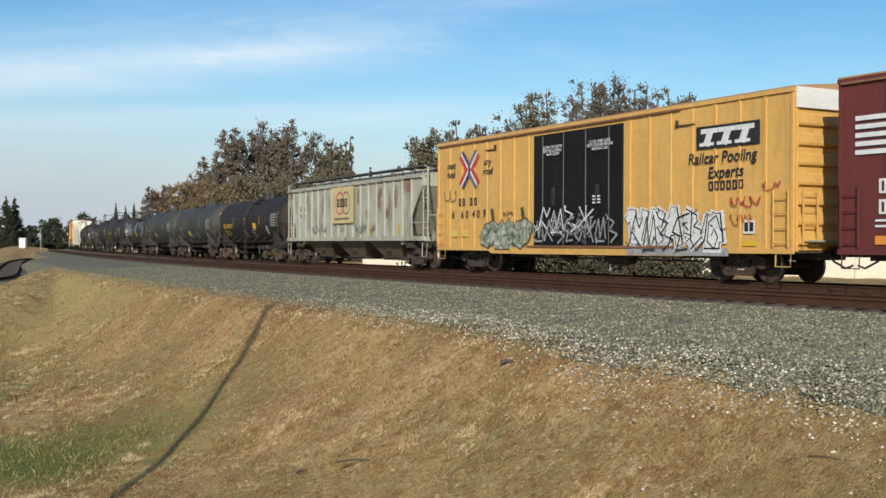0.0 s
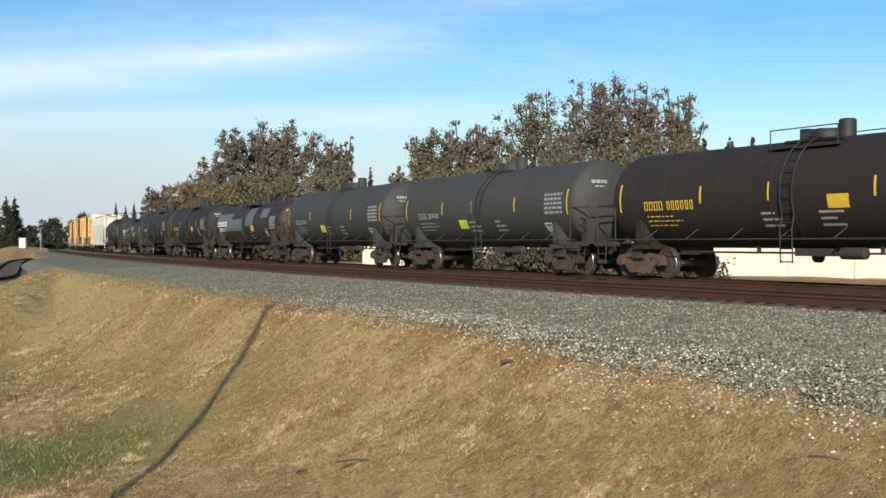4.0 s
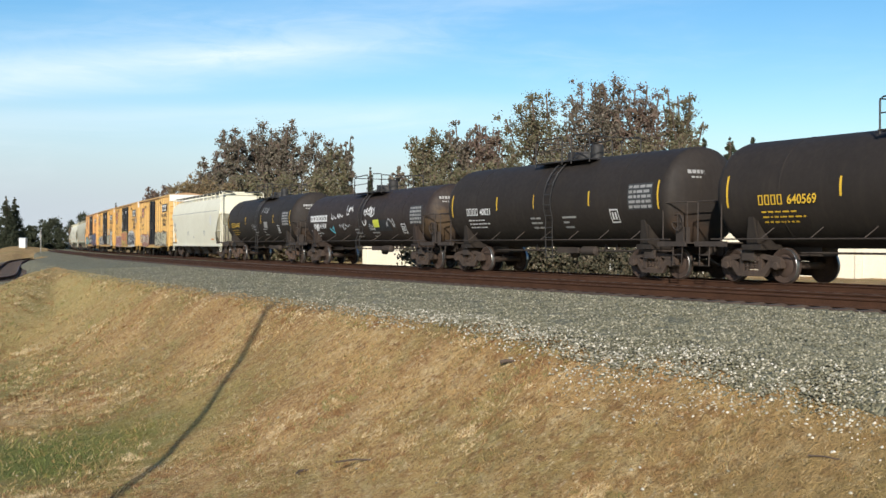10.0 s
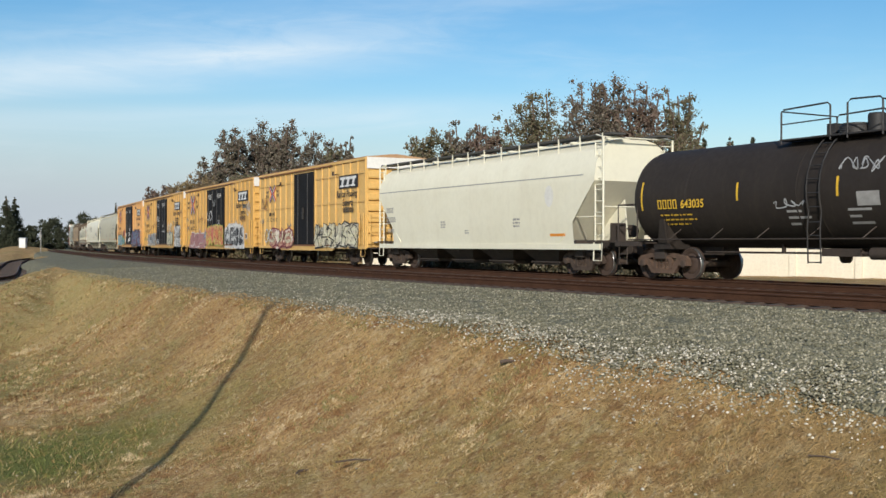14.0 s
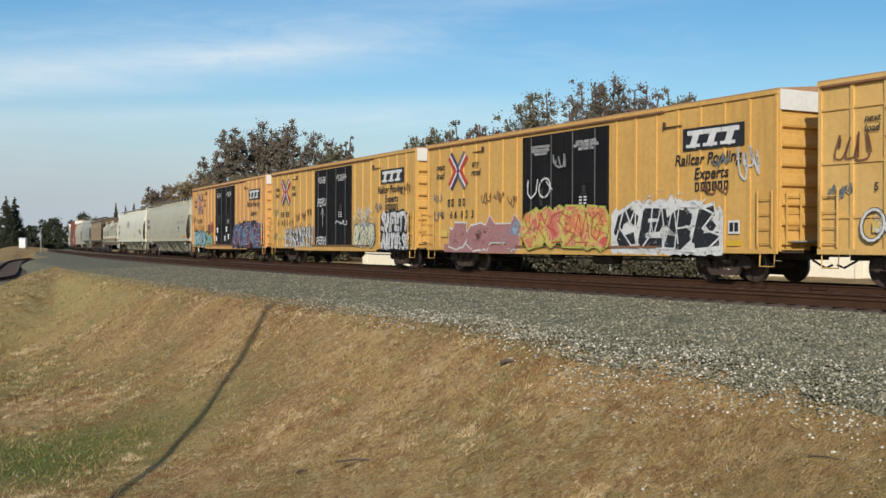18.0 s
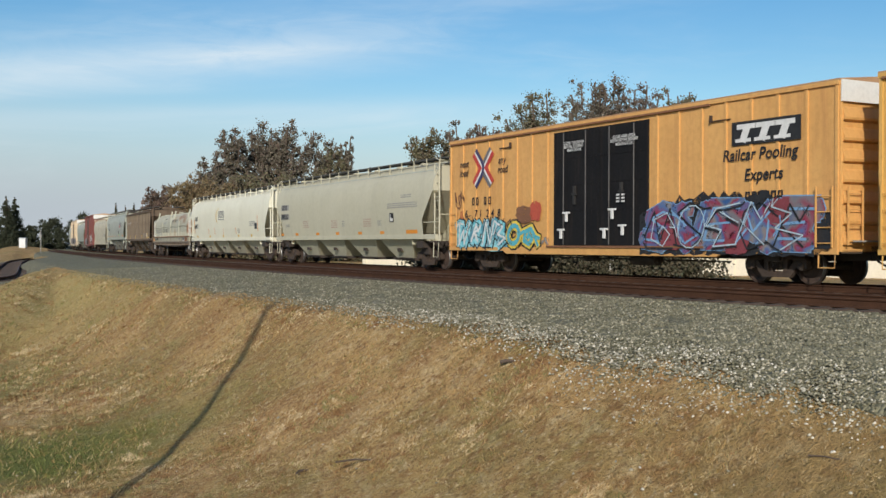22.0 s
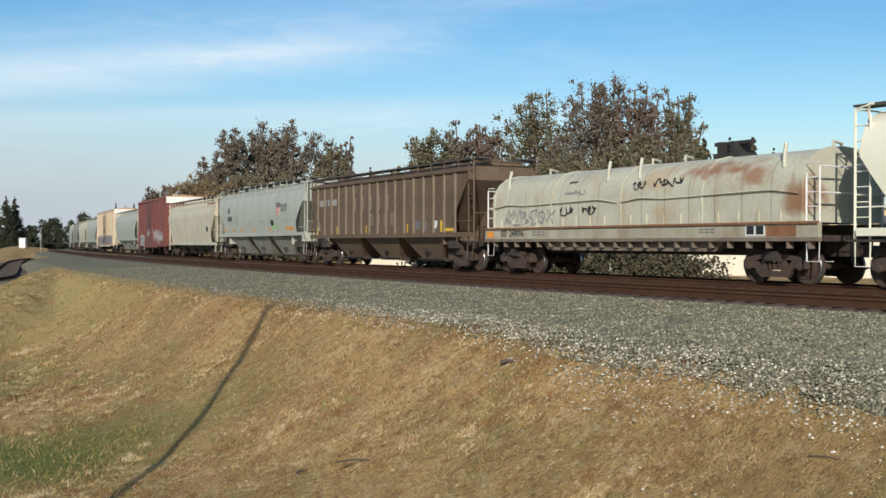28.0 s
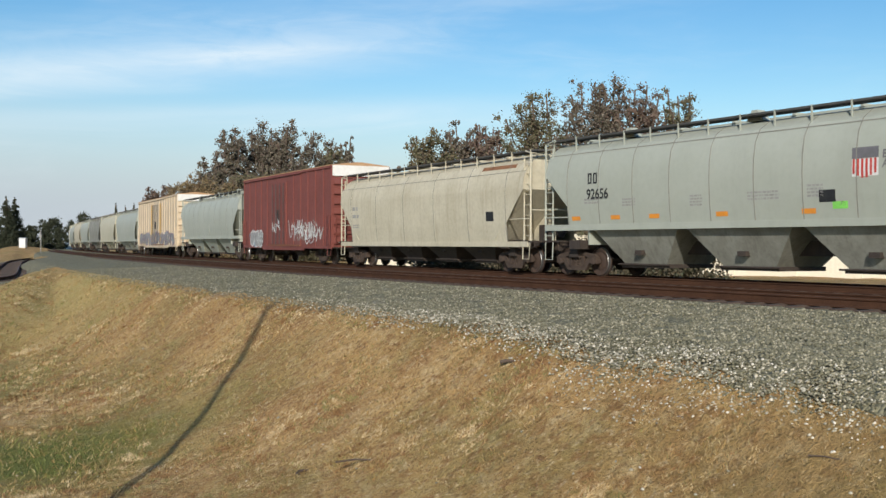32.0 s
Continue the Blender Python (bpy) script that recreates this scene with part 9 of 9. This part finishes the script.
scrawl(c, -1.9, -1.1, 1.95, 2.35, SP["black_spray"], 44, -1.49, 0.05, 3)
HOOD = ([1.46, 1.46, 1.40, 1.22, 0.9, 0.45], [1.58, 2.5, 2.85, 3.14, 3.36, 3.47])


def on_hood(z):
    return -float(np.interp(z, HOOD[1], HOOD[0])) - 0.035


scrawl(c, 0.5, 1.3, 2.65, 3.0, SP["black_spray"], 43, None, 0.045, 3, on_hood)
scrawl(c, 1.5, 2.9, 2.65, 3.0, SP["black_spray"], 45, None, 0.045, 5, on_hood)
scrawl(c, -3.0, -1.6, 2.6, 2.85, SP["grey_spray"], 46, None, 0.04, 5, on_hood)
scrawl(c, -2.8, -2.2, 2.95, 3.1, SP["black_spray"], 47, None, 0.04, 2, on_hood)
part("label_plate", Shape().rect(-hl + 0.15, -hl + 0.6, 1.24, 1.46, -1.51), MARK_ORANGE, c)
part("rust_spot", Shape().box(hl - 1.7, hl - 0.7, -1.512, -1.502, 1.22, 1.5), RUST_SPOT, c)
couple(c, -292.8, -309.4)
c, bl2, sec = hopper("weathered brown ribbed covered hopper", BROWN_HOP, 18.0, "ribbed", bays=3, posts=18, zlow=1.45, zwalk=4.3, walk_mat=BROWN_HOP, post_mat=POST_TAN, post_w=0.045)
s_ = Shape()
for k in (0, 1, 2):
    s_.rect(-7.15 + k * 0.82, -6.5 + k * 0.82, 2.87, 3.17, -1.508)
part("number_band", s_, MARK_GREY, c, "faded white number band")
part("reporting_mark", bars(bars(Shape(), 1, 0.26, -6.2, 2.89, -1.515), 1, 0.26, -5.75, 2.89, -1.515), MARK_BLACK, c)
FADED = material("faded_big_letters", (0.24, 0.19, 0.15), (0.19, 0.15, 0.115), rough=0.75, scale=1.0)
part("faded_lettering", bars(bars(Shape(), 5, 0.62, -2.9, 2.55, -1.506, 0.6, 0.85), 4, 0.5, -0.9, 1.85, -1.506, 0.6, 0.9), FADED, c)
for x in (-7.3, -4.7, -1.2, 3.1):
    part("reflector", Shape().rect(x, x + 0.09, 1.48, 1.86, -1.575), MARK_YELLOW, c)
part("reflector", Shape().rect(6.15, 6.32, 1.5, 1.95, -1.578), MARK_YELLOW, c)
part("reflector", Shape().rect(6.35, 7.25, 1.52, 1.64, -1.51), MARK_YELLOW, c)
part("shield", Shape().add([(5.4, -1.51, 1.95), (5.78, -1.51, 1.95), (5.76, -1.51, 1.75), (5.59, -1.51, 1.62), (5.42, -1.51, 1.75)], [(4, 3, 2, 1, 0)]), MARK_WHITE, c, "small white shield")
part("label_plate", Shape().rect(3.75, 4.2, 1.62, 1.95, -1.508), MARK_SLATE, c)
part("label_plate", Shape().rect(4.35, 4.8, 1.62, 1.95, -1.508), MARK_SLATE, c)
couple(c, -309.4, -327.4)
c, bl2, sec = hopper("light grey covered hopper with a red and blue shield", GREY_UP, 18.6, "round", bays=3, seams=9, zlow=1.62, zwalk=4.5, bay_mat=GREY_UP_DIRTY)
part("panel_seam", bent(Shape(), sec, -bl2, bl2, 3.93, 3.955, 0.012), SEAM, c)
part("shield_ground", bent(Shape(), sec, bl2 - 4.6, bl2 - 3.85, 2.62, 3.03, 0.004), MARK_WHITE, c)
block_line(c, sec, MARK_BLACK, 2, 0.34, -bl2 + 2.3, 2.92)
lettering("92656", 0.44, MARK_BLACK, c, -bl2 + 2.25, 2.45, -1.580, "car_number")
stencils(c, sec, MARK_GREY, ((-bl2 + 2.1, 2.4, 0.8, 2, 0.06), (-bl2 + 4.0, 2.35, 0.6, 3, 0.05), (-1.6, 2.35, 0.5, 4, 0.05), (0.6, 2.35, 1.1, 3, 0.05), (2.6, 2.45, 0.5, 4, 0.05), (5.6, 2.3, 1.0, 2, 0.05)), 10)
tabs(c, sec, MARK_ORANGE, (-bl2 + 1.4, -bl2 + 3.4, -bl2 + 5.2, -0.6, 2.4), 1.78)
tabs(c, sec, MARK_ORANGE, (bl2 - 3.0,), 1.78, 1.4, 0.15)
# red and blue shield
sx_ = bl2 - 4.7
shl = part("shield", bent(Shape(), sec, sx_ + 0.1, sx_ + 0.85, 3.04, 3.30), MARK_SLATE, c, "dark head of a striped shield")
for k in range(6):
    part("shield_stripe", bent(Shape(), sec, sx_ + 0.12 + k * 0.122, sx_ + 0.185 + k * 0.122, 2.56 + abs(k - 2.5) * 0.05, 3.03), MARK_RED, shl)
for w_, zz_ in (("BUILDING", 3.02), ("AMERICA", 2.80)):
    lettering(w_, 0.27, MARK_SLATE, c, sx_ + 0.95, zz_, -1.578, lean=0.1)
lp = part("label_plate", bent(Shape(), sec, bl2 - 5.6, bl2 - 5.1, 2.05, 2.35), MARK_BLACK, c)
part("paint_splash", bent(Shape(), sec, bl2 - 5.2, bl2 - 4.75, 1.88, 2.06), spray("green_spray", (0.25, 0.7, 0.12)), c)
couple(c, -327.1, -345.8)
c, bl2, sec = hopper("dirty cream covered hopper", CREAM_DIRTY, 17.8, "tall", bays=4, bay_mat=UNDER, seams=5, zlow=1.08, zwalk=4.3)
part("panel_seam", bent(Shape(), sec, -bl2, bl2, 3.56, 3.58, 0.010), SEAM, c)
part("rust_spot", bent(Shape(), sec, bl2 - 3.2, bl2 - 0.8, 3.72, 3.86, 0.006), RUST_SPOT, c)
stencils(c, sec, MARK_GREY, ((-bl2 + 1.4, 2.55, 0.6, 1, 0.16), (-bl2 + 1.4, 2.2, 0.8, 1, 0.16), (-bl2 + 1.4, 1.85, 0.7, 2, 0.06)), 12)
part("label_plate", bent(Shape(), sec, bl2 - 2.6, bl2 - 2.05, 1.85, 2.2), MARK_BLACK, c)
couple(c, -345.8, -363.4)
c = boxcar("oxide red boxcar with white graffiti", RED_OLD, eave=4.85, length=16.5, body=15.2, doors=((-2.0, 0.6, 4.1),), door_mat=RED_OLD, rib_step=1.2)
scrawl(c, 0.9, 3.4, 1.2, 2.5, SP["white_spray"], 51, SIDE - 0.012, 0.06, 5)
mist(c, 0.8, 7.0, 0.9, 2.5, SP["chalk_mist"], SIDE - 0.011, 256)
mist(c, -6.6, -3.2, 0.76, 1.7, SP["sky_mist"], SIDE - 0.011, 257)
scrawl(c, 2.0, 5.4, 1.0, 2.4, SP["white_spray"], 152, SIDE - 0.012, 0.06, 6)
scrawl(c, 3.6, 6.4, 0.9, 2.1, SP["white_spray"], 151, SIDE - 0.012, 0.06, 5)
piece(c, -6.0, -3.6, 0.74, 1.9, "36o", [(SP["white_spray"], 1.6), (SP["grey_spray"], 1.0)], SIDE - 0.012, 52, 0.34)
scrawl(c, -2.0, -0.2, 1.4, 2.7, SP["white_spray"], 53, SIDE - 0.06, 0.06, 3)
for z in (2.6, 3.3):
    part("door_rail", Shape().box(-2.0, 0.6, -HW - 0.07, -HW - 0.045, z, z + 0.08), RED_OLD, c)
couple(c, -363.4, -379.8)
c, bl2, sec = hopper("pale grey covered hopper", GREY_UP, 18.5, "round", bays=3, seams=9, zlow=1.5, zwalk=4.4)
couple(c, -379.8, -398.3)
c = boxcar("tan boxcar with graffiti", TAN_BOX, eave=4.85, length=21.7, body=20.0, doors=((-1.6, 1.6, 4.1),), door_mat=TAN_BOX, rib_step=1.2)
mist(c, -9.3, 0, 0.76, 2.3, SP["grey_mist"], SIDE - 0.010, 254)
mist(c, -1, 9.3, 0.76, 2.3, SP["chalk_mist"], SIDE - 0.011, 255)
piece(c, -9, 9, 0.8, 2.1, "31625o43612", [(SP["purple_spray"], 1.2), (SP["grey_spray"], 0.9)], SIDE - 0.012, 54, 0.2)
for xa_ in (-2.6, 1.9):
    part("paint_patch", Shape().rect(xa_, xa_ + 0.7, 1.2, 4.4, SIDE - 0.012), YELLOW_PALE, c, "yellow painted strip beside the door")
couple(c, -398.3, -420.0)
for k, (mt, lab) in enumerate(((GREY_UP, "light grey covered hopper of the train"), (GREY_HOP, "grey-green covered hopper of the train"), (GREY_UP_DIRTY, "dusty dark grey covered hopper of the train"), (GREY_UP, "light grey covered hopper of the train"), (CREAM_DIRTY, "dirty cream covered hopper of the train"), (GREY_UP, "light grey covered hopper in the long train"), (CREAM, "cream covered hopper in the long train"))):
    c, bl2, sec = hopper(lab, mt, 17.9, "round", bays=3)
    couple(c, -420.0 - 17.9 * k, -437.9 - 17.9 * k)


def motions():
    for car, mid in TRAIN:
        rows = []
        for k in range(33):
            s = mid + gone(k)
            xa, ya, _ = on_line(s - 6.5)
            xb, yb_, _ = on_line(s + 6.5)
            rows.append((float(k), Matrix.Translation(((xa + xb) / 2, (ya + yb_) / 2, 0)) @ Matrix.Rotation(math.atan2(yb_ - ya, xb - xa), 4, "Z")))
        walk(car, rows)


motions()
